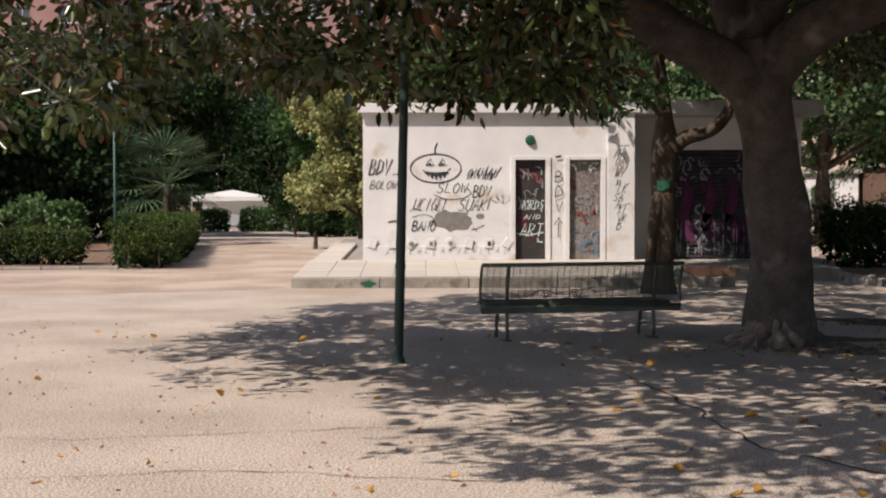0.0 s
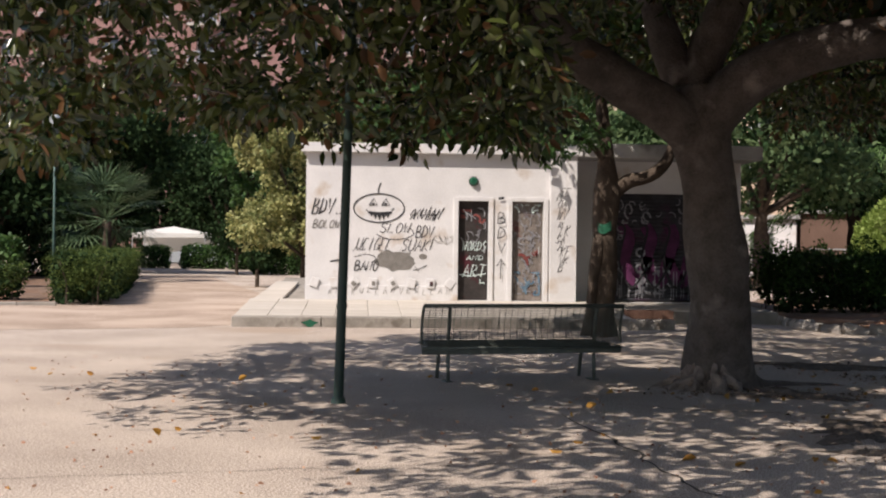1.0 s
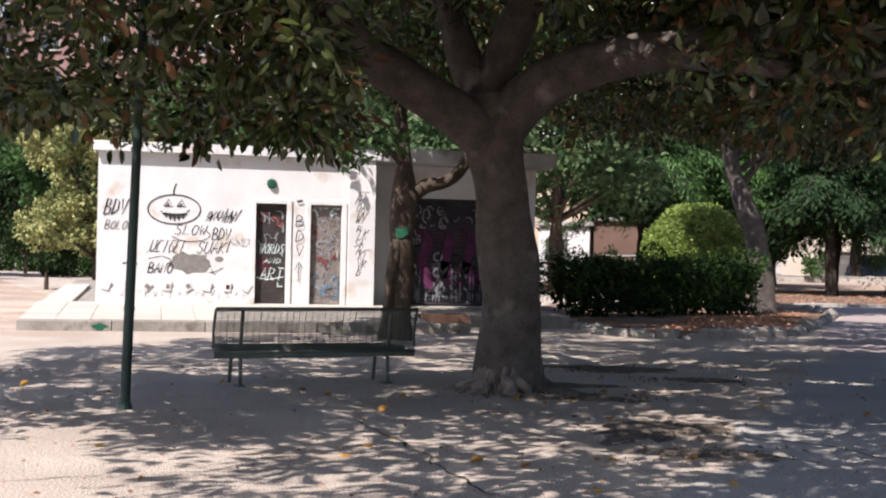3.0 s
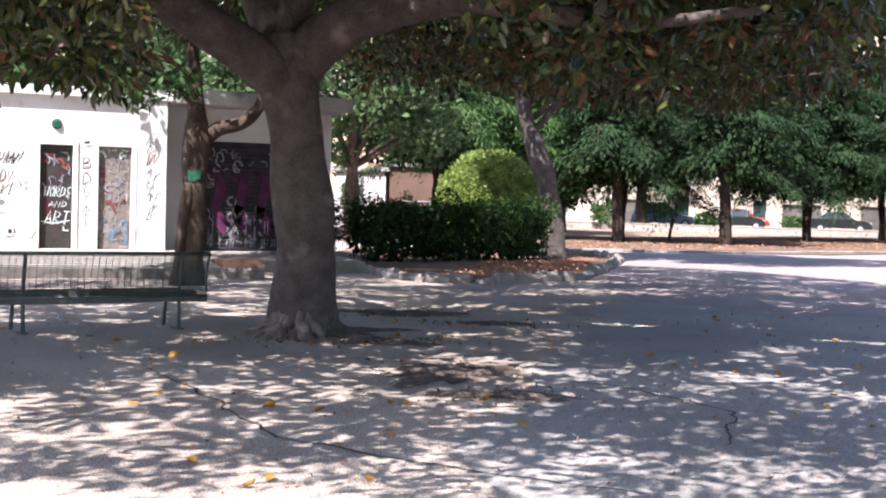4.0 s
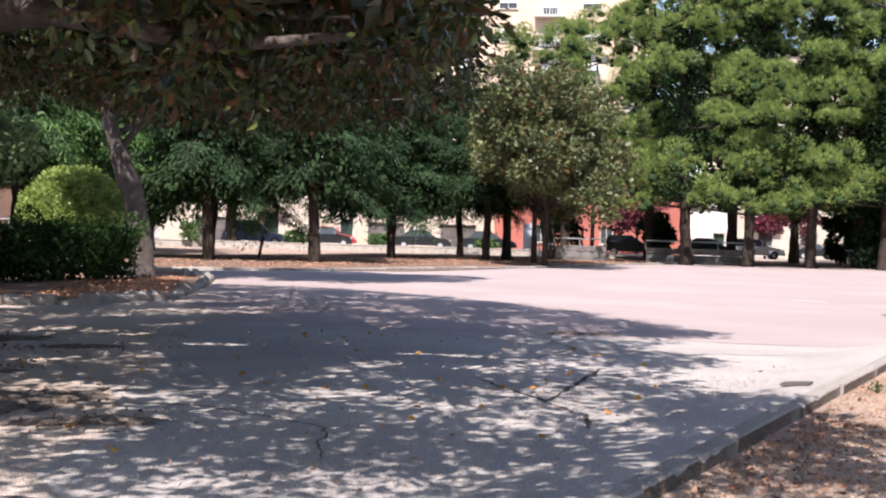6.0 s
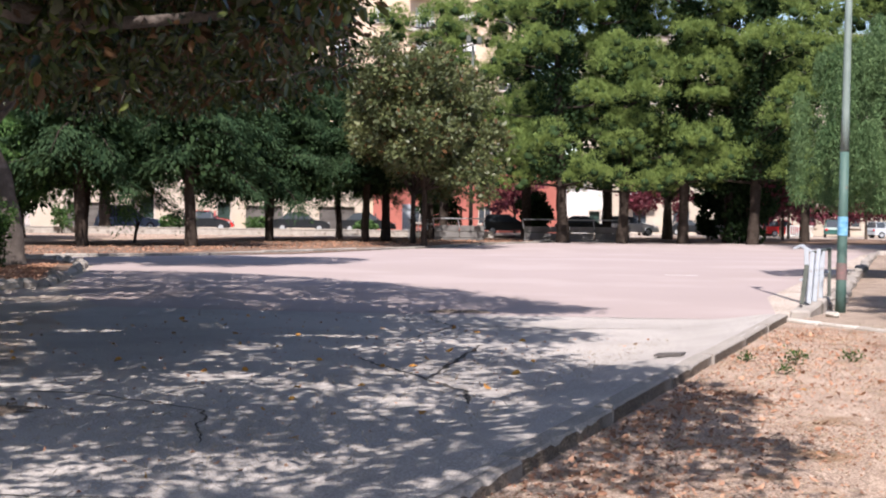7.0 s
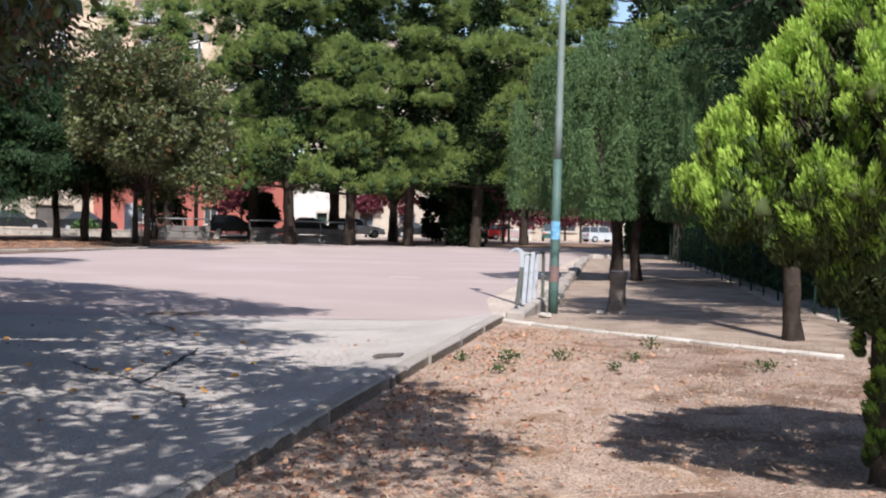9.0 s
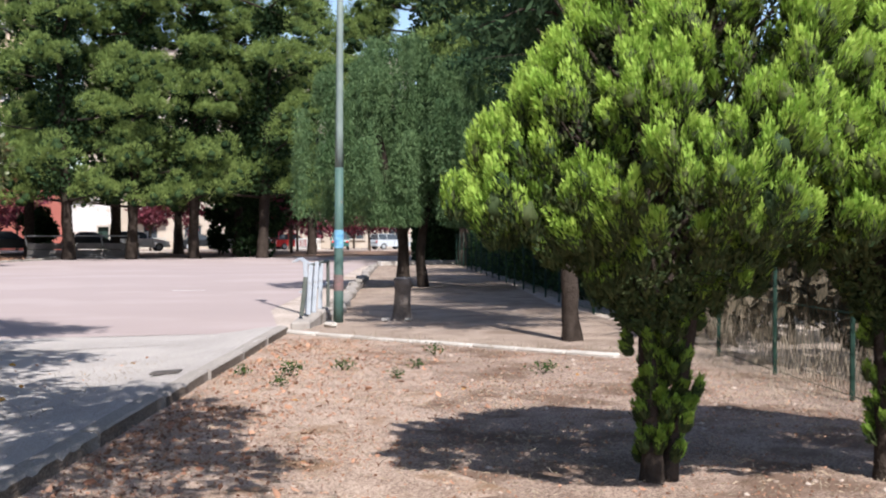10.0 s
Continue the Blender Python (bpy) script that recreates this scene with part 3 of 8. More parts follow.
def service_building():
    b = thing("service_building", (BX, BY, 0), "small flat-roofed white plaster building covered in graffiti", "building")
    z0, z1 = 0.0, 3.42
    d1, d2, dz = (2.02, 2.66), (3.16, 3.82), 2.45
    link("wall_front", pierced(-1.18, 4.52, z0, z1, [(*d1, 0.35, dz), (*d2, 0.35, dz)], 0.0, 0.3), M_plaster, b)
    link("wall_left", box(-1.03, 3.2, 1.71, 0.3, 5.8, 3.42), M_plaster, b)
    link("wall_right", box(4.37, 3.2, 1.71, 0.3, 5.8, 3.42), M_plaster, b)
    link("wall_back", box(1.67, 6.25, 1.71, 5.7, 0.3, 3.42), M_plaster, b)
    link("pilaster", box(4.235, -0.04, 1.72, 0.57, 0.12, 3.40, 0.008), M_plaster, b)
    link("plinth", cat(box(0.40, -0.012, 0.40, 3.14, 0.03, 0.50, 0.006)), M_plaster, b, "stained lower band of the wall")
    roof = link("roof", box(1.67, 3.18, 3.50, 5.86, 6.6, 0.16, 0.02), M_roof, b, "grey concrete roof slab")
    link("roof_edge", box(1.67, -0.14, 3.52, 5.9, 0.05, 0.2, 0.01), M_plaster, roof)
    # doors in plastered recesses
    for x0, x1, m, lab in ((*d1, M_door, "dark steel door sprayed with pale graffiti"), (*d2, M_door2, "rusty steel door sprayed with graffiti")):
        cx, w = (x0 + x1) / 2, x1 - x0
        d = link("door", box(cx, 0.13, 1.40, w - 0.01, 0.05, 2.09, 0.006), m, b, lab)
        link("door_frame", cat(box(x0 - 0.05, -0.015, 1.42, 0.1, 0.05, 2.2, 0.006), box(x1 + 0.05, -0.015, 1.42, 0.1, 0.05, 2.2, 0.006), box(cx, -0.015, 2.49, w, 0.05, 0.09, 0.006)), M_plaster, d, "white plaster surround")
        link("kick_plate", box(cx, 0.10, 0.5, w - 0.06, 0.012, 0.26, 0.004), m, d)
        link("door_handle", tube([(x1 - 0.08, 0.06, 1.35), (x1 - 0.08, 0.06, 1.5)], [0.012, 0.012], 6), M_zinc, d)
    # round green lamp over the door
    lampg = link("lamp", cat(tube([(2.33, 0.0, 2.86), (2.33, -0.05, 2.86), (2.33, -0.09, 2.86)], [0.09, 0.09, 0.06], 14)), M_bulb, b, "round green lamp cover")
    link("lamp_base", tube([(2.33, 0.0, 2.86), (2.33, -0.02, 2.86)], [0.105, 0.105], 14), M_green_metal, lampg)
    # small vent blocks along the foot of the wall
    for k in range(8):
        x = -0.98 + 0.405 * k
        v = link("vent", cat(box(x, -0.04, 0.70, 0.17, 0.04, 0.2, 0.008)), M_plaster, b)
        v.matrix_basis = Matrix.Translation((x, 0, 0.70)) @ Matrix.Rotation((0.3, -0.1, 0.7, 0.05, -0.5, 0.2, 0.0, 0.6)[k], 4, "Y") @ Matrix.Translation((-x, 0, -0.70))
        if k in (2, 3, 4, 6):
            link("vent_opening", box(x + 0.015, -0.064, 0.69, 0.07 + 0.015 * (k % 3), 0.012, 0.09, 0.004), M_hole if k != 6 else M_door, v)
    # a patch where plaster has come away
    rng = random.Random(4)
    ring = [(0.71 + 0.42 * math.cos(a) * (1 + 0.18 * rng.uniform(-1, 1)), 1.17 + 0.21 * math.sin(a) * (1 + 0.2 * rng.uniform(-1, 1))) for a in [2 * math.pi * k / 22 for k in range(22)]]
    link("bare_patch", ([(x, -0.004, z) for x, z in ring], [tuple(range(22))]), M_hole, b, "grey patch where plaster has fallen off")
    ring = [(1.28 + 0.09 * math.cos(a), 1.26 + 0.06 * math.sin(a)) for a in [2 * math.pi * k / 12 for k in range(12)]]
    link("bare_patch", ([(x, -0.004, z) for x, z in ring], [tuple(range(12))]), M_hole, b)
    # annex with the roller shutter
    a = link("annex_wall", pierced(4.52, 8.35, 0.0, 3.4, [(5.48, 8.06, 0.30, 2.7)], 1.0, 1.3), M_plaster, b)
    link("annex_side_wall", box(8.2, 3.8, 1.70, 0.3, 5.0, 3.40), M_plaster, b)
    link("annex_back_wall", box(6.4, 6.45, 1.70, 3.8, 0.3, 3.40), M_plaster, b)
    link("annex_roof", box(6.45, 3.2, 3.55, 4.1, 6.6, 0.3, 0.02), M_roof, b, "grey concrete roof slab")
    sh = link("roller_shutter", box(6.77, 1.2, 1.52, 2.58, 0.03, 2.38), M_shutter, b, "steel roller shutter sprayed with purple graffiti")
    for k in range(27):
        link("slat", tube([(5.49, 1.175, 0.36 + k * 0.088), (8.05, 1.175, 0.36 + k * 0.088)], [0.03, 0.03], 6), M_shutter, sh)
    return b


BUILDING = service_building()


# ---- spray paint ----
LETTERS = {
    "A": [[(0, 0), (0.5, 1), (1, 0)], [(0.2, 0.4), (0.8, 0.4)]], "B": [[(0, 0), (0, 1), (0.7, 0.9), (0.6, 0.6), (0.1, 0.5), (0.9, 0.4), (0.8, 0.05), (0, 0)]],
    "C": [[(0.9, 0.9), (0.3, 1), (0, 0.5), (0.3, 0), (0.9, 0.1)]], "D": [[(0, 0), (0.1, 1), (0.8, 0.8), (0.9, 0.3), (0, 0)]], "E": [[(0.9, 1), (0, 1), (0, 0.5), (0.7, 0.5), (0, 0.5), (0, 0), (0.9, 0)]],
    "G": [[(0.9, 0.9), (0.3, 1), (0, 0.5), (0.3, 0), (0.9, 0.1), (0.9, 0.5), (0.5, 0.5)]], "I": [[(0.4, 0), (0.5, 1)]], "K": [[(0, 0), (0, 1)], [(0.9, 1), (0.05, 0.45), (0.9, 0)]],
    "L": [[(0.1, 1), (0, 0), (0.9, 0.05)]], "N": [[(0, 0), (0.1, 1), (0.8, 0), (0.9, 1)]], "O": [[(0.5, 1), (0.05, 0.6), (0.3, 0), (0.8, 0.1), (0.95, 0.7), (0.5, 1)]],
    "R": [[(0, 0), (0.05, 1), (0.8, 0.85), (0.7, 0.55), (0.1, 0.5), (0.9, 0)]], "T": [[(0, 1), (1, 0.95)], [(0.5, 1), (0.5, 0)]],
    "S": [[(0.9, 0.9), (0.3, 1), (0.1, 0.65), (0.8, 0.4), (0.7, 0), (0, 0.1)]], "U": [[(0, 1), (0.05, 0.2), (0.5, 0), (0.9, 0.2), (0.95, 1)]], "V": [[(0, 1), (0.5, 0), (1, 1)]], "W": [[(0, 1), (0.25, 0), (0.5, 0.7), (0.75, 0), (1, 1)]],
}


def soft_line(pts, n=6):
    p, _ = bent([(x, 0, z, 1) for x, z in pts], n)
    return [(q[0], q[2]) for q in p]


def tag_words(word, x, z, w, h, width, y, slant=0.15, smooth=True):
    g = []
    for k, ch in enumerate(word):
        for st in LETTERS[ch]:
            pts = [(x + k * w * 1.25 + px * w + pz * h * slant, z + pz * h) for px, pz in st]
            g.append(ribbon(soft_line(pts) if smooth and ch not in "VALKWNE" else pts, width, y))
    return g


def scrawl(x, z, w, h, loops, width, y, seed):
    """An illegible looping tag."""
    rng = random.Random(seed)
    g = []
    for stroke in range(2):
        pts = []
        ph, amp = rng.uniform(0, 6), rng.uniform(0.5, 1.0)
        for k in range(loops * 7):
            t = k / (loops * 7)
            if k % 9 == 0:
                amp = rng.uniform(0.35, 1.0)
            a = ph + t * loops * 2.6
            pts.append((x + w * (t * 0.9 + 0.05) + 0.55 * w / loops * math.cos(a * 2 + stroke), z + h * (0.5 + 0.5 * amp * math.sin(a * 2 + 0.6 * math.sin(a * 0.7)))))
        cut = rng.randrange(len(pts) // 3, len(pts))
        g += [ribbon(pts[:cut], width * 0.7, y - 0.001 * stroke)]
        if cut + 4 < len(pts):
            g += [ribbon(pts[cut + 2:], width * 0.7, y - 0.001 * stroke)]
    return g


def stuff_paint(name, geo, mat, parent, label):
    return stuff(link(name, geo, mat, parent, label))


def graffiti():
    y = -0.012
    g = []
    oval = [(0.345 + 0.53 * math.cos(a), 2.27 + 0.30 * math.sin(a)) for a in [2 * math.pi * k / 40 for k in range(41)]]
    g.append(ribbon(oval, 0.024, y))
    g.append(ribbon(soft_line([(0.33, 2.56), (0.33, 2.68), (0.38, 2.80)]), 0.025, y))
    for x in (0.22, 0.48):
        g.append(ribbon([(x - 0.08, 2.33), (x + 0.01, 2.47), (x + 0.09, 2.33), (x - 0.08, 2.33)], 0.022, y))
        g.append(ribbon([(x - 0.02, 2.36), (x + 0.03, 2.36)], 0.04, y))
    # a grin with ragged teeth
    top = [(0.13 + 0.043 * k, 2.2 - 0.02 * math.sin(math.pi * k / 11) + 0.012 * (k % 2)) for k in range(12)]
    low = [(x + 0.01, z - 0.02 - 0.16 * math.sin(math.pi * (k + 0.6) / 12) ** 0.6 * (1.0 if k % 2 else 0.25)) for k, (x, z) in enumerate(top)]
    n = len(top)
    g.append(([(x, y, z) for x, z in top + low], [(k, k + 1, n + k + 1, n + k) for k in range(n - 1)]))
    g.append(ribbon([(0.08, 2.24), (0.14, 2.15)], 0.022, y))
    g.append(ribbon([(0.60, 2.22), (0.66, 2.27)], 0.022, y))
    g += tag_words("BDV", -1.06, 2.13, 0.12, 0.33, 0.026, y, 0.25, False)
    g += [ribbon([(-0.55 + 0.07 * k, 2.14), (-0.52 + 0.07 * k, 2.15)], 0.03, y) for k in range(3)]
    for z, ch in ((1.98, "B"), (1.66, "D"), (1.36, "V")):
        g += tag_words(ch, 2.85, z, 0.15, 0.22, 0.02, y - 0.03, 0.1)
    g += [ribbon([(2.86, 2.50), (2.98, 2.52)], 0.05, y - 0.03), ribbon([(2.92, 0.82), (2.93, 1.22)], 0.018, y - 0.03), ribbon([(2.84, 1.08), (2.93, 1.24), (3.01, 1.1)], 0.018, y - 0.03)]
    g += tag_words("SLOW", 0.36, 1.76, 0.13, 0.2, 0.016, y, 0.3) + tag_words("BDV", 1.12, 1.66, 0.1, 0.24, 0.018, y, 0.2)
    g += [ribbon(soft_line([(0.3, 1.72), (0.55, 1.62), (0.9, 1.64), (1.08, 1.74), (1.0, 1.86)]), 0.014, y)]
    # two long tags with a slant, letter under letter
    g += tag_words("UCIGEL", -0.15, 1.38, 0.1, 0.26, 0.016, y, 0.35, False) + tag_words("SUAK", 0.80, 1.38, 0.12, 0.24, 0.016, y, 0.35)
    g += [ribbon([(1.42, 1.4), (1.5, 1.66)], 0.016, y), ribbon([(-0.2, 1.36), (-0.12, 1.44), (0.02, 1.38)], 0.014, y)]
    g += tag_words("BANO", -0.16, 0.96, 0.1, 0.2, 0.02, y, 0.25) + [ribbon(soft_line([(-0.16, 1.24), (0.1, 1.3), (0.3, 1.22), (0.2, 1.12)]), 0.012, y)]
    # a scribbled-over word with sharp slanting strokes
    rs = random.Random(12)
    for k in range(11):
        x = 1.0 + 0.052 * k
        g.append(ribbon([(x + rs.uniform(-0.03, 0.02), 2.02 + rs.uniform(-0.02, 0.05)), (x + rs.uniform(0.02, 0.1), 2.17 + rs.uniform(-0.04, 0.05)), (x + rs.uniform(0.0, 0.05), 2.12), (x + rs.uniform(0.05, 0.14), 2.27 + rs.uniform(-0.05, 0.05))], 0.016, y))
    g += [ribbon([(1.58, 2.06), (1.72, 2.30)], 0.018, y), ribbon([(1.50, 2.02), (1.62, 2.26)], 0.016, y)]
    g += [ribbon([(-0.66, 1.14), (-0.5, 1.17), (-0.36, 1.13)], 0.03, y), ribbon([(1.08, 0.98), (1.2, 1.0), (1.36, 1.08)], 0.016, y), ribbon([(1.12, 1.05), (1.2, 0.94)], 0.014, y)]
    stuff_paint("graffiti", cat(*g), M_black, BUILDING, "black sprayed tags and a grinning pumpkin face")
    g = tag_words("BOLOW", -1.04, 1.84, 0.09, 0.17, 0.018, y, 0.3)
    for k in range(16):
        x = -0.7 + 0.165 * k
        g += tag_words("ANVKWLE"[k % 7], x, 0.45 + 0.02 * (k % 3), 0.07, 0.12 + 0.03 * (k % 2), 0.010, -0.032, 0.1, False)
    g += scrawl(1.5, 1.52, 0.42, 0.2, 4, 0.012, y, 10)
    stuff_paint("graffiti", cat(*g), M_hole, BUILDING, "faint grey scribbles along the wall foot")
    g, rs = [], random.Random(5)
    for k in range(11):
        x, z, hgt = 4.06 + rs.uniform(0, 0.1), 0.95 + 0.165 * k + rs.uniform(-0.05, 0.05), rs.uniform(0.12, 0.24)
        g += tag_words("BVKASLRWONE"[k] + "AKEV"[k % 4] * (k % 3 > 0), x, z, 0.085, hgt, rs.uniform(0.010, 0.015), -0.106, 0.35, False)
    stuff_paint("graffiti", cat(*g), M_black, BUILDING, "black scribbled tags on the pilaster")
    g = tag_words("WORDS", 2.10, 1.40, 0.085, 0.2, 0.017, 0.085, 0.22, False) + tag_words("AND", 2.2, 1.2, 0.1, 0.1, 0.014, 0.085, 0.25, False) + tag_words("ART", 2.12, 0.84, 0.13, 0.27, 0.018, 0.085, 0.22, False)
    g += [ribbon([(2.06, 0.9), (2.3, 0.86), (2.62, 0.92)], 0.018, 0.084), ribbon([(2.5, 0.8), (2.5, 0.72), (2.6, 0.72)], 0.024, 0.084)]
    stuff_paint("graffiti", cat(*g), M_pale_paint, BUILDING, "pale green words sprayed on the dark door")
    rs = random.Random(61)

    def dabs(x0, x1, z0, z1, n, w, y):
        out = []
        for _ in range(n):
            x, z, a = rs.uniform(x0, x1), rs.uniform(z0, z1), rs.uniform(0, 6.3)
            pts = [(min(x1, max(x0, x + 0.05 * k * math.cos(a + 0.5 * k))), min(z1, max(z0, z + 0.07 * k * math.sin(a + 0.4 * k)))) for k in range(4)]
            out.append(ribbon(soft_line(pts, 3), rs.uniform(0.5, 1.3) * w, y - rs.uniform(0, 0.006)))
        return out

    stuff_paint("graffiti", cat(*(dabs(3.22, 3.76, 0.5, 2.38, 60, 0.02, 0.085) + dabs(2.08, 2.6, 1.55, 2.3, 14, 0.02, 0.085))), M_white_paint, BUILDING, "overlapping pale tags on the doors")
    stuff_paint("graffiti", cat(*(dabs(3.22, 3.76, 0.48, 0.95, 16, 0.035, 0.083))), M_blue_paint, BUILDING, "blue sprayed patches on the rusty door")
    stuff_paint("graffiti", cat(*(dabs(3.3, 3.7, 1.1, 1.5, 5, 0.05, 0.083) + dabs(2.1, 2.58, 1.9, 2.25, 5, 0.05, 0.083))), M_dull_red, BUILDING, "dull red sprayed patches on the doors")
    stuff_paint("graffiti", cat(*(dabs(3.2, 3.78, 2.22, 2.38, 7, 0.03, 0.083))), M_pale_paint, BUILDING, "pale yellowish smears on the rusty door")
    rng = random.Random(8)
    g = [ribbon(soft_line([(5.7 + 0.55 * k, 2.0), (5.9 + 0.5 * k, 1.7), (5.8 + 0.5 * k, 1.2), (6.1 + 0.5 * k, 0.75), (6.35 + 0.45 * k, 1.3)]), 0.26, 1.138) for k in range(4)]
    stuff_paint("graffiti", cat(*g), M_pink_paint, BUILDING, "broad magenta sprayed letters on the shutter")
    g = [ribbon([(6.15 + 0.09 * math.cos(a), z + 0.09 * math.sin(a)) for a in [2 * math.pi * k / 14 for k in range(15)]], 0.05, 1.13) for z in (1.4, 1.05)]
    for k in range(46):
        x, z = rs.uniform(5.52, 8.0), rs.uniform(0.5, 1.15)
        g.append(ribbon([(x, z), (x + rs.uniform(-0.015, 0.015), z * 0.6 + 0.15), (x, 0.36 + rs.uniform(0, 0.15))], rs.uniform(0.008, 0.022), 1.13))
    g += dabs(5.55, 8.0, 2.05, 2.6, 34, 0.03, 1.13) + dabs(5.9, 6.9, 0.5, 1.0, 16, 0.045, 1.13) + dabs(5.5, 5.75, 0.8, 2.0, 10, 0.03, 1.13)
    stuff_paint("graffiti", cat(*g), M_white_paint, BUILDING, "white and grey sprayed outlines on the shutter")
    g = [ribbon(soft_line([(5.62 + 0.5 * k, 2.05), (5.8 + 0.5 * k, 1.9), (5.68 + 0.5 * k, 1.2), (5.95 + 0.5 * k, 0.62), (6.4 + 0.45 * k, 1.2)]), 0.05, 1.126) for k in range(4)]
    stuff_paint("graffiti", cat(*g), M_black, BUILDING, "black outlines of the sprayed letters")


graffiti()


# ---- raised forecourt of the building ----
def forecourt():
    p = thing("forecourt", (0, 0, 0), "raised pale stone platform before the white building", "platform", kind="structure")
    x0, x1, y0, y1 = -2.32, 5.0, 23.45, 27.28
    core = [(x0 + 0.02, y0 + 0.05, -0.05), (x1, y0 + 0.05, -0.05), (x1, 40, -0.05), (x0 + 0.02, 40, -0.05), (x0 + 0.02, y0 + 0.05, 0.15), (x1, y0 + 0.05, 0.15), (x1, 40, 0.46), (x0 + 0.02, 40, 0.46)]
    link("core", (core, [(0, 1, 5, 4), (1, 2, 6, 5), (2, 3, 7, 6), (3, 0, 4, 7), (4, 5, 6, 7)]), M_kerb, p)
    core = [(5.0, 25.6, -0.05), (8.35, 25.6, -0.05), (8.35, 34, -0.05), (5.0, 34, -0.05), (5.0, 25.6, 0.24), (8.35, 25.6, 0.24), (8.35, 34, 0.4), (5.0, 34, 0.4)]
    link("core", (core, [(0, 1, 5, 4), (1, 2, 6, 5), (2, 3, 7, 6), (3, 0, 4, 7), (4, 5, 6, 7)]), M_kerb, p)
    me = bpy.data.meshes.new("edge_stone")
    g = box(0, 0, 0.09, 1.60, 0.34, 0.2, 0.012)
    me.from_pydata(g[0], [], g[1])
    me.materials.append(M_kerb)
    rng = random.Random(3)
    k = 0
    x = x0 + 0.80
    while x < x1:
        o = new("edge_stone", me)
        o.parent = p
        o.matrix_basis = pose(x, y0 + 0.17, rng.uniform(-0.012, 0.004))
        x += 1.612
    me2 = bpy.data.meshes.new("slab")
    g = box(0, 0, 0, 0.605, 0.592, 0.05, 0.006)
    me2.from_pydata(g[0], [], g[1])
    me2.materials.append(M_slab)
    slope = math.atan(0.16 / 3.8)
    for i in range(12):
        for j in range(6):
            o = new("slab", me2)
            o.parent = p
            y = y0 + 0.36 + 0.3 + j * 0.6
            o.matrix_basis = pose(x0 + 0.31 + i * 0.611, y, 0.155 + (y - y0) * 0.0421 + rng.uniform(-0.003, 0.004), math.degrees(slope))
    for j in range(14):
        o = new("slab", me2)
        o.parent = p
        y = y1 + 0.3 + j * 0.6
        o.matrix_basis = pose(x0 + 0.31, y, 0.155 + (min(y, 40) - y0) * 0.0196 + 0.045, 1.0)
    link("green_splash", ([(-0.92 + 0.13 * math.cos(a) * (1 + 0.35 * math.sin(3 * a)), y0 - 0.004, 0.07 + 0.06 * math.sin(a) * (1 + 0.3 * math.cos(4 * a))) for a in [2 * math.pi * k / 16 for k in range(16)]], [tuple(range(16))]), M_bulb, p, "splash of green paint")


forecourt()
tb = thing("planter_box", (5.6, 25.2, 0), "low dark brown wooden box beside the platform", "box")
link("side", cat(box(0, -0.2, 0.14, 0.95, 0.03, 0.28, 0.006), box(0, 0.2, 0.14, 0.95, 0.03, 0.28, 0.006), box(-0.46, 0, 0.14, 0.03, 0.37, 0.28, 0.006), box(0.46, 0, 0.14, 0.03, 0.37, 0.28, 0.006), box(0, 0, 0.05, 0.88, 0.36, 0.06)), material("dark brown wood", (0.06, 0.03, 0.02), (0.13, 0.07, 0.05), scale=3, fine=30, rough=0.8), tb)


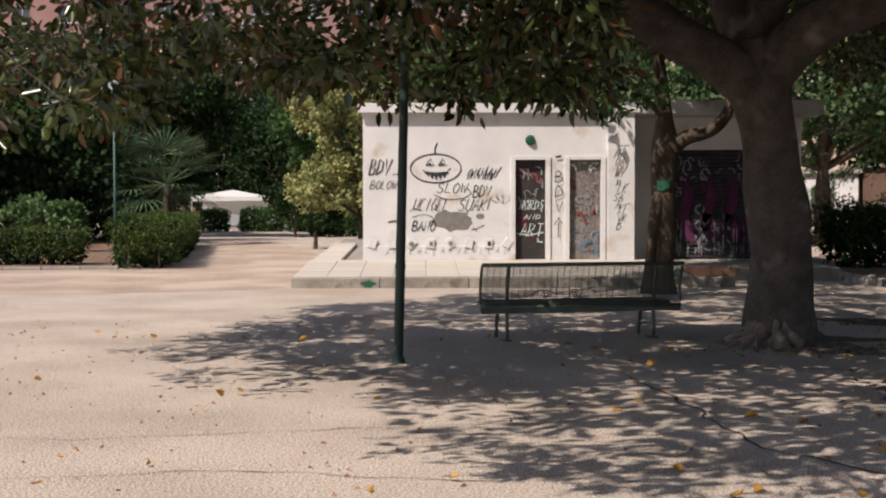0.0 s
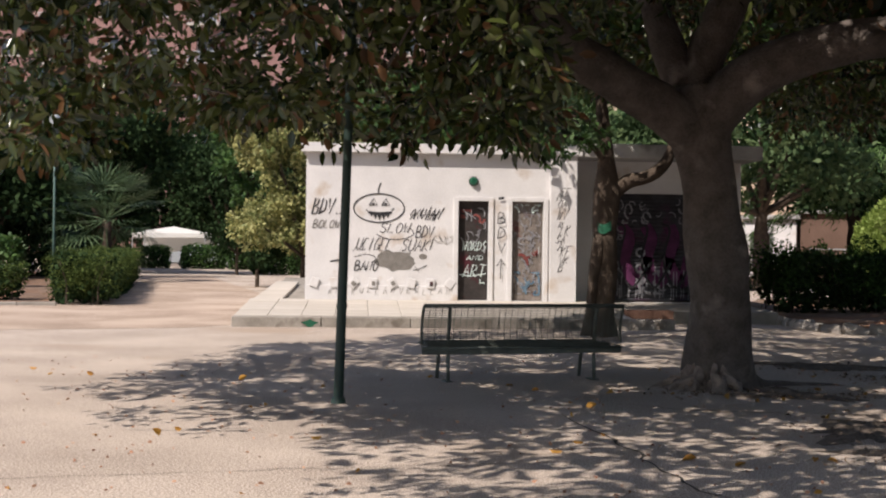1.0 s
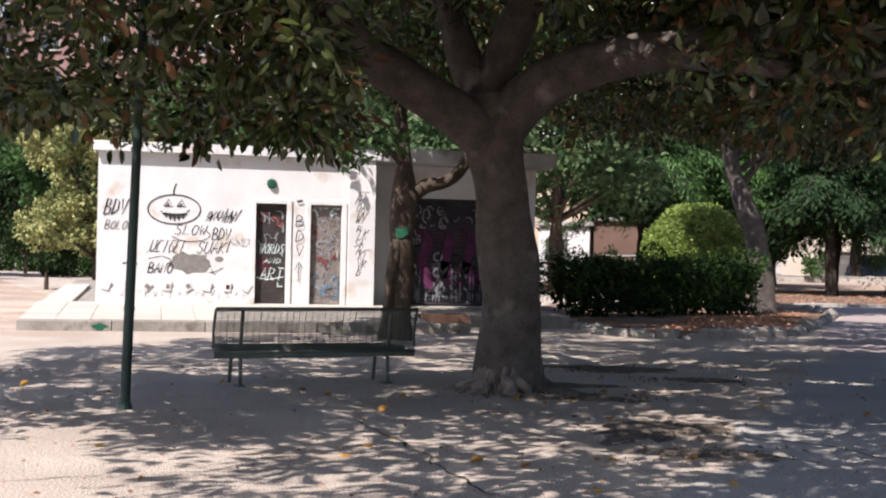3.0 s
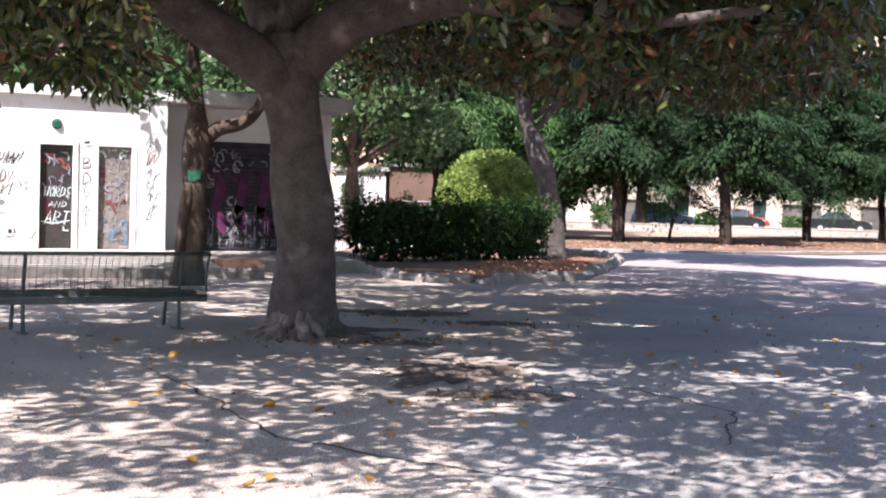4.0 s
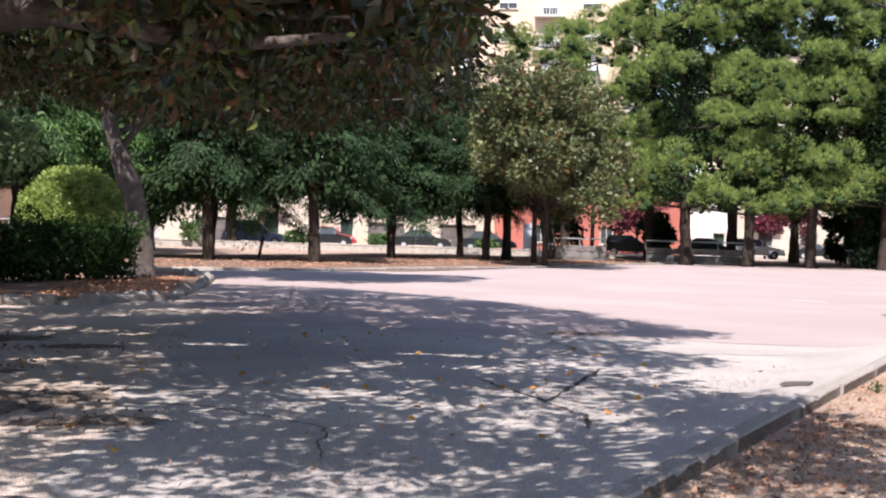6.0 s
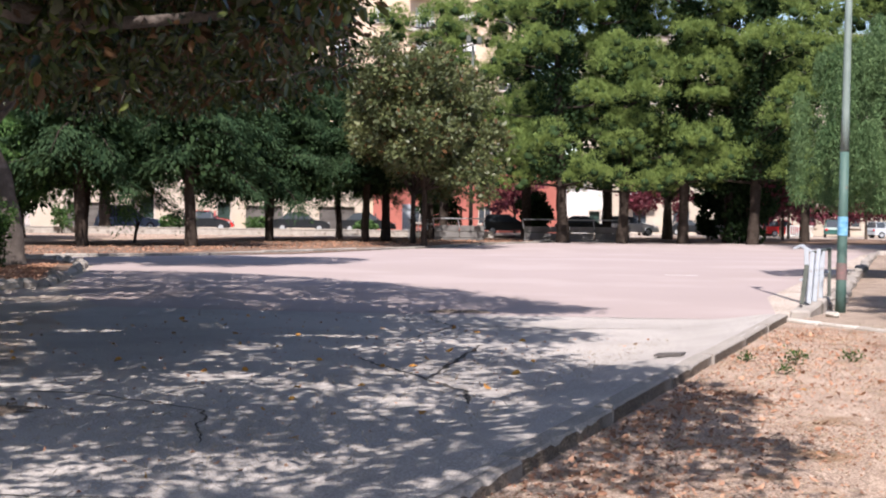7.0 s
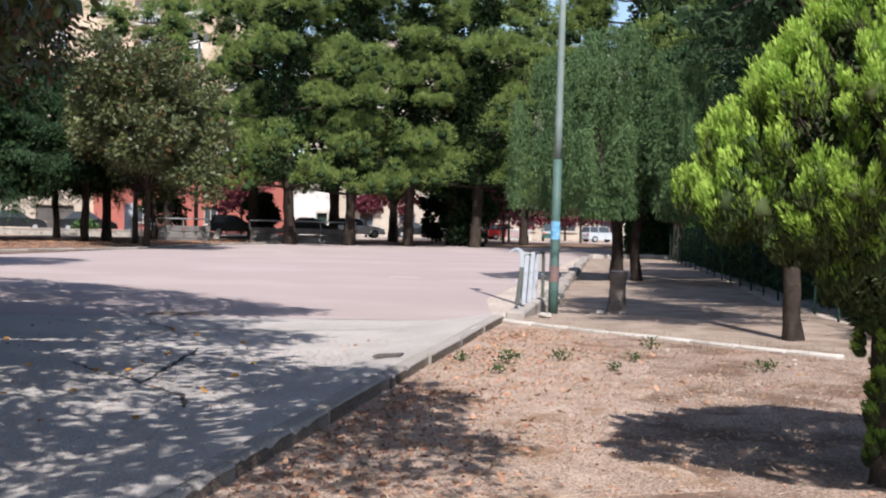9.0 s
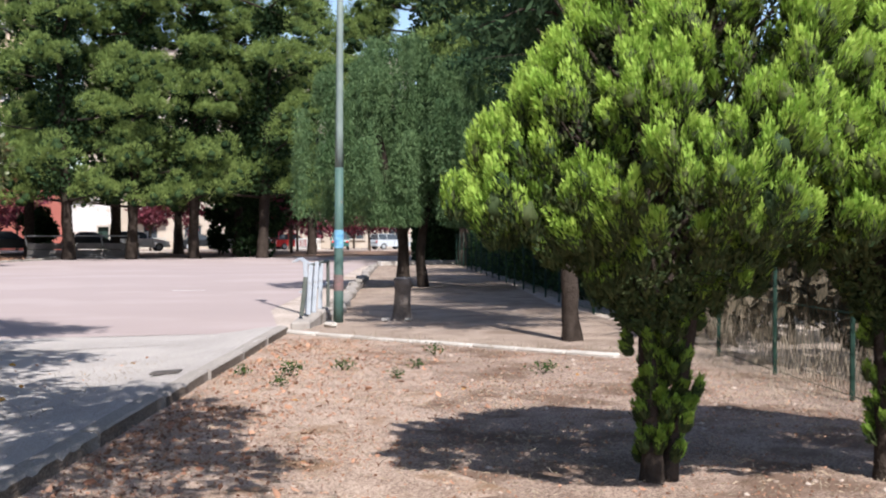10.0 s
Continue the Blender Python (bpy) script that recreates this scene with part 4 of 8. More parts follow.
# ---- bench ----
def bench():
    t = thing("park_bench", (1.80, 14.42, 0), "dark green-grey steel mesh park bench seen from behind", "bench", rz=12)
    half = 1.17
    for s in (-1, 1):
        x = s * 0.86
        leg = link("leg", limb([(x, 0.0, 0.0, 0.022), (x, 0.02, 0.42, 0.022), (x, -0.06, 0.84, 0.022)], 8, 4, 0), M_bench, t, smooth=True)
        link("foot_plate", box(x, 0.05, 0.008, 0.09, 0.2, 0.016, 0.003), M_bench, leg)
        link("leg", limb([(x, 0.47, 0.0, 0.022), (x, 0.42, 0.24, 0.022), (x, 0.36, 0.40, 0.022)], 8, 4, 0), M_bench, t, smooth=True)
        link("seat_support", tube([(x, 0.0, 0.40), (x, 0.46, 0.40)], [0.02, 0.02], 8), M_bench, t)
    full, half = half, 1.05
    link("seat_frame", cat(tube([(-half, 0.03, 0.40), (half, 0.03, 0.40)], [0.025, 0.025], 8), tube([(-half, 0.50, 0.40), (half, 0.50, 0.40)], [0.025, 0.025], 8), tube([(-half, 0.03, 0.40), (-half, 0.5, 0.40)], [0.025, 0.025], 8), tube([(half, 0.03, 0.40), (half, 0.5, 0.40)], [0.025, 0.025], 8)), M_bench, t, smooth=True)
    rods = [tube([(-half, 0.03 + 0.47 * k / 18, 0.405), (half, 0.03 + 0.47 * k / 18, 0.405)], [0.008, 0.008], 4) for k in range(19)]
    rods += [tube([(-half + 2 * half * k / 32, 0.03, 0.398), (-half + 2 * half * k / 32, 0.5, 0.398)], [0.004, 0.004], 4) for k in range(33)]
    link("seat_mesh", cat(*rods), M_bench, t)

    half = full

    def back(z):
        s = (z - 0.42) / 0.42
        return 0.0 - 0.075 * s + 0.045 * math.sin(s * math.pi) - 0.02

    link("back_frame", cat(tube([(-half, back(0.845), 0.845), (half, back(0.845), 0.845)], [0.022, 0.022], 8), tube([(-half, back(0.42) - 0.01, 0.375), (half, back(0.42) - 0.01, 0.375)], [0.02, 0.02], 8), *[tube([(s * half, back(0.42 + 0.06 * k), 0.42 + 0.06 * k) for k in range(8)], [0.016] * 8, 6) for s in (-1, 1)]), M_bench, t, smooth=True)
    rods = [tube([(-half, back(z), z), (half, back(z), z)], [0.0052, 0.0052], 4) for z in [0.385 + 0.0195 * k for k in range(24)]]
    rods += [tube([(-half + 2 * half * k / 32, back(z) + 0.006, z) for z in (0.37, 0.55, 0.66, 0.76, 0.845)], [0.004] * 5, 4) for k in range(33)]
    link("back_mesh", cat(*rods), M_bench, t)
    link("back_apron", cat(box(0, -0.03, 0.345, 2 * half, 0.014, 0.075, 0.004)), M_bench, t, "solid lower strip of the bench back")


bench()

# ---- poles ----
pole = thing("lamp_pole", (-0.21, 12.3, 0), "slim dark green painted metal pole, slightly leaning", "pole")
link("shaft", tube([(0.012 * z * 2, 0, z) for z in (0, 0.05, 0.9, 2.2, 3.6, 5.2)], [0.052, 0.049, 0.047, 0.043, 0.04, 0.038], 14), M_green_metal, pole, smooth=True)
link("base_collar", tube([(0, 0, 0), (0, 0, 0.06)], [0.075, 0.06], 14), M_green_metal, pole)
link("band", tube([(0.012 * 1.8, 0, 0.9), (0.012 * 1.9, 0, 0.94)], [0.052, 0.052], 14), M_green_metal, pole)

lamp = thing("street_lamp", (19.25, 10.38, 0), "tall lamp pole, green below and paler above, with stickers", "street lamp")
lean = 0.014
link("lower_shaft", tube([(lean * z, 0, z) for z in (0, 0.5, 1.6, 2.6)], [0.085, 0.082, 0.075, 0.07], 14), M_lamp_green, lamp, smooth=True)
link("upper_shaft", tube([(lean * z, 0, z) for z in (2.6, 3.2, 4.5, 7.5)], [0.07, 0.062, 0.058, 0.045], 14), M_pole_top, lamp, "paler grey green upper pole", smooth=True)
link("sticker", tube([(lean * z, 0, z) for z in (1.26, 1.38, 1.56)], [0.081, 0.0805, 0.079], 14, caps=False), material("pale blue paper", (0.05, 0.22, 0.42), (0.30, 0.55, 0.70), scale=9, fine=20, rough=0.8, bump=0), lamp, "torn pale blue sticker")
link("sticker", tube([(lean * z, 0, z) for z in (0.55, 0.7, 0.82)], [0.0845, 0.084, 0.083], 14, caps=False), material("faded red paint", (0.08, 0.11, 0.095), (0.26, 0.13, 0.13), scale=9, fine=20, rough=0.8, bump=0), lamp, "faded reddish paint patch")
link("lamp_head", cat(limb([(lean * 7.5, 0, 7.5, 0.045), (0.3, 0.2, 7.8, 0.04), (0.9, 0.6, 7.85, 0.035)], 8), box(1.1, 0.75, 7.83, 0.5, 0.25, 0.1, 0.03, 0.6)), M_zinc, lamp)

far_lamp = thing("street_lamp", (-10.88, 46.75, 0), "thin pale green lamp pole among hedges", "street lamp")
link("shaft", tube([(0, 0, 0), (0, 0, 2.0), (0, 0, 5.5)], [0.05, 0.045, 0.04], 10), M_lamp_green, far_lamp, smooth=True)
link("lamp_head", cat(tube([(0, 0, 5.5), (0, 0, 5.6), (0, 0, 5.85), (0, 0, 5.95)], [0.06, 0.2, 0.2, 0.08], 12)), M_zinc, far_lamp)

flood = thing("floodlight_mast", (60.9, 59.3, 0), "tall thin mast with two square floodlights", "floodlight")
link("mast", tube([(0, 0, 0), (0, 0, 6), (0, 0, 12.6)], [0.14, 0.11, 0.08], 10), M_bench, flood, smooth=True)
for s in (-0.5, 0.5):
    f = link("floodlight", box(s, -0.1, 13.0, 0.55, 0.3, 0.45, 0.03, 0.8), M_bench, flood)
link("crossbar", box(0, 0, 12.65, 1.3, 0.08, 0.08, 0, 0.8), M_bench, flood)


# ---- broken railing at the lamp ----
def white_rail():
    r = thing("kerb_railing", (18.24, 10.42, 0), "bent pale blue steel railing on a broken concrete foot", "railing", rz=21)
    foot = box(0.35, 0, 0.1, 1.9, 0.3, 0.26, 0.03)
    link("base_block", ([(x, y + 0.03 * math.sin(5 * x), z - 0.1 * (x < 0) * (z > 0.1)) for x, y, z in foot[0]], foot[1]), M_kerb_worn, r)
    link("base_block", box(1.9, 0.02, 0.08, 0.9, 0.26, 0.24, 0.03), M_kerb_worn, r)
    for k, (x, tilt, h) in enumerate(((-0.2, 0.10, 0.62), (0.1, 0.05, 0.80), (0.38, -0.04, 0.86), (0.66, 0.06, 0.84), (0.95, -0.02, 0.82), (1.3, 0.03, 0.80), (1.75, 0.0, 0.8))):
        p = link("slat", box(0, 0, h / 2, 0.03, 0.07, h, 0.006), M_rail if k else M_bench, r)
        p.matrix_local = Matrix.Translation((x, 0.03 * (-1) ** k, 0.2)) @ Matrix.Rotation(tilt, 4, "X") @ Matrix.Rotation(tilt * 0.6, 4, "Y")
        if k in (2, 3):
            link("loop", tube([(x, 0.03, 1.0), (x - 0.05, 0.16, 1.1), (x - 0.05, 0.26, 1.04)], [0.018, 0.016, 0.014], 6), M_rail, r)
    link("top_rail", tube([(0.3, -0.02, 0.98), (0.9, -0.03, 1.0), (2.2, -0.04, 1.02)], [0.028, 0.028, 0.028], 8), M_bench, r)
    link("mid_rail", tube([(-0.25, 0.04, 0.58), (0.5, 0.02, 0.6), (2.2, -0.02, 0.62)], [0.02, 0.02, 0.02], 8), M_rail, r)
    link("end_post", tube([(2.2, -0.04, 0.0), (2.2, -0.04, 1.03)], [0.03, 0.03], 8), M_bench, r)


white_rail()

# ---- stump ----
stump = thing("tree_stump", (20.25, 9.66, 0), "sawn-off grey tree stump on dusty ground", "stump")
link("stump_wood", limb([(0, 0, -0.05, 0.25), (0.0, 0, 0.1, 0.175), (-0.01, 0, 0.4, 0.135), (-0.02, 0, 0.74, 0.145)], 14, 5, 0.55, 7), M_stump, stump, smooth=True)
link("cut_face", tube([(-0.02, 0, 0.735), (-0.02, 0, 0.748)], [0.132, 0.125], 14), M_slab, stump, "pale weathered cut")


for x, y, sz in ((19.75, 9.75, 0.10), (20.0, 9.45, 0.08), (18.2, 9.95, 0.13), (18.55, 10.1, 0.09), (17.9, 10.25, 0.11)):
    rubble = thing("rubble", (x, y, 0.02), "pale lump of broken concrete on the dusty path", "rubble", "rubble by the lamp")
    g = box(0, 0, sz * 0.3, sz * 1.5, sz, sz * 0.7, sz * 0.25, x * 7)
    link("lump", ([(a + 0.3 * sz * noise.noise(Vector((a * 30 + x, b * 30, c * 30))), b + 0.3 * sz * noise.noise(Vector((a * 30, b * 30 + y, c * 30))), c) for a, b, c in g[0]], g[1]), M_edging, rubble)

# ---- the large shade tree ----
def shade_tree():
    rng = np.random.default_rng(11)
    t = thing("shade_tree", (3.85, 14.0, 0), "large broad shade tree with smooth grey trunk and leathery dark leaves", "tree")
    o = Vector((3.85, 14.0, 0))

    def rel(rows):
        return [(x - o.x, y - o.y, z, r) for x, y, z, r in rows]

    trunk = limb(rel([(3.95, 14.05, -0.15, 0.50), (3.93, 14.0, 0.05, 0.43), (3.91, 13.95, 0.25, 0.38), (3.88, 13.9, 0.55, 0.345), (3.84, 13.8, 1.3, 0.34), (3.75, 13.8, 1.9, 0.30), (3.68, 13.82, 2.4, 0.29), (3.64, 13.82, 2.9, 0.33), (3.6, 13.85, 3.25, 0.26)]), 22, 6, 0.22, 3)
    roots = []
    for k, (a, ln) in enumerate(((0.1, 1.1), (0.95, 0.9), (5.3, 1.3))):
        c, s = math.cos(a), math.sin(a)
        roots.append(limb([(0.06 + 0.25 * c, 0.02 + 0.25 * s, 0.10, 0.13), (0.06 + 0.5 * c, 0.02 + 0.5 * s, -0.02, 0.08), (0.06 + 0.8 * ln * c, 0.8 * ln * s + 0.06, -0.01, 0.06), (0.06 + (ln + 0.5) * c, (ln + 0.5) * s, -0.04, 0.035)], 9, 5, 0.7, 30 + k))
    for k in range(13):
        a = 3.25 + 0.115 * k + 0.06 * math.sin(k * 5.1)
        c, sn, q = math.cos(a), math.sin(a), 0.40 + 0.07 * math.sin(k * 2.3)
        w, reach = 0.046 + 0.016 * math.sin(k * 3.7), 0.06 + 0.16 * abs(math.sin(k * 1.9))
        bend = 0.12 * math.sin(k * 4.3)
        link("root", limb([(0.06 + 0.33 * c, -0.02 + 0.33 * sn, 0.26 + 0.08 * math.sin(k * 3.1), w * 0.7), (0.06 + (q - 0.02) * c, -0.02 + (q - 0.02) * sn, 0.11, w * 1.3), (0.06 + (q + reach * 0.5) * c - bend * sn, -0.02 + (q + reach * 0.5) * sn + bend * c, 0.05, w), (0.06 + (q + reach) * c - bend * sn, -0.02 + (q + reach) * sn + bend * c, 0.0, w * 0.9), (0.06 + (q + reach + 0.25) * c, -0.02 + (q + reach + 0.25) * sn, -0.06, w * 0.5)], 9, 6, 1.7, 50 + k), M_root, t, "pale knobbly root", smooth=True)
    link("trunk", cat(trunk, *roots), M_bark, t, smooth=True)
    limbs = [
        [(3.6, 13.83, 2.75, 0.27), (3.1, 13.7, 3.05, 0.25), (2.05, 13.3, 3.55, 0.22), (0.4, 12.9, 4.4, 0.18), (-1.8, 12.0, 5.1, 0.12), (-4.0, 11.0, 5.4, 0.06)],
        [(3.65, 13.85, 2.8, 0.27), (4.0, 13.5, 3.25, 0.26), (4.6, 13.0, 3.55, 0.22), (5.84, 12.1, 3.72, 0.19), (7.2, 10.8, 3.95, 0.14), (8.6, 9.2, 4.5, 0.07)],
        [(3.62, 13.9, 3.0, 0.22), (3.7, 14.0, 3.6, 0.22), (4.1, 13.75, 4.6, 0.19), (4.4, 13.3, 6.0, 0.12), (4.6, 13.0, 7.2, 0.05)],
        [(3.6, 13.9, 3.0, 0.2), (3.35, 14.2, 3.7, 0.19), (3.1, 14.6, 4.6, 0.15), (2.4, 15.6, 5.8, 0.08)],
        [(2.4, 13.45, 3.4, 0.12), (1.6, 12.4, 3.9, 0.11), (0.9, 10.5, 4.6, 0.08), (0.2, 8.5, 5.2, 0.05)],
        [(4.9, 12.8, 3.62, 0.12), (5.5, 11.2, 3.3, 0.1), (5.95, 10.4, 3.15, 0.07), (6.6, 9.4, 3.2, 0.04)],
        [(5.84, 12.1, 3.72, 0.12), (7.4, 12.2, 3.8, 0.09), (9.2, 12.4, 4.2, 0.05)],
        [(0.4, 12.9, 4.4, 0.1), (-1.2, 14.0, 4.4, 0.07), (-3.2, 14.6, 4.2, 0.04)],
        [(4.1, 13.75, 4.4, 0.12), (4.9, 15.0, 5.0, 0.09), (6.0, 16.5, 5.2, 0.05)],
    ]
    for k, l in enumerate(limbs):
        link("limb", limb(rel(l), 12 if k < 4 else 8, 6, 0.2, 60 + k), M_bark, t, smooth=True)
    # crown: dense clusters of leaves under a wide dome that shades the square
    shade = np.array([(-2.7, 14.0), (-1.4, 12.0), (-0.4, 9.4), (0.1, 7.4), (1.3, 6.6), (2.0, 3.0), (4.8, 1.8), (6.5, 3.5), (8.0, 4.8), (9.2, 6.1), (10.0, 7.5), (10.6, 9.4), (13.0, 10.0), (13.6, 12.3), (16.6, 13.4), (18.4, 18.2), (19.2, 22.0), (19.0, 29.5), (15.5, 33.5), (7.0, 32.5), (5.0, 25.0), (1.5, 22.3), (-1.2, 19.8), (-2.2, 17.2)])
    n0 = 9000
    sx, sy = rng.uniform(-3, 19.2, n0), rng.uniform(1.8, 33.6, n0)
    inside = np.zeros(n0, bool)
    for k in range(len(shade)):
        (ax, ay), (bx, by) = shade[k - 1], shade[k]
        inside ^= ((ay > sy) != (by > sy)) & (sx < (bx - ax) * (sy - ay) / (by - ay + 1e-9) + ax)
    sx, sy = sx[inside], sy[inside]
    # the crown's density is set by how shaded each part of the ground is
    open_sky = np.array([0.55 * noise.noise(Vector((p * 0.55, q * 0.55, 3.0))) + 0.9 * noise.noise(Vector((p * 1.5, q * 1.5, 8.0))) for p, q in zip(sx, sy)])
    keep = rng.random(len(sx)) < np.clip(0.60 + 2.2 * open_sky + 0.5 * ((sx > 0.5) & (sx < 7.0) & (sy > 5.5) & (sy < 16)) + 0.2 * ((sx > 12.0) & (sy > 7.0)) + 0.8 * ((sx > 11.0) & (sy > 13.5)) + 0.85 * ((sx > 3.4) & (sx < 9.6) & (sy > 2.3 + 0.443 * sx) & (sy < 8.4)) + 0.45 * ((sx > 3.4) & (sy < 2.3 + 0.443 * sx)) + 0.18 * ((sx > 5) & (sx < 12) & (sy > 7) & (sy < 12)) + 0.3 * ((sx > 4.5) & (sx < 11) & (sy > 12) & (sy < 22)), 0.10, 1.0)
    sx, sy = sx[keep], sy[keep]
    run = 1 / math.tan(SUN_EL)
    tx, ty = float(3.7), float(13.8)
    spots = []
    low_by_bearing = np.array([(-60, 1.6), (-13, 1.8), (-10.5, 4.1), (-7, 4.2), (-3.8, 4.3), (-3.0, 3.6), (8, 3.3), (9.5, 5.4), (16, 6.5), (18, 4.4), (24, 4.2), (30, 3.4), (38, 3.9), (40, 4.8), (42, 12.5), (90, 12.5)])
    for px, py in zip(sx, sy):
        for _ in range(14):
            zc = 2.1 + 7.4 * rng.random() ** 1.25
            xc, yc = px - zc * run * math.cos(SUN_AZ), py - zc * run * math.sin(SUN_AZ)
            uc, dc = math.hypot(xc - 5.0, (yc - 13.0) / (1.3 if yc > 13 else 1.0)) / 14.2, math.hypot(xc, yc)
            el = float(np.interp(math.degrees(math.atan2(xc, yc)), low_by_bearing[:, 0], low_by_bearing[:, 1]))
            lowc = 1.85 + math.tan(math.radians(el)) * dc + 0.3 * abs(math.sin(2.3 * xc + 0.6) * math.cos(1.9 * yc))
            if dc < 14.3 and 0.14 < math.atan2(xc, yc) < 0.40:
                lowc = max(lowc, 1.85 + 0.155 * dc)
            if dc < 8.5:
                lowc = max(lowc, 1.9 + 0.25 * dc)
            if yc < 0.3 or dc < 4.5:
                lowc = 4.9
            if math.hypot(xc - tx, yc - ty) < 2.2 and yc < 14.2:
                lowc = max(lowc, 4.2)
            if zc > lowc and uc < 1 and zc < 9.8 - 5.0 * uc**2.2:
                spots.append((xc, yc, zc, zc < lowc + 1.3))
                break
    # boughs that hang low at the rim of the crown
    for b0, b1, d0, d1, m in ((23.5, 40.5, 11.5, 19, 200), (-19, -9, 9.5, 14, 90), (-9, -3, 9.5, 14, 60), (-3, 8, 10.5, 14, 50), (17, 22, 16, 22, 60)):
        for _ in range(m):
            ba, dc = math.radians(rng.uniform(b0, b1)), rng.uniform(d0, d1)
            el = float(np.interp(math.degrees(ba), low_by_bearing[:, 0], low_by_bearing[:, 1])) + 5.5 * rng.random() ** 1.5
            xc, yc, zc = dc * math.sin(ba), dc * math.cos(ba), 1.8 + math.tan(math.radians(el)) * dc
            gx, gy = xc + zc * run * math.cos(SUN_AZ), yc + zc * run * math.sin(SUN_AZ)
            if 0.55 * noise.noise(Vector((gx * 0.55, gy * 0.55, 3.0))) + 0.9 * noise.noise(Vector((gx * 1.5, gy * 1.5, 8.0))) < -0.08:
                continue
            spots.append((xc, yc, zc, True))
            a, b, c, _ = spots[-1]
            # unseen clusters further up the sun's line keep these boughs shaded
            for dz in rng.uniform(0.7, 4.2, 6 if b0 > 22 else 2 if b0 > 15 else 0 if b0 < -10 else 1):
                spots.append((a - dz * run * math.cos(SUN_AZ), b - dz * run * math.sin(SUN_AZ), c + dz, False))
    # unseen clusters added to shade the ground along the kerb
    for _ in range(190):
        gx, gy, zc = rng.uniform(3.0, 9.4), rng.uniform(3.2, 8.2), rng.uniform(5.0, 7.2)
        if gy < 2.6 + 0.443 * gx + 0.9 and gy > 1.95 + 0.443 * gx and noise.noise(Vector((gx * 1.3, gy * 1.3, 6.0))) > -0.22:
            spots.append((gx - zc * run * math.cos(SUN_AZ), gy - zc * run * math.sin(SUN_AZ), zc, False))
    # unseen clusters up-sun of the trunk, added to keep it dark
    for _ in range(330):
        zt, up = rng.uniform(0.5, 4.2), rng.uniform(4.9, 9.0)
        s = (up - zt) * run
        spots.append((tx + rng.normal() * 0.55 - s * math.cos(SUN_AZ), ty + rng.normal() * 0.55 - s * math.sin(SUN_AZ), up, False))
    # sprays stand apart from one another where the crown is thin towards the building
    for k, (a, b, c, low) in enumerate(spots):
        if low and -0.16 < math.atan2(a, b) < -0.06 and noise.noise(Vector((a * 0.9, b * 0.9, c * 1.3))) < -0.1:
            # moved up-sun out of view, so the ground keeps its shade
            dz = rng.uniform(2.6, 4.2)
            spots[k] = (a - dz * run * math.cos(SUN_AZ), b - dz * run * math.sin(SUN_AZ), c + dz, False)
    x, y, z, hang = np.array(spots).T
    n = len(x)
    # the lowest leaves, near to the eye, have folded blades; those above are simpler
    for name, mine, per, full in (("crown", hang > 0.5, 34, True), ("upper_crown", hang < 0.5, 24, False)):
        ctr = np.repeat(np.stack([x, y, z], 1)[mine], per, 0)
        e = ball(len(ctr), rng)
        c = ctr + e * (0.03 + (0.27 if full else 0.34) * rng.random((len(ctr), 1))) * np.array([1.15, 1.15, 0.8])
        axis = e * 0.9 + rng.normal(size=e.shape) * 0.35
        axis[:, 2] -= 0.4
        far = np.interp(np.degrees(np.arctan2(ctr[:, 0], ctr[:, 1])), (-9, -5, 8, 24), (0.8, 0.8, 0.88, 0.72)) if full else 1.0
        v, f = leaves(c, axis, ((0.115 if full else 0.22) + 0.08 * rng.random(len(c))) * far, 0.43 if full else 0.5, rng, 0.3, 0.12, not full)
        v -= np.array(o)
        pick = (rng.random(len(c)) < np.interp(np.degrees(np.arctan2(ctr[:, 0], ctr[:, 1])), (12, 26), (0.13, 0.24))).astype(np.int32)
        fast(name, v, f, [L_main, L_rust], t, np.concatenate([pick, pick]) if full else pick)
    tw = []
    for k in range(0, n, 9):
        p = np.array([x[k], y[k], z[k]])
        q = p + rng.normal(size=3) * [0.5, 0.5, 0.3] + [0, 0, 0.5]
        m = (p + q) / 2 + rng.normal(size=3) * 0.12
        tw.append(tube([tuple(a - np.array(o)) for a in (q, m, p)], [0.012, 0.009, 0.005], 4, caps=False))
    stuff(link("twig_mass", cat(*tw), M_bark, t))


shade_tree()


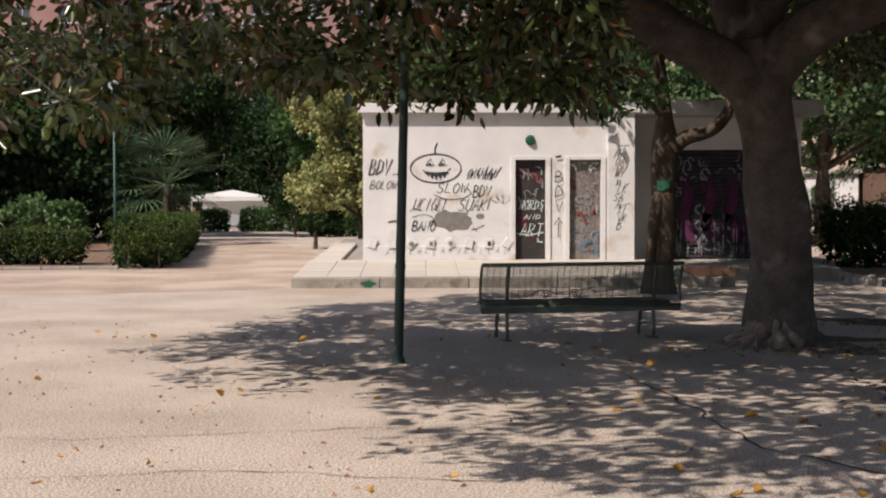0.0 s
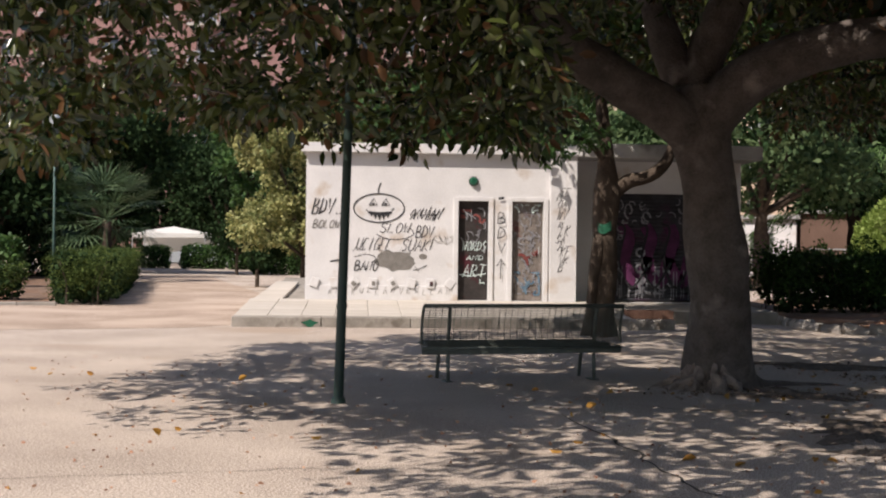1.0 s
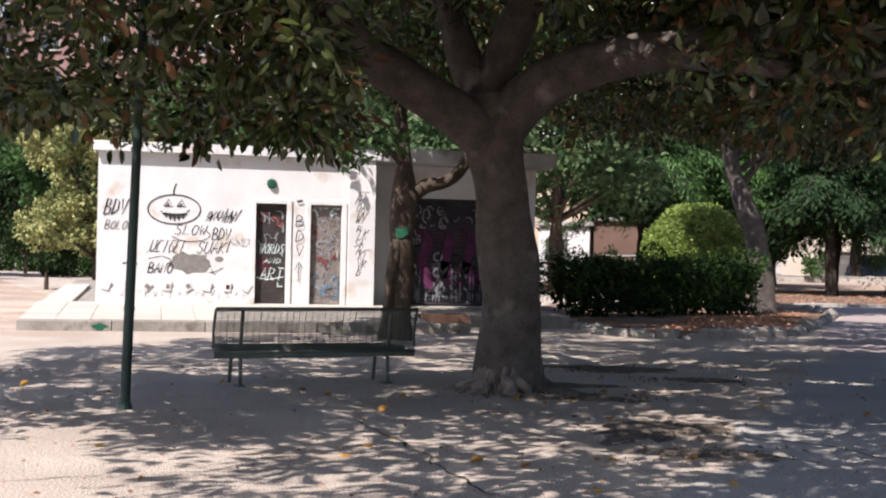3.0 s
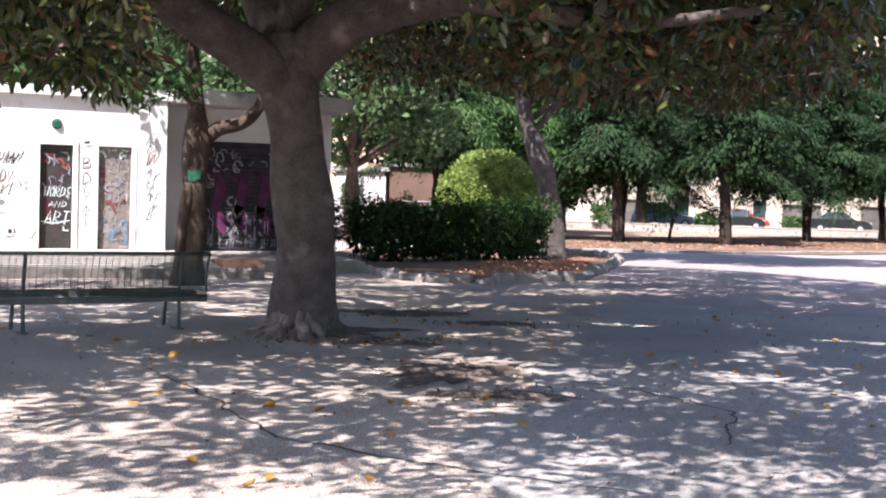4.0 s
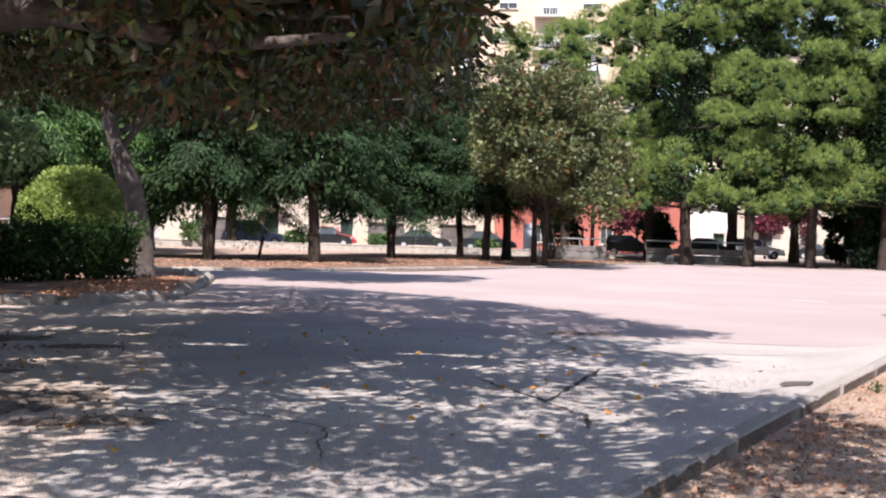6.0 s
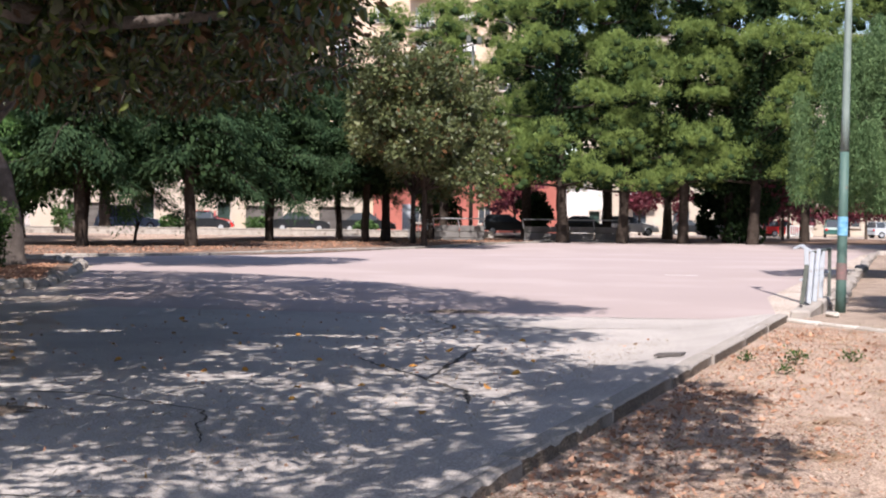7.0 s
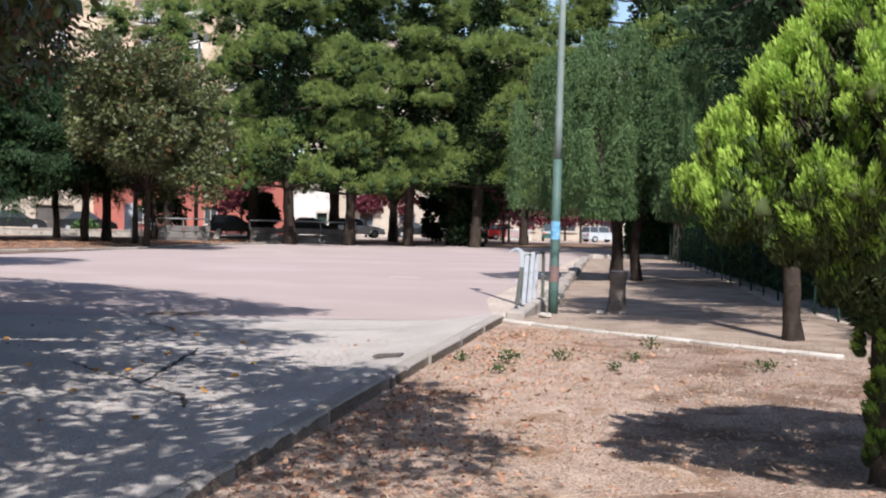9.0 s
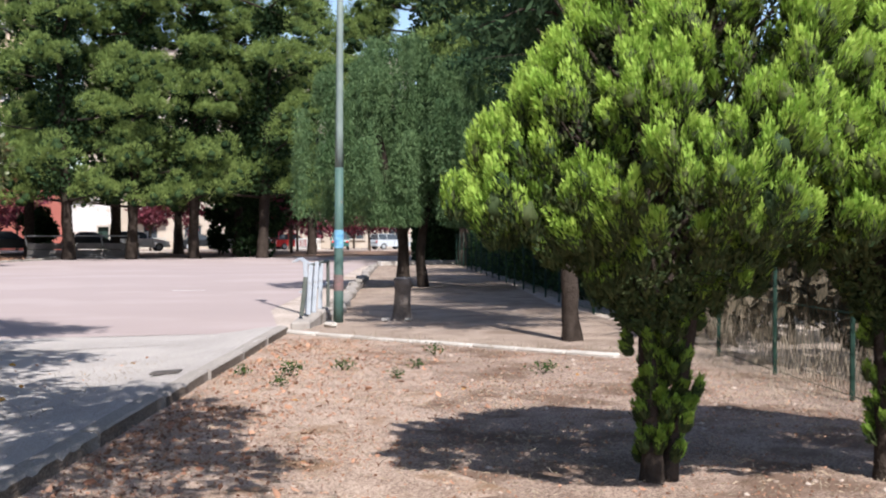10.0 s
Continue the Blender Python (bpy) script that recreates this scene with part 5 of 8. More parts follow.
# ---- second small tree by the platform ----
# the last four leaf masses, hidden from view, are added to shade the annex
SMALL = tree("small_tree", (4.08, 21.9, 0), "slender knotty tree with pruned limb and sprigs of leaves", [(0.02, 0, -0.1, 0.27), (0.02, 0, 0.4, 0.205), (0.05, 0, 1.2, 0.195), (0.04, 0, 1.9, 0.225), (0.08, 0, 2.4, 0.22), (0.05, 0.0, 3.0, 0.15), (-0.1, 0, 4.4, 0.08)],
     [[(0.1, 0, 2.35, 0.13), (0.4, -0.1, 2.62, 0.125), (0.75, -0.2, 2.72, 0.11), (1.05, -0.2, 3.0, 0.10), (1.2, -0.2, 3.5, 0.06)], [(0.1, 0, 2.9, 0.07), (-0.4, -0.3, 3.3, 0.04), (-1.1, -0.5, 3.35, 0.015)], [(0.1, 0, 3.3, 0.06), (-0.5, -0.3, 3.7, 0.035), (-1.5, -0.4, 3.5, 0.012)]],
     [(-1.0, -0.5, 3.2, 0.32, 0.3, 0.14), (-1.5, -0.4, 3.35, 0.25, 0.25, 0.12), (-0.35, -0.4, 3.45, 0.28, 0.28, 0.2), (0.7, 3.2, 5.2, 1.2, 1.2, 0.8), (0.9, 1.2, 5.6, 2.4, 2.2, 1.2), (1.9, 4.3, 5.7, 2.1, 1.9, 1.1), (3.4, 3.0, 5.4, 1.6, 1.8, 0.9)], L_mid, 0.2, 0.3, 560, 0.3, 34, bark=M_bark2, seed=21, droop=0.3, shell=0.3, low=-1)

link("stem", limb([(-0.2, -0.08, -0.1, 0.15), (-0.2, -0.1, 0.3, 0.10), (-0.17, -0.12, 0.8, 0.09), (-0.12, -0.14, 1.3, 0.085), (-0.07, -0.1, 1.8, 0.08), (0.02, -0.05, 2.2, 0.06)], 9, 6, 0.8, 5), M_bark2, SMALL, smooth=True)
link("paint_splash", ([(0.04 + 0.25 * math.sin(a), -0.25 * math.cos(a), z + 0.03 * math.sin(5 * a)) for z in (1.76, 1.92) for a in [-0.7 + 0.085 * k for k in range(12)]], [(k, k + 1, 13 + k, 12 + k) for k in range(11)]), M_bulb, SMALL, "splash of green paint on the bark")

# ---- hedges ----
def hedge(at, size, rz, label, leaf=None, seed=1, gap=0.12, leaf_size=0.06, density=420, name="hedge", loose=0.16):
    rng = np.random.default_rng(seed)
    t = thing(name, at, label, "hedge", rz=rz)
    sx, sy, sz = size
    stems = []
    for k in range(max(3, int(sx / 0.35))):
        x = -sx / 2 + sx * (k + 0.5) / max(3, int(sx / 0.35))
        for s in (-1, 1):
            y = s * sy * 0.18 + rng.uniform(-0.08, 0.08)
            stems.append(limb([(x, y, 0, 0.018), (x + rng.uniform(-0.1, 0.1), y, sz * 0.4, 0.014), (x + rng.uniform(-0.2, 0.2), y * 1.5, sz * 0.85, 0.006)], 5, 3, 0.2, k))
    stuff(link("stem_tangle", cat(*stems), M_bark2, t))
    area = 2 * (sx + sy) * sz + sx * sy
    n = int(area * density)
    p = rng.random((n, 3)) - 0.5
    axis = np.argmax(np.abs(p) * np.array([sx, sy, sz]) / np.array([sx, sy, sz]) + rng.random((n, 3)) * 0.08, 1)
    depth = 0.5 - 0.5 * np.abs(rng.normal(size=n)) * 0.16
    q = p.copy()
    for a in range(3):
        m = axis == a
        q[m, a] = np.sign(p[m, a]) * depth[m]
    q = q * np.array([sx, sy, sz * (1 - gap)]) + np.array([0, 0, sz * (0.5 + gap / 2)])
    low = q[:, 2] < sz * (gap + 0.18)
    q = q[~(low & (rng.random(n) < 0.45))]
    wob = np.array([[noise.noise(Vector((a[0] * 1.1 + seed, a[1] * 1.1, a[2] * 1.3))), noise.noise(Vector((a[0] * 1.1, a[1] * 1.1 + 5, a[2] * 1.3 + seed))), noise.noise(Vector((a[0] * 1.4 + 9, a[1] * 1.4, seed)))] for a in q])
    q = q + wob * np.array([loose, loose, loose * 0.9]) * np.clip(q[:, 2:] / (0.6 * sz), 0.3, 1.4) + rng.normal(size=q.shape) * 0.025
    out = unit(q - np.array([0, 0, sz * 0.5])) + rng.normal(size=q.shape) * 0.7
    out[:, 2] += 0.35
    v, f = leaves(q, out, leaf_size * (0.6 + 0.8 * rng.random(len(q))), 0.7, rng, 0.3, plain=True, facing=out)
    fast("foliage", v, f, [leaf or L_hedge], t)
    # tangle of inner leaves that closes the view through
    k = int(sx * sy * sz * (900 if leaf_size < 0.05 else 330))
    q = (rng.random((k, 3)) - 0.5) * np.array([sx * 0.95, sy * 0.85, sz * 0.9]) + np.array([0, 0, sz * 0.5])
    v, f = leaves(q, rng.normal(size=q.shape), 0.11 if leaf_size < 0.05 else 0.17, 0.8, rng, 0.2, plain=True)
    fast("inner_foliage", v, f, [L_dark], t)
    return t


hedge((12.1, 30.15, 0.07), (6.0, 1.3, 1.42), 17, "long clipped dark green hedge on a kerbed bed", seed=31, leaf_size=0.06, density=620, gap=0.17, loose=0.42)
hedge((8.3, 31.3, 0.07), (2.0, 1.2, 1.45), 5, "short clipped dark green hedge beside the white building", seed=32, leaf_size=0.06, density=520, gap=0.1, loose=0.3)
hedge((-10.1, 32.6, 0.03), (3.6, 1.1, 0.88), -3, "low green hedge with bare stems", leaf=L_box, seed=33, gap=0.25)
hedge((-14.1, 32.9, 0.03), (3.6, 1.1, 0.88), -3, "low green hedge with bare stems", leaf=L_box, seed=38, gap=0.25)
hedge((-7.75, 39.6, 0.03), (18.6, 1.7, 1.18), 98, "long clipped green hedge along the dirt path", leaf=L_box, seed=34, gap=0.12, density=420, leaf_size=0.055)
for x, y, w, s, h in ((-11.6, 74, 1.6, 35, 1.25), (-8.9, 74, 2.4, 36, 1.3), (-6.6, 73, 1.6, 37, 1.4), (-4.0, 62, 2.4, 39, 1.45)):
    hedge((x, y, 0.0), (w, 1.3, h), 0, "clipped pale green hedge at the end of the path", leaf=L_feather, seed=s, density=150, leaf_size=0.11, gap=0.02)

# ---- left side trees ----
def blob_tree(name, at, label, h, r, leaf, seed, trunk_h=1.6, trunk_r=0.16, size=0.2, clumps=160, per=50, wide=0.45, flat=0.8, droop=0.0, shell=0.5, bark=None, lean=(0.0, 0.0), low=-0.7, extra=None, share=0.0, radius=None, category="tree", lobes=7, group="", fold=0.3, spread=1.0):
    """A tree with a lobed crown of height h and half-width r over a trunk."""
    rng = np.random.default_rng(seed)
    per, size = int(per * 0.55), size * 1.31
    cz = trunk_h + (h - trunk_h) / 2
    top = (lean[0], lean[1], trunk_h)
    blobs = [(lean[0], lean[1], cz, r * 0.72 / spread, r * 0.72 / spread, (h - trunk_h) / 2 * 0.85)]
    limbs = []
    for k in range(lobes):
        a = 2 * math.pi * k / lobes + rng.uniform(-0.4, 0.4)
        rr = r * rng.uniform(0.45, 0.7) * spread
        z = trunk_h + (h - trunk_h) * rng.uniform(0.08, 0.8)
        q = r * rng.uniform(0.32, 0.5) * (1 if spread == 1 else rng.uniform(0.7, 1.05))
        blobs.append((lean[0] + rr * math.cos(a), lean[1] + rr * math.sin(a), z, q, q, q * flat))
        limbs.append([(lean[0] * 0.9, lean[1] * 0.9, trunk_h * 1.05, trunk_r * 0.4), (lean[0] + rr * 0.5 * math.cos(a), lean[1] + rr * 0.5 * math.sin(a), trunk_h + (z - trunk_h) * 0.55, trunk_r * 0.35), (lean[0] + rr * math.cos(a), lean[1] + rr * math.sin(a), z, trunk_r * 0.12)])
    tr = [(0, 0, -0.1, trunk_r * 1.12), (lean[0] * 0.3, lean[1] * 0.3, trunk_h * 0.35, trunk_r), (lean[0] * 0.8, lean[1] * 0.8, trunk_h * 0.8, trunk_r * 0.85), (*top[:2], trunk_h * 1.15, trunk_r * 0.7), (lean[0], lean[1], cz, trunk_r * 0.35)]
    return tree(name, at, label, tr, limbs, blobs, leaf, size, wide, clumps, radius or r * 0.16, per, bark=bark, seed=seed, droop=droop, shell=shell, low=low, extra=extra, extra_share=share, category=category, group=group, fold=fold)


def spray_tree(name, at, label, h, r, leaf, seed, base, trunk_r, group):
    """A dark-trunked tree whose crown is made of long feathery sprays that sag at their ends."""
    rng = np.random.default_rng(seed)
    t = thing(name, at, label, "tree", group)
    lx, ly = rng.uniform(-0.6, 0.6, 2)
    base += rng.uniform(-0.5, 0.3)
    link("trunk", limb([(0, 0, -0.1, trunk_r * 1.2), (lx * 0.1, ly * 0.1, 1.0, trunk_r), (lx * 0.4, ly * 0.4, base, trunk_r * 0.85), (lx, ly, h * 0.6, trunk_r * 0.5), (lx, ly, h * 0.95, 0.04)], 10, 5, 0.35, seed), M_bark_shaded, t, smooth=True)
    cs, outs = [], []
    m = int(46 * h / 10)
    for k in range(m):
        w = (k + rng.random()) / m
        z = base + 0.3 + (h - base) * w
        a = k * 2.4 + rng.uniform(-0.5, 0.5)
        reach = r * (1.1 - 0.75 * w**1.6) * rng.uniform(0.55, 1.12)
        x0, y0 = lx * min(1, z / h / 0.6), ly * min(1, z / h / 0.6)
        d = np.array([math.cos(a), math.sin(a), 0])
        sag = rng.uniform(0.2, 2.1) * (1 - 0.5 * w)
        p = [np.array([x0, y0, z]) + d * reach * q + np.array([0, 0, 0.5 * math.sin(q * 2.2) - sag * q * q]) for q in (0, 0.35, 0.7, 1.0)]
        if k % 2 == 0:
            link("limb", tube([tuple(q) for q in p], [trunk_r * 0.28, trunk_r * 0.2, trunk_r * 0.12, 0.01], 5), M_bark_shaded, t, smooth=True)
        side = np.array([-d[1], d[0], 0])
        n = int(150 + 130 * reach)
        q = 0.15 + 0.85 * rng.random(n) ** 0.65
        along = np.stack([np.interp(q, (0, 0.35, 0.7, 1.0), [b[i] for b in p]) for i in range(3)], 1)
        off = rng.normal(size=n) * (0.22 + 0.25 * (1 - q))
        hang = np.abs(rng.normal(size=n)) * 0.34
        c = along + side * off[:, None] * 1.5 + np.array([0, 0, 1]) * (0.12 - hang)[:, None]
        cs.append(c)
        outs.append(np.tile(d, (n, 1)) * 0.7 + side * np.sign(off)[:, None] * 0.5)
    c, out = np.concatenate(cs), np.concatenate(outs)
    axis = out + rng.normal(size=out.shape) * 0.3
    axis[:, 2] -= 0.55
    v, f = leaves(c, axis, 0.27 * (0.6 + 0.7 * rng.random(len(c))), 0.22, rng, 0.2, 0.12, True, facing=np.array([0, 0, 1.0]) + out * 0.4)
    fast("crown", v, f, [leaf], t)
    # dark inner leaves carry the crown's own shade in their colour
    k = int(420 * r * (h - base) / 4)
    w, a = rng.random(k), rng.random(k) * 2 * np.pi
    q = r * 0.72 * np.sqrt(rng.random(k)) * (1.05 - 0.7 * w)
    c = np.stack([lx + q * np.cos(a), ly + q * np.sin(a), base + 0.25 + (h - base) * 0.93 * w], 1)
    v, f = leaves(c, rng.normal(size=c.shape), 0.42, 0.5, rng, 0.3, 0.05, True)
    fast("inner_foliage", v, f, [L_dark], t, label="inner foliage coloured dark for the crown's shade")
    return t


blob_tree("shrub", (-3.55, 44.6, 0), "dark rounded evergreen shrub beside the flowering tree", 2.7, 1.0, L_dark, 44, 0.7, 0.07, size=0.12, clumps=130, per=60, lobes=6, category="shrub")
blob_tree("flowering_tree", (-1.85, 42, 0), "round tree covered in cream yellow blossom", 7.0, 2.3, L_yellow, 41, 1.0, 0.14, size=0.095, clumps=800, per=130, lobes=15, low=-1.0, radius=0.3, spread=1.08)
for k, (x, y, h, r, th) in enumerate(((-15.0, 52, 9, 4.2, 0.5), (-20, 46, 9, 4.2, 0.4), (-23, 57, 11, 5.5, 0.5), (-12.0, 62, 10, 3.6, 0.6), (-25, 80, 12, 5.0, 1.2), (-12.5, 97, 13, 6.0, 1.6), (-4.0, 95, 12, 4.5, 1.6), (-9.5, 92, 9.5, 4.2, 1.4), (-2.5, 70, 11, 3.6, 1.0), (-8.0, 99, 9, 5.0, 0.8), (-15.5, 99, 10, 5.0, 0.8), (-20.5, 90, 10, 5.0, 0.8), (-15.5, 68, 8.5, 3.6, 0.8))):
    blob_tree("dark_tree", (x, y, 0), "dense dark evergreen tree behind the hedges", h, r, L_dark, 420 + k, th, 0.28, size=0.26, clumps=330, per=55, low=-1.0, lobes=10, group="dark evergreens behind the hedges")
blob_tree("green_tree", (-5.8, 78, 0), "tall green tree behind the blossoming one", 10, 3.2, L_mid, 45, 1.6, 0.3, size=0.28, clumps=240, per=50)
blob_tree("green_tree", (2.5, 50, 0), "green tree rising behind the flat roof", 9, 4.8, L_mid, 46, 2.2, 0.3, size=0.25, clumps=300, per=50)
blob_tree("topiary_tree", (-5.8, 61, 0), "small round clipped dark shrub on a short trunk", 2.6, 1.6, L_dark, 47, 0.9, 0.08, size=0.14, clumps=120, per=50, lobes=5)
blob_tree("shrub", (-13.2, 45, 0), "loose grey-green shrub behind a hedge", 1.9, 1.1, L_schinus, 48, 0.3, 0.05, size=0.16, clumps=60, per=40, category="shrub")
blob_tree("shrub", (-11.2, 41.5, 0), "loose green shrub behind the hedge", 1.7, 0.7, L_mid, 49, 0.3, 0.05, size=0.14, clumps=50, per=40, category="shrub")


def palm(at, h, seed, n=34, ln=1.7):
    rng = random.Random(seed)
    t = thing("fan_palm", at, "shaggy palm with fan leaves and hanging fronds", "palm tree")
    link("trunk", limb([(0, 0, 0, 0.2), (0.05, 0, h * 0.5, 0.17), (0.02, 0, h, 0.19)], 10, 5, 0.6, seed), M_bark2, t, smooth=True)
    for k in range(n):
        a, el = rng.uniform(0, 2 * math.pi), math.radians(rng.uniform(-65, 75))
        d = Vector((math.cos(a) * math.cos(el), math.sin(a) * math.cos(el), math.sin(el)))
        base = Vector((0, 0, h)) + d * 0.6 * ln
        side = d.cross(Vector((0, 0, 1))).normalized()
        upv = side.cross(d)
        g = [tube([(0, 0, h), tuple(base)], [0.02, 0.012], 4, caps=False)]
        for j in range(13):
            b = math.radians(-78 + 13 * j)
            dd = d * math.cos(b) + side * math.sin(b)
            tip = base + dd * ln * 0.55 - Vector((0, 0, 0.12 + 0.1 * rng.random()))
            w = side * math.cos(b) - d * math.sin(b)
            mid = base + dd * ln * 0.3
            g.append(([tuple(base), tuple(mid + w * 0.035 + upv * 0.02), tuple(tip), tuple(mid - w * 0.035 + upv * 0.02)], [(0, 1, 2, 3)]))
        link("frond", cat(*g), L_palm, t)
    return t


palm((-9.6, 49.5, 0), 2.3, 5, 46, 2.3)
palm((-12.8, 54, 0), 3.4, 6, 40, 2.4)


def gazebo(x, y, w=4.6):
    t = thing("market_gazebo", (x, y, 0), "white canvas gazebo with a peaked roof", "gazebo", "gazebos on the street")
    h = w / 2
    M = M_canvas
    for i in (-1, 1):
        for j in (-1, 1):
            link("leg", box(i * h * 0.97, j * h * 0.97, 1.05, 0.06, 0.06, 2.1), M_zinc, t)
    v = [(-h, -h, 2.05), (h, -h, 2.05), (h, h, 2.05), (-h, h, 2.05), (0, 0, 2.5), (-h, -h, 1.75), (h, -h, 1.8), (h, h, 1.8), (-h, h, 1.8)]
    link("canopy", (v, [(0, 1, 4), (1, 2, 4), (2, 3, 4), (3, 0, 4), (5, 6, 1, 0), (6, 7, 2, 1), (7, 8, 3, 2), (8, 5, 0, 3)]), M, t)
    link("back_sheet", box(0, h, 1.0, w, 0.02, 1.7), M, t)


M_canvas = material("white canvas", (0.70, 0.70, 0.68), (0.82, 0.82, 0.80), scale=1, fine=20, rough=0.9, bump=0.05, through_light=0.3)
gazebo(-12.0, 84)
gazebo(-7.3, 85)

# ---- trees right of the building ----
blob_tree("broadleaf_tree", (14.5, 46.5, 0), "broad green tree with drooping boughs", 9.0, 4.8, L_grey, 51, 2.6, 0.28, size=0.24, clumps=340, per=55, low=-0.8, lobes=10)
blob_tree("broadleaf_tree", (9.5, 50, 0), "broad green tree behind the white building", 8.5, 4.2, L_grey, 52, 2.4, 0.28, size=0.24, clumps=240, per=50)
tree("round_shrub", (16.25, 37.6, 0), "bright lime green domed shrub", [(0, 0, -0.1, 0.09), (0, 0, 0.6, 0.08), (0.05, 0, 1.6, 0.05)], [[(0, 0, 0.5, 0.05), (0.5 * math.cos(k), 0.5 * math.sin(k), 1.2, 0.03), (0.9 * math.cos(k), 0.9 * math.sin(k), 2.0, 0.01)] for k in range(6)],
     [(0, 0, 1.65, 1.55, 1.5, 1.55), (-0.7, 0.0, 1.5, 0.8, 0.8, 1.1), (0.75, -0.2, 1.4, 0.75, 0.8, 1.1), (0, -0.7, 1.5, 0.8, 0.7, 1.2)], L_bright, 0.10, 0.45, 700, 0.16, 46, seed=53, shell=0.86, low=-0.7, category="shrub")
# its outer leaf masses and long limbs are added to shade the court's edge
tree("leaning_tree", (15.9, 32.15, 0), "leaning pale-barked tree rising from the hedge", [(0, 0, -0.1, 0.42), (-0.1, 0, 0.9, 0.33), (-0.22, 0, 1.9, 0.30), (-0.6, 0.1, 3.0, 0.26), (-1.0, 0.2, 4.3, 0.2), (-1.4, 0.4, 6.5, 0.12)],
     [[(-0.9, 0.2, 4.2, 0.1), (0.2, 0.4, 5.4, 0.07), (1.4, 0.6, 6.2, 0.03)], [(-0.6, 0.1, 3.6, 0.1), (1.0, 0.4, 5.2, 0.08), (3.2, 0.6, 6.3, 0.05), (5.0, 0.8, 6.8, 0.02)], [(-0.7, 0.1, 3.9, 0.1), (0.8, -1.4, 5.4, 0.08), (2.6, -3.2, 6.3, 0.05), (4.8, -4.0, 6.7, 0.02)]], [(-1.2, 0.5, 6.8, 2.4, 2.2, 1.3), (1.2, 0.6, 6.4, 1.8, 1.8, 1.0), (-1.8, -1.4, 6.2, 2.2, 1.8, 1.1), (2.8, 0.5, 7.0, 2.4, 2.2, 1.2), (5.0, 0.8, 6.8, 2.2, 2.0, 1.1), (2.6, -1.6, 6.7, 2.2, 1.6, 1.0), (5.3, -1.7, 7.0, 2.2, 1.6, 1.0), (3.6, -2.6, 6.4, 2.0, 1.2, 0.8), (2.0, -4.2, 6.7, 2.2, 1.5, 0.9), (4.8, -4.0, 6.7, 2.2, 1.5, 0.9), (7.0, -2.2, 7.1, 1.8, 1.8, 0.9)], L_feather, 0.24, 0.36, 980, 0.42, 44, bark=M_bark, seed=54, droop=0.2)
for k, (x, y, h, r, lf, th, tr, sd) in enumerate((
    (28.1, 50.6, 11, 4.0, L_deep, 2.0, 0.26, 61), (24.5, 55, 10.5, 4.0, L_feather, 2.0, 0.3, 62), (32.1, 48.3, 11, 3.8, L_deep, 2.4, 0.25, 63), (30.0, 54.0, 11, 4.2, L_feather, 2.1, 0.22, 64),
    (46.4, 61.7, 10.5, 4.4, L_deep, 1.9, 0.2, 65), (43.7, 58.1, 12, 4.4, L_deep, 1.9, 0.2, 66), (48.0, 55.0, 9.5, 3.2, L_deep, 2.3, 0.22, 67), (20.5, 53, 11, 4.4, L_mid, 2.2, 0.3, 68), (46.9, 81.4, 11, 4.6, L_mid, 3.0, 0.42, 69), (52, 62, 10.5, 4.2, L_deep, 2.2, 0.2, 70), (50.5, 56.0, 9.3, 3.8, L_feather, 2.4, 0.25, 170), (57.0, 59.0, 10.0, 4.0, L_feather, 2.6, 0.25, 171))):
    spray_tree("park_tree", (x, y, 0), "park tree with a dark trunk and feathery hanging foliage", h, r, lf, sd, th + 0.7, tr, "row of park trees")
for k, (x, y, h, r) in enumerate(((9.0, 63, 9, 4.2), (16.5, 76, 10, 4.6), (29, 74, 10, 4.6), (34, 68, 9, 3.6), (12.5, 56, 8, 3.4), (1, 66, 9, 4), (30, 62, 9.5, 3.8), (36.5, 55.0, 9.5, 4.2))):
    blob_tree("dark_tree", (x, y, 0), "dense dark green tree closing the view", h, r, L_dark if k % 2 else L_mid, 300 + k, 1.0 if k in (0, 3, 4, 5) else 2.6, 0.25, size=0.3, clumps=240, per=44, low=-1.0, lobes=9, group="dense trees behind the bed")
blob_tree("magnolia", (42.0, 43.9, 0), "glossy olive-leaved tree with brownish undersides", 10.2, 3.7, L_olive, 71, 2.6, 0.15, size=0.175, clumps=470, per=105, lobes=16, radius=0.55, extra=L_rust, share=0.07, low=-0.9, spread=1.15, bark=M_bark_shaded)
blob_tree("magnolia", (47.0, 50.0, 0), "glossy olive-leaved tree with brownish undersides", 9.2, 3.5, L_olive, 72, 2.5, 0.15, size=0.175, clumps=400, per=95, lobes=14, radius=0.55, extra=L_rust, share=0.07, low=-0.95, spread=1.2, bark=M_bark_shaded)
tree("leaning_sapling", (33.3, 55.0, 0), "thin dark leaning stem among the park trees", [(0, 0, -0.05, 0.09), (0.12, 0.02, 0.5, 0.08), (0.26, 0.03, 1.05, 0.09)], [[(0.24, 0.03, 0.9, 0.05), (0.1, 0.0, 1.2, 0.04), (-0.1, 0.0, 1.3, 0.02)]], [(0.3, 0, 1.2, 0.15, 0.15, 0.1)], L_dark, 0.08, 0.4, 6, 0.1, 10, seed=79)
for x, y, h, sd in ((50.5, 78.5, 1.5, 73), (56.8, 77.0, 1.3, 74), (43.2, 80.5, 1.9, 75), (61.0, 70.0, 1.0, 76)):
    blob_tree("shrub", (x, y, 0), "loose green shrub by the low wall", h, 0.9, L_mid, sd, 0.3, 0.05, size=0.18, clumps=40, per=36, category="shrub")
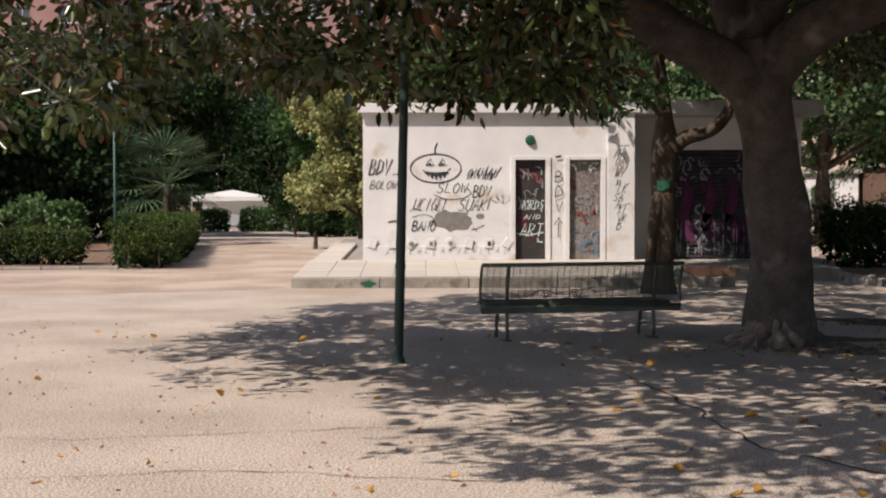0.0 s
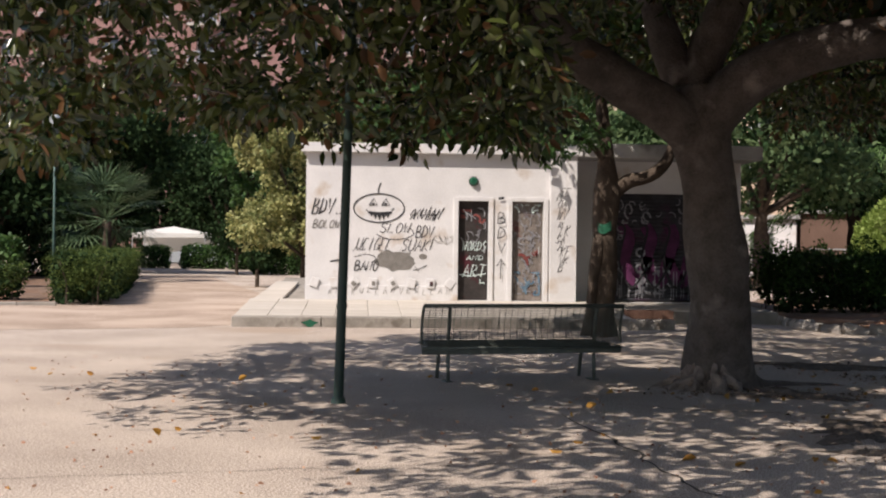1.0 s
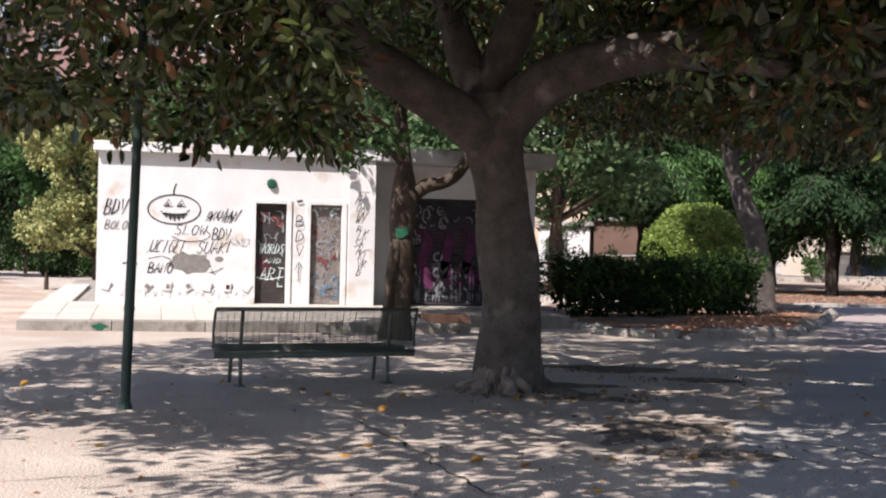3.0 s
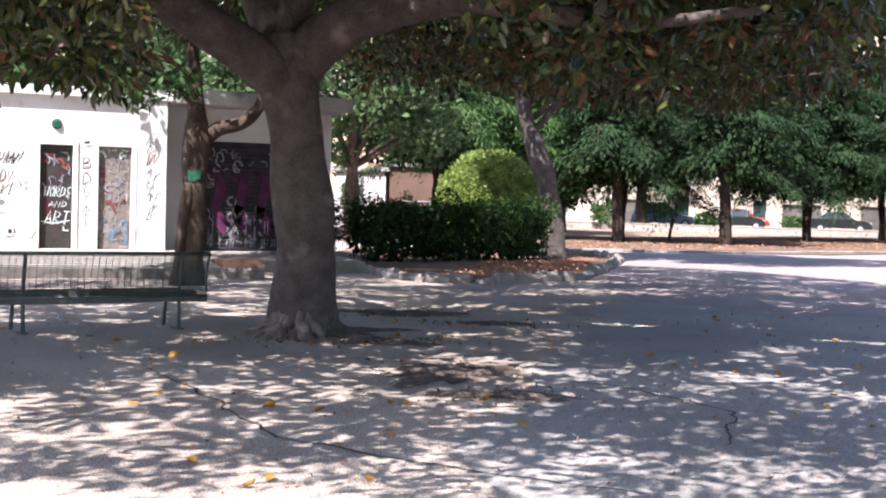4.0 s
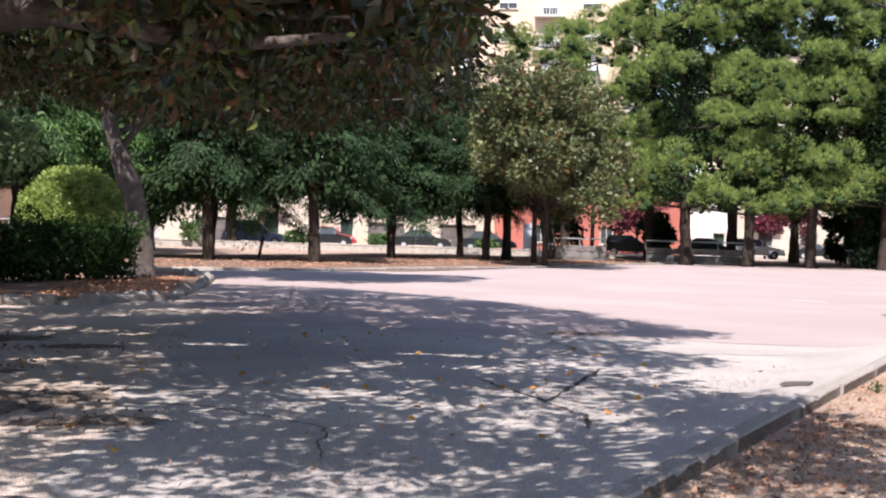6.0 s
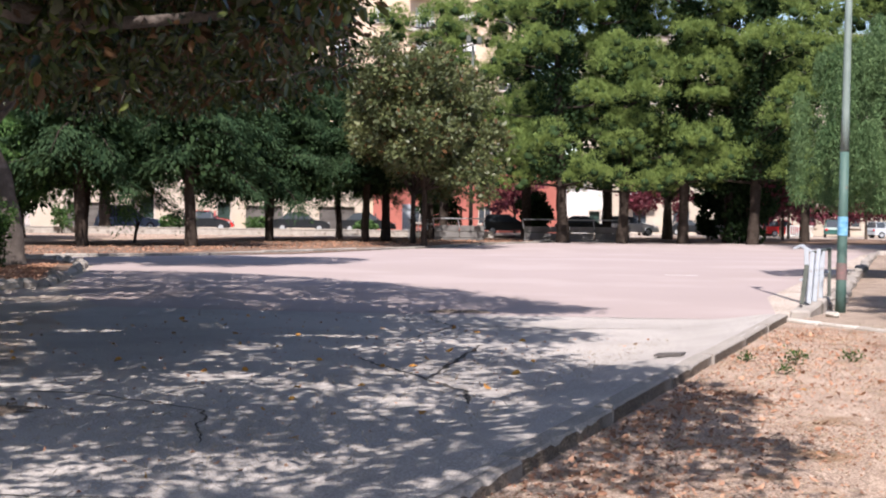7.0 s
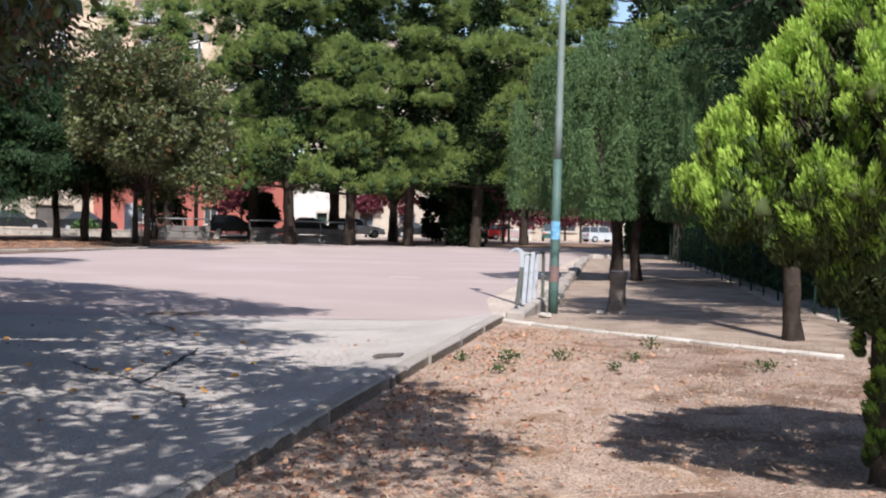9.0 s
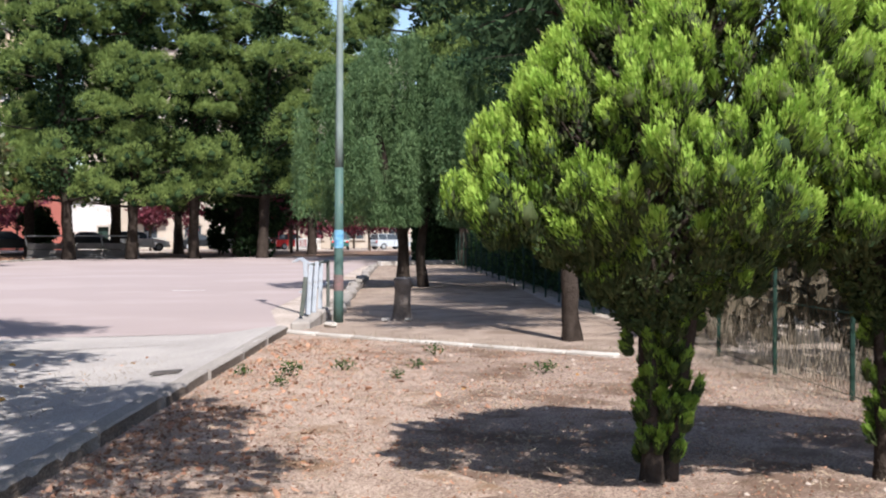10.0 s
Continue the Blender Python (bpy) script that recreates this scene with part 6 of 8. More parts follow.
for x, y, h, r, sd in ((66.8, 67.8, 3.0, 1.7, 77), (72.0, 63.6, 3.4, 1.3, 78)):
    blob_tree("round_shrub", (x, y, 0), "rounded dark clipped evergreen", h, r, L_dark, sd, 0.5, 0.1, size=0.2, clumps=110, per=45, category="shrub", lobes=5)


# ---- pines ----
def pine(at, h, seed, lean=0.0, r=4.6, base=3.2, tiers=6, group="group of pines"):
    rng = np.random.default_rng(seed)
    t = thing("pine_tree", at, "tall pine with rounded masses of bright needles over dark gaps", "pine tree", group)
    link("trunk", limb([(0, 0, -0.1, 0.42), (0.1 * lean, 0, 1.5, 0.31), (lean * 0.5, 0, h * 0.4, 0.3), (lean, 0, h * 0.8, 0.16), (lean, 0, h, 0.05)], 12, 5, 0.35, seed), M_bark_shaded, t, smooth=True)
    blobs, geos = [], []
    for k in range(tiers):
        z = base + (h - base) * k / (tiers - 1)
        reach = r * (1 - 0.35 * (k / (tiers - 1)) ** 1.5)
        m = 4 if k % 2 else 3
        for j in range(m):
            a = 2 * math.pi * (j + 0.5 * (k % 2)) / m + rng.uniform(-0.35, 0.35)
            q = reach * rng.uniform(0.65, 1.1)
            c = (lean * z / h + q * math.cos(a), q * math.sin(a), z + rng.uniform(-1.0, 1.0) * (k > 0))
            s = rng.uniform(1.5, 2.4)
            for q2 in range(15):
                d = ball(1, rng)[0] * np.array([0.95, 0.95, 0.62]) * s * (0.35 + 0.65 * rng.random())
                e = s * rng.uniform(0.2, 0.42)
                blobs.append((c[0] + d[0], c[1] + d[1], c[2] + d[2] * (1 if d[2] > 0 else 0.5), e, e, e * 0.95))
            geos.append(limb([(lean * z / h, 0, z - 0.5, 0.09), (c[0] * 0.55, c[1] * 0.55, c[2] - 0.35, 0.06), (c[0], c[1], c[2] - 0.1, 0.02)], 5, 3, 0.2, k * 10 + j))
    for geo in geos:
        link("bough", geo, M_bark_shaded, t, smooth=True)
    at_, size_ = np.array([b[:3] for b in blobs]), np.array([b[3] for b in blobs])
    # dark cores put the shade inside each needle mass into the colour
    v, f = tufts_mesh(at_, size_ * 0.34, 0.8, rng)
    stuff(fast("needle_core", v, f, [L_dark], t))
    per = 190
    d = ball(len(blobs) * per, rng)
    d[:, 2] = np.where(d[:, 2] < -0.35, -d[:, 2], d[:, 2])
    lump = np.array([b[3:6] for b in blobs])
    fur = 0.55 + 0.35 * rng.random((len(d), 1)) ** 0.7
    c, out = np.repeat(at_, per, 0) + d * fur * np.repeat(lump, per, 0), unit(d)
    axis = out + rng.normal(size=out.shape) * 0.35
    axis[:, 2] += 0.55
    v, f = leaves(c, axis, 0.24 * (0.6 + 0.7 * rng.random(len(c))), 0.17, rng, 0.2, 0.05, True, facing=out + np.array([0, 0, 0.4]))
    fast("needles", v, f, [L_pine], t)
    # dark needles round the trunk stand for the shade in the crown's gaps
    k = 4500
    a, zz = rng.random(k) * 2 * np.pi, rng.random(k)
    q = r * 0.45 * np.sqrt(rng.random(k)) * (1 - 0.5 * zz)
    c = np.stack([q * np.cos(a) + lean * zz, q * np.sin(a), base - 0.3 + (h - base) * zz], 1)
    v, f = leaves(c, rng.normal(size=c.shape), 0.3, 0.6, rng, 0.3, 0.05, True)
    fast("inner_needles", v, f, [L_dark], t, label="inner needles coloured dark for the shade in the gaps")


for k, (x, y, h, r) in enumerate(((59.9, 50.6, 15.5, 4.4), (62.6, 48.2, 16.5, 4.6), (66.0, 46.2, 15.0, 4.2), (69.5, 43.5, 16.0, 4.4), (66.5, 52.5, 18, 4.4), (73.0, 47.5, 18, 5.0), (64.5, 65.5, 15.5, 5.2), (66.0, 59.0, 16.5, 4.4))):
    pine((x, y, 0.0), h, 80 + k, lean=(-0.8, 0.6, 0.2, 0.9, 0.3, -0.4, 0.2, 0.1)[k], r=r, base=(3.9, 3.6, 4.2, 4.3, 5, 4.5, 4.2, 4.6)[k])
for k, (x, y) in enumerate(((80, 50), (84, 36), (90, 40), (78, 56), (93, 61))):
    blob_tree("dark_tree", (x, y, 0), "dark shaded tree behind the pines", 11, 4.6, L_dark, 90 + k, 2.6, 0.35, size=0.34, clumps=120, per=44)
# dark shrubs added to fill in for the black shade under the pines
for k, (x, y, r, h) in enumerate(((78.0, 52.5, 1.0, 3.6), (77.2, 49.5, 2.0, 5), (71.8, 45.4, 1.9, 5), (69.0, 60.5, 0.8, 3.5))):
    blob_tree("shade_fill_shrub", (x, y, 0), "dark evergreen shrub filling in for the deep shade under the pines", h, r, L_dark, 700 + k, 0.2, 0.08, size=0.22, clumps=110, per=44, low=-1.0, lobes=6, category="shrub", group="dark shrubs under the pines")
for k, (x, y) in enumerate(((84, 74), (92, 66), (99, 58.5), (110, 70), (104, 54), (106, 63.5), (96, 72), (78, 71), (101, 66), (92, 56.5), (97, 60.5), (88, 52.5), (111, 68), (113.5, 65), (116, 62), (118, 59.5))):
    blob_tree("plum_tree", (x, y, 0), "small street tree with crimson leaves", 5.2, 2.4, L_plum, 100 + k, 1.7 if k < 12 else 0.9, 0.12, size=0.26, clumps=90, per=40, group="crimson street trees")

pine((82.0, 47.2, 0.0), 19.0, 119, lean=0.2, r=5.6, base=5.0, tiers=7)

# ---- weeping tree by the path ----
def weeping(at, seed, h=7.2, r=3.2):
    rng = np.random.default_rng(seed)
    t = thing("pepper_tree", at, "weeping grey-green tree with curtains of fine hanging leaves", "tree")
    link("trunk", cat(limb([(0, 0, -0.1, 0.24), (-0.02, 0, 0.8, 0.155), (-0.06, 0.06, 1.7, 0.14), (-0.5, 0.3, 3.2, 0.12), (-1.0, 0.4, 4.8, 0.06)], 12, 5, 0.4, seed), limb([(0.0, 0.0, 1.5, 0.12), (0.4, -0.3, 2.6, 0.12), (1.1, -0.8, 4.4, 0.07)], 9, 5, 0.3, seed + 1), limb([(0.55, -0.35, -0.1, 0.16), (0.5, -0.3, 1.0, 0.13), (0.7, -0.5, 2.6, 0.11), (1.6, -1.0, 4.0, 0.05)], 9, 5, 0.3, seed + 2)), M_bark_shaded, t, smooth=True)
    domes = [(0, 0, h, 1.9), (-1.5, 0.9, h - 0.9, 1.5), (1.6, -0.9, h - 0.5, 1.7), (-0.6, -1.5, h - 2.1, 1.4), (0.9, 1.4, h - 1.4, 1.5), (-2.3, 0.2, h - 2.6, 1.1), (2.6, -0.4, h - 2.3, 1.2), (0.3, -2.2, h - 3.2, 1.1), (-1.4, -1.2, h - 3.4, 1.0), (1.6, -2.0, h - 3.0, 1.2)]
    cols = []
    for dx, dy, dh, dr in domes:
        k = int(5.5 * dr * dr)
        a, q = rng.random(k) * 2 * np.pi, np.sqrt(rng.random(k))
        one = np.stack([dx + q * dr * np.cos(a), dy + q * dr * np.sin(a), dh - 1.3 * dr * q**2 - 0.3 * rng.random(k), a, rng.uniform(0.8, 3.0, k)], 1)
        many = np.repeat(one, 18, 0)
        many[:, :2] += rng.normal(size=(len(many), 2)) * 0.14
        many[:, 2] -= 1.6 * np.hypot(many[:, 0] - np.repeat(one[:, 0], 18), many[:, 1] - np.repeat(one[:, 1], 18))
        cols.append(many)
    cols = np.concatenate(cols)
    n = len(cols)
    x, y, top, a, ln = cols.T
    ln = ln * rng.uniform(0.8, 1.15, n)
    m = 84
    s = rng.random((n, m))
    px = x[:, None] + rng.normal(size=(n, m)) * 0.05 + 0.1 * s * np.cos(a)[:, None]
    py = y[:, None] + rng.normal(size=(n, m)) * 0.05 + 0.1 * s * np.sin(a)[:, None]
    pz = np.maximum(top[:, None] - s * ln[:, None], 1.75 + 0.5 * rng.random((n, m)))
    c = np.stack([px, py, pz], 2).reshape(-1, 3)
    axis = rng.normal(size=c.shape) * 0.5
    axis[:, 2] -= 0.9
    v, f = leaves(c, axis, 0.12 * (0.7 + 0.6 * rng.random(len(c))), 0.19, rng, 0.2, plain=True)
    fast("crown", v, f, [L_schinus], t)


weeping((32.5, 15.65, 0), 111, h=7.6)
for k, (x, y, h, r) in enumerate(((63.5, 29.0, 16, 5.0), (60.0, 21.5, 14.5, 4.4), (68.0, 31.0, 18, 5.2))):
    pine((x, y, 0.0), h, 112 + k, 0.3, r, 3.0, 9, "conifers at the end of the path")
# added beyond the fence to cast shade on the hedge closing the path
blob_tree("dark_tree", (53.0, 16.5, 0), "dark shaded tree beyond the fence", 7.6, 4.0, L_dark, 95, 1.5, 0.35, size=0.3, clumps=200, per=44, low=-1.0)
blob_tree("dark_tree", (41.0, 9.0, 0), "dark shaded tree beyond the fence", 6.5, 3.2, L_dark, 96, 1.2, 0.3, size=0.26, clumps=190, per=44, low=-1.0)
# added up-sun of that hedge to keep it in shade
blob_tree("dark_tree", (56.6, 24.2, 0), "dark tree at the end of the path, added to shade the hedge", 8.2, 3.6, L_dark, 97, 3.2, 0.3, size=0.26, clumps=240, per=50, low=-1.0)
# this hedge, in the darkest leaf, stands in for a hollow in deep shade
hedge((59.9, 26.6, 0), (3.4, 3.0, 3.4), 115, "tall dark hedge in place of the shaded hollow at the path's end", leaf=L_dark, seed=114, density=90, leaf_size=0.16, gap=0.0)


# ---- cedars behind the cypresses, all but the first added for shade ----
def sparse_conifer(at, h=11.0, base=3.7, reach=4.2, r=0.135, seed=121, n=70, per=230):
    rng = np.random.default_rng(seed)
    t = thing("cedar_tree", at, "tall dark cedar with sparse level boughs shading the path", "conifer", "dark cedars by the path")
    link("trunk", limb([(0, 0, -0.1, r * 1.35), (0.0, 0, 0.5, r), (0.05, 0, 2.5, r * 0.85), (0.1, 0, h * 0.6, r * 0.6), (0.1, 0, h, 0.03)], 14, 7, 0.75, 5), M_bark_shaded, t, smooth=True)
    cs = []
    for k in range(n):
        z = base + (h - base) * k / n
        a = k * 2.4
        ln = reach * (1 - 0.65 * k / n) * rng.uniform(0.6, 1.1)
        p = [(0.1, 0, z), (0.1 + 0.5 * ln * math.cos(a), 0.5 * ln * math.sin(a), z + 0.05), (0.1 + ln * math.cos(a), ln * math.sin(a), z - 0.3)]
        link("bough", tube(p, [0.03, 0.018, 0.006], 5), M_bark_shaded, t, smooth=True)
        s = rng.random((per, 1)) ** 0.7
        cs.append(np.array(p[0]) + (np.array(p[2]) - np.array(p[0])) * s + rng.normal(size=(per, 3)) * np.array([0.24, 0.24, 0.1]))
    c = np.concatenate(cs)
    axis = rng.normal(size=c.shape)
    axis[:, 2] -= 0.4
    v, f = leaves(c, axis, 0.22, 0.28, rng, 0.2, plain=True)
    fast("needles", v, f, [L_deep], t)


sparse_conifer((17.3, 5.65, 0), r=0.118, base=4.4, reach=2.2, n=60)
# the remaining cedars are added, mostly out of view, to shade the path
sparse_conifer((21.3, 4.9, 0), r=0.14, h=12.0, base=6.3, reach=3.3, seed=122, n=70, per=300)
sparse_conifer((26.0, 6.4, 0), h=12.5, base=7.3, reach=4.8, r=0.17, seed=123, per=560, n=90)
sparse_conifer((34.5, 10.8, 0), h=13, base=6.2, reach=4.6, r=0.17, seed=124, per=460, n=80)
sparse_conifer((42.5, 14.6, 0), h=13, base=5.5, reach=4.6, r=0.17, seed=125, per=260, n=80)


# ---- golden cypresses ----
def cypress(at, seed, h=3.75, r=1.3, skirt=0.85, spacing=0.142, lean=(0.3, -0.7), flakes=480):
    """A cypress whose crown is packed with upright flame-shaped tufts of fine flakes."""
    rng = np.random.default_rng(seed)
    t = thing("golden_cypress", at, "bushy yellow-green cypress with upright flame-shaped sprays", "conifer", "two golden cypresses")
    stems = [limb([(0, 0, -0.1, 0.09), (0.0, 0, 0.25, 0.062), (-0.03, 0.02, 1.0, 0.055), (0.0, 0.0, 2.0, 0.05), (lean[0] * 0.8, lean[1] * 0.8, h * 0.8, 0.02)], 12, 5, 0.4, seed), limb([(0.06, -0.08, -0.05, 0.065), (0.09, -0.13, 0.5, 0.045), (0.16, -0.24, 1.2, 0.04), (0.4, -0.5, 2.2, 0.02)], 10, 5, 0.4, seed + 1)]
    for k in range(34):
        a, z = k * 2.4, 0.95 + 1.9 * k / 34
        q = r * rng.uniform(0.55, 0.85)
        stems.append(limb([(0, 0, z - 0.15, 0.022), (q * 0.35 * math.cos(a), q * 0.35 * math.sin(a), z + 0.2, 0.014), (q * 0.8 * math.cos(a), q * 0.8 * math.sin(a), z + 0.7, 0.005)], 6, 3, 0.2, k))
    for k, geo in enumerate(stems):
        link("trunk" if k == 0 else "stem" if k == 1 else "branch", geo, M_bark_shaded, t, smooth=True)

    # the crown's outline: a narrow funnel below, widest at a third, a blunt cone above
    zs = np.array([0.0, 0.09, 0.19, 0.26, 0.34, 0.45, 0.58, 0.72, 0.86, 1.0])
    rs = np.array([0.14, 0.42, 0.86, 1.0, 1.0, 0.93, 0.76, 0.57, 0.38, 0.10])

    def profile(u):
        return np.interp(u, zs, rs)

    def bulge(a, u):
        return np.array([noise.noise(Vector((2.1 * math.cos(p), 2.1 * math.sin(p), 3.4 * w + seed))) for p, w in zip(a, u)])

    # plumes over the outside, others deeper down between them
    n = int(2 * np.pi * r * 0.72 * (h - skirt) / spacing**2)
    u = rng.random(n * 3)
    a = rng.random(n * 3) * 2 * np.pi
    keep = rng.random(n * 3) < profile(u) * np.where(u < 0.16, 0.14, 1.0)
    u, a = u[keep][:n], a[keep][:n]
    deep = (rng.random(len(u)) < 0.26) | (u < 0.2)
    rad = r * profile(u) * (1 + 0.34 * bulge(a, u)) * np.where(deep, rng.uniform(0.5, 0.85, len(u)), rng.uniform(0.86, 1.0, len(u)))
    height = u.copy()
    ctr = np.stack([rad * np.cos(a) + lean[0] * u, rad * np.sin(a) + lean[1] * u, skirt + (h - skirt) * u], 1)
    tr = rng.uniform(0.072, 0.125, len(a)) * np.where(deep, 0.8, 1.0)
    # shoots that clothe the stem
    m = 95
    b, zc = rng.random(m) * 2 * np.pi, 0.10 + 0.95 * rng.random(m) ** 0.9
    q = rng.uniform(0.03, 0.19, m) * (0.75 + 0.45 * zc)
    ctr = np.concatenate([ctr, np.stack([q * np.cos(b) + 0.04, q * np.sin(b) - 0.05, zc], 1)])
    a, tr, deep = np.concatenate([a, b]), np.concatenate([tr, rng.uniform(0.03, 0.055, m)]), np.concatenate([deep, np.ones(m, bool)])
    height = np.concatenate([height, np.full(m, 0.3)])
    nt, k = len(ctr), flakes
    up = unit(np.stack([0.42 * np.cos(a), 0.42 * np.sin(a), np.ones(nt)], 1) + rng.normal(size=(nt, 3)) * 0.16)
    e1 = unit(np.cross(up, np.array([0.3, 0.9, 0.1])))
    e2 = np.cross(up, e1)
    # each plume is a bundle of a few rounded fingers
    fingers = 5
    fa = rng.random((nt, fingers)) * 2 * np.pi
    fr = np.sqrt(rng.random((nt, fingers))) * 0.62
    fz = rng.uniform(0.55, 1.0, (nt, fingers))
    pickf = rng.integers(0, fingers, (nt, k))
    row = np.arange(nt)[:, None]
    s = rng.random((nt, k)) ** 0.8
    th = rng.random((nt, k)) * 2 * np.pi
    ring = np.sin(np.pi * (0.1 + 0.88 * s) ** 0.85) ** 0.7 * (0.6 + 0.4 * np.sqrt(rng.random((nt, k)))) * 0.46
    spread = 0.35 + 0.65 * s
    lx = fr[row, pickf] * np.cos(fa[row, pickf]) * spread + ring * np.cos(th)
    ly = fr[row, pickf] * np.sin(fa[row, pickf]) * spread + ring * np.sin(th)
    dirs = e1[:, None] * np.cos(th)[..., None] + e2[:, None] * np.sin(th)[..., None]
    c = ctr[:, None] + up[:, None] * ((s * fz[row, pickf] - 0.4) * 2.9 * tr[:, None])[..., None] + (e1[:, None] * lx[..., None] + e2[:, None] * ly[..., None]) * tr[:, None, None]
    axis = up[:, None] + dirs * (0.42 * (1 - 0.5 * s))[..., None] + rng.normal(size=(nt, k, 3)) * 0.14
    # grade puts shade low and deep, light on top; tips are yellower anyway
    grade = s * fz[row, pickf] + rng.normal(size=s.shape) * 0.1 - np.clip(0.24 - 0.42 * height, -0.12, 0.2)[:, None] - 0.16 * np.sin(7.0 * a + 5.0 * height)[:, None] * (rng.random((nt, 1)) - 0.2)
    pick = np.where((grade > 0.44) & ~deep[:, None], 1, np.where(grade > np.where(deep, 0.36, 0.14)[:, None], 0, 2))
    v, f = leaves(c.reshape(-1, 3), axis.reshape(-1, 3), 0.040 * (0.6 + 0.8 * rng.random(nt * k)), 0.25, rng, 0.3, -0.06, True, (dirs + (0.25 * s)[..., None] * up[:, None]).reshape(-1, 3))
    fast("foliage", v, f, [L_thuja, L_tip, L_thuja_shade], t, pick.ravel())
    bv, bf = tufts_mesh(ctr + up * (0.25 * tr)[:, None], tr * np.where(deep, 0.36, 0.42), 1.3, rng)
    stuff(fast("plume_core", bv, bf, [L_thuja_shade], t))
    # twiggy heart that closes the view through, with the crown's shade in its colour
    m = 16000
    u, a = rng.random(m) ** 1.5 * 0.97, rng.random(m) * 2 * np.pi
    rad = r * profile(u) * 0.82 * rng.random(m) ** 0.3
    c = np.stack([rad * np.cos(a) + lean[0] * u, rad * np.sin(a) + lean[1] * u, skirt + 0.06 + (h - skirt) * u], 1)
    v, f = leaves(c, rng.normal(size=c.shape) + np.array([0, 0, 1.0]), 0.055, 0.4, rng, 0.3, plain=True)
    fast("inner_foliage", v, f, [L_thuja_shade], t, label="brownish inner twigs, coloured dark for shade")


cypress((7.72, 1.9, 0.03), 131, r=1.36)
cypress((8.32, 0.64, 0.03), 137, h=3.8, r=1.06, spacing=0.145, lean=(0.3, -0.4), flakes=380)


# ---- wire fence along the path ----
def fence():
    t = thing("wire_fence", (0, 0, 0), "green wire mesh fence on thin posts", "fence", kind="")
    a, b = Vector((10.1, 0.28, 0)), Vector((57.0, 24.9, 0))
    L = (b - a).length
    d = (b - a).normalized()
    n = int(L / 2.15)
    for k in range(n + 1):
        p = a + d * (k * 2.15)
        link("post", tube([tuple(p), tuple(p + Vector((0.02 * math.sin(k * 3), 0, 1.55)))], [0.024, 0.022], 6), M_fence, t)
    g = []
    for z in (0.08, 0.8, 1.5):
        g.append(tube([tuple(a + Vector((0, 0, z))), tuple(b + Vector((0, 0, z)))], [0.004, 0.004], 4))
    side = Vector((-d.y, d.x, 0)) * 0.0018
    step = 0.10
    vs, fs = [], []
    for k in range(int(L / step)):
        p = a + d * (k * step)
        for q in (1, -1):
            e = p + d * (0.7 * q)
            i = len(vs)
            vs += [tuple(p + Vector((0, 0, 0.06))), tuple(p + d * 0.009 + Vector((0, 0, 0.06))), tuple(e + d * 0.009 + Vector((0, 0, 1.5))), tuple(e + Vector((0, 0, 1.5)))]
            fs.append((i, i + 1, i + 2, i + 3))
    link("wire_mesh", cat((vs, fs), *g), M_fence, t)


fence()


hedge((38.0, 13.8, 0), (43.0, 1.0, 1.75), 27.7, "overgrown dark green hedge behind the wire fence", leaf=L_hedge, seed=116, density=70, leaf_size=0.12, gap=0.0, loose=0.5)


# ---- grass, weeds, litter ----
def blades(name, pts, h, w, mat, rng, label, category, lean=0.5):
    n = len(pts)
    axis = np.stack([rng.normal(size=n) * lean, rng.normal(size=n) * lean, np.ones(n)], 1)
    v, f = leaves(pts, axis, h * (0.5 + rng.random(n)), w, rng, 0.2, 0.0, True)
    return tagged(fast(name, v, f, [mat], None), label, category, kind="stuff")


rg = np.random.default_rng(141)
n = 1700
s = rg.random(n)
off = np.abs(rg.normal(size=n)) * 0.5
px, py = 11.5 + s * 9.0 + 0.5 * off, 0.75 + s * 4.8 - 0.9 * off + 0.15
blades("dry_grass", np.stack([px, py, np.full(n, 0.02)], 1), 0.5, 0.008, L_straw, rg, "tall dry straw grass along the fence", "grass", 0.28)
n = 2600
s = rg.random(n)
blades("dry_grass", np.stack([11.0 + s * 5 + rg.normal(size=n) * 0.4, 0.9 + s * 2.5 + rg.normal(size=n) * 0.5, np.full(n, 0.03)], 1), 0.16, 0.016, L_straw, rg, "short bleached grass at the fence foot", "grass", 0.9)
n = 26000
blades("dry_stubble", np.stack([rg.uniform(3.0, 16.2, n), rg.uniform(-1.5, 9.2, n), np.full(n, 0.036)], 1), 0.05, 0.07, L_straw, rg, "bleached straw stubble on the dry soil", "grass", 2.2)
n = 1200
s = rg.random(n)
blades("dry_grass", np.stack([15.2 + 1.2 * s + rg.normal(size=n) * 0.25, 3.9 + 5.0 * s + rg.normal(size=n) * 0.2, np.full(n, 0.03)], 1), 0.10, 0.03, L_straw, rg, "thin bleached grass along the edging", "grass", 0.8)


def pebbles(name, n, x0, x1, y0, y1, z, size, mat, label, seed):
    """Small uneven stones lying loose on the ground."""
    rng = np.random.default_rng(seed)
    c = np.stack([rng.uniform(x0, x1, n), rng.uniform(y0, y1, n), np.full(n, z)], 1)
    keep = c[:, 1] < 2.6 + 0.43 * c[:, 0]
    c = c[keep]
    v, f = tufts_mesh(c, size * (0.35 + rng.random(len(c)) ** 3), 0.6, rng)
    tagged(fast(name, v, f, [mat]), label, "stones", kind="stuff")


M_clod = material("dry clod", (0.20, 0.145, 0.11), (0.52, 0.43, 0.36), scale=3, fine=60, rough=1.0, bump=0.5, island=0.9, spec=0.05)
pebbles("soil_clods", 700, 4.0, 14.5, -0.5, 8.5, 0.038, 0.022, M_clod, "pale clods and pebbles on the dry soil", 158)


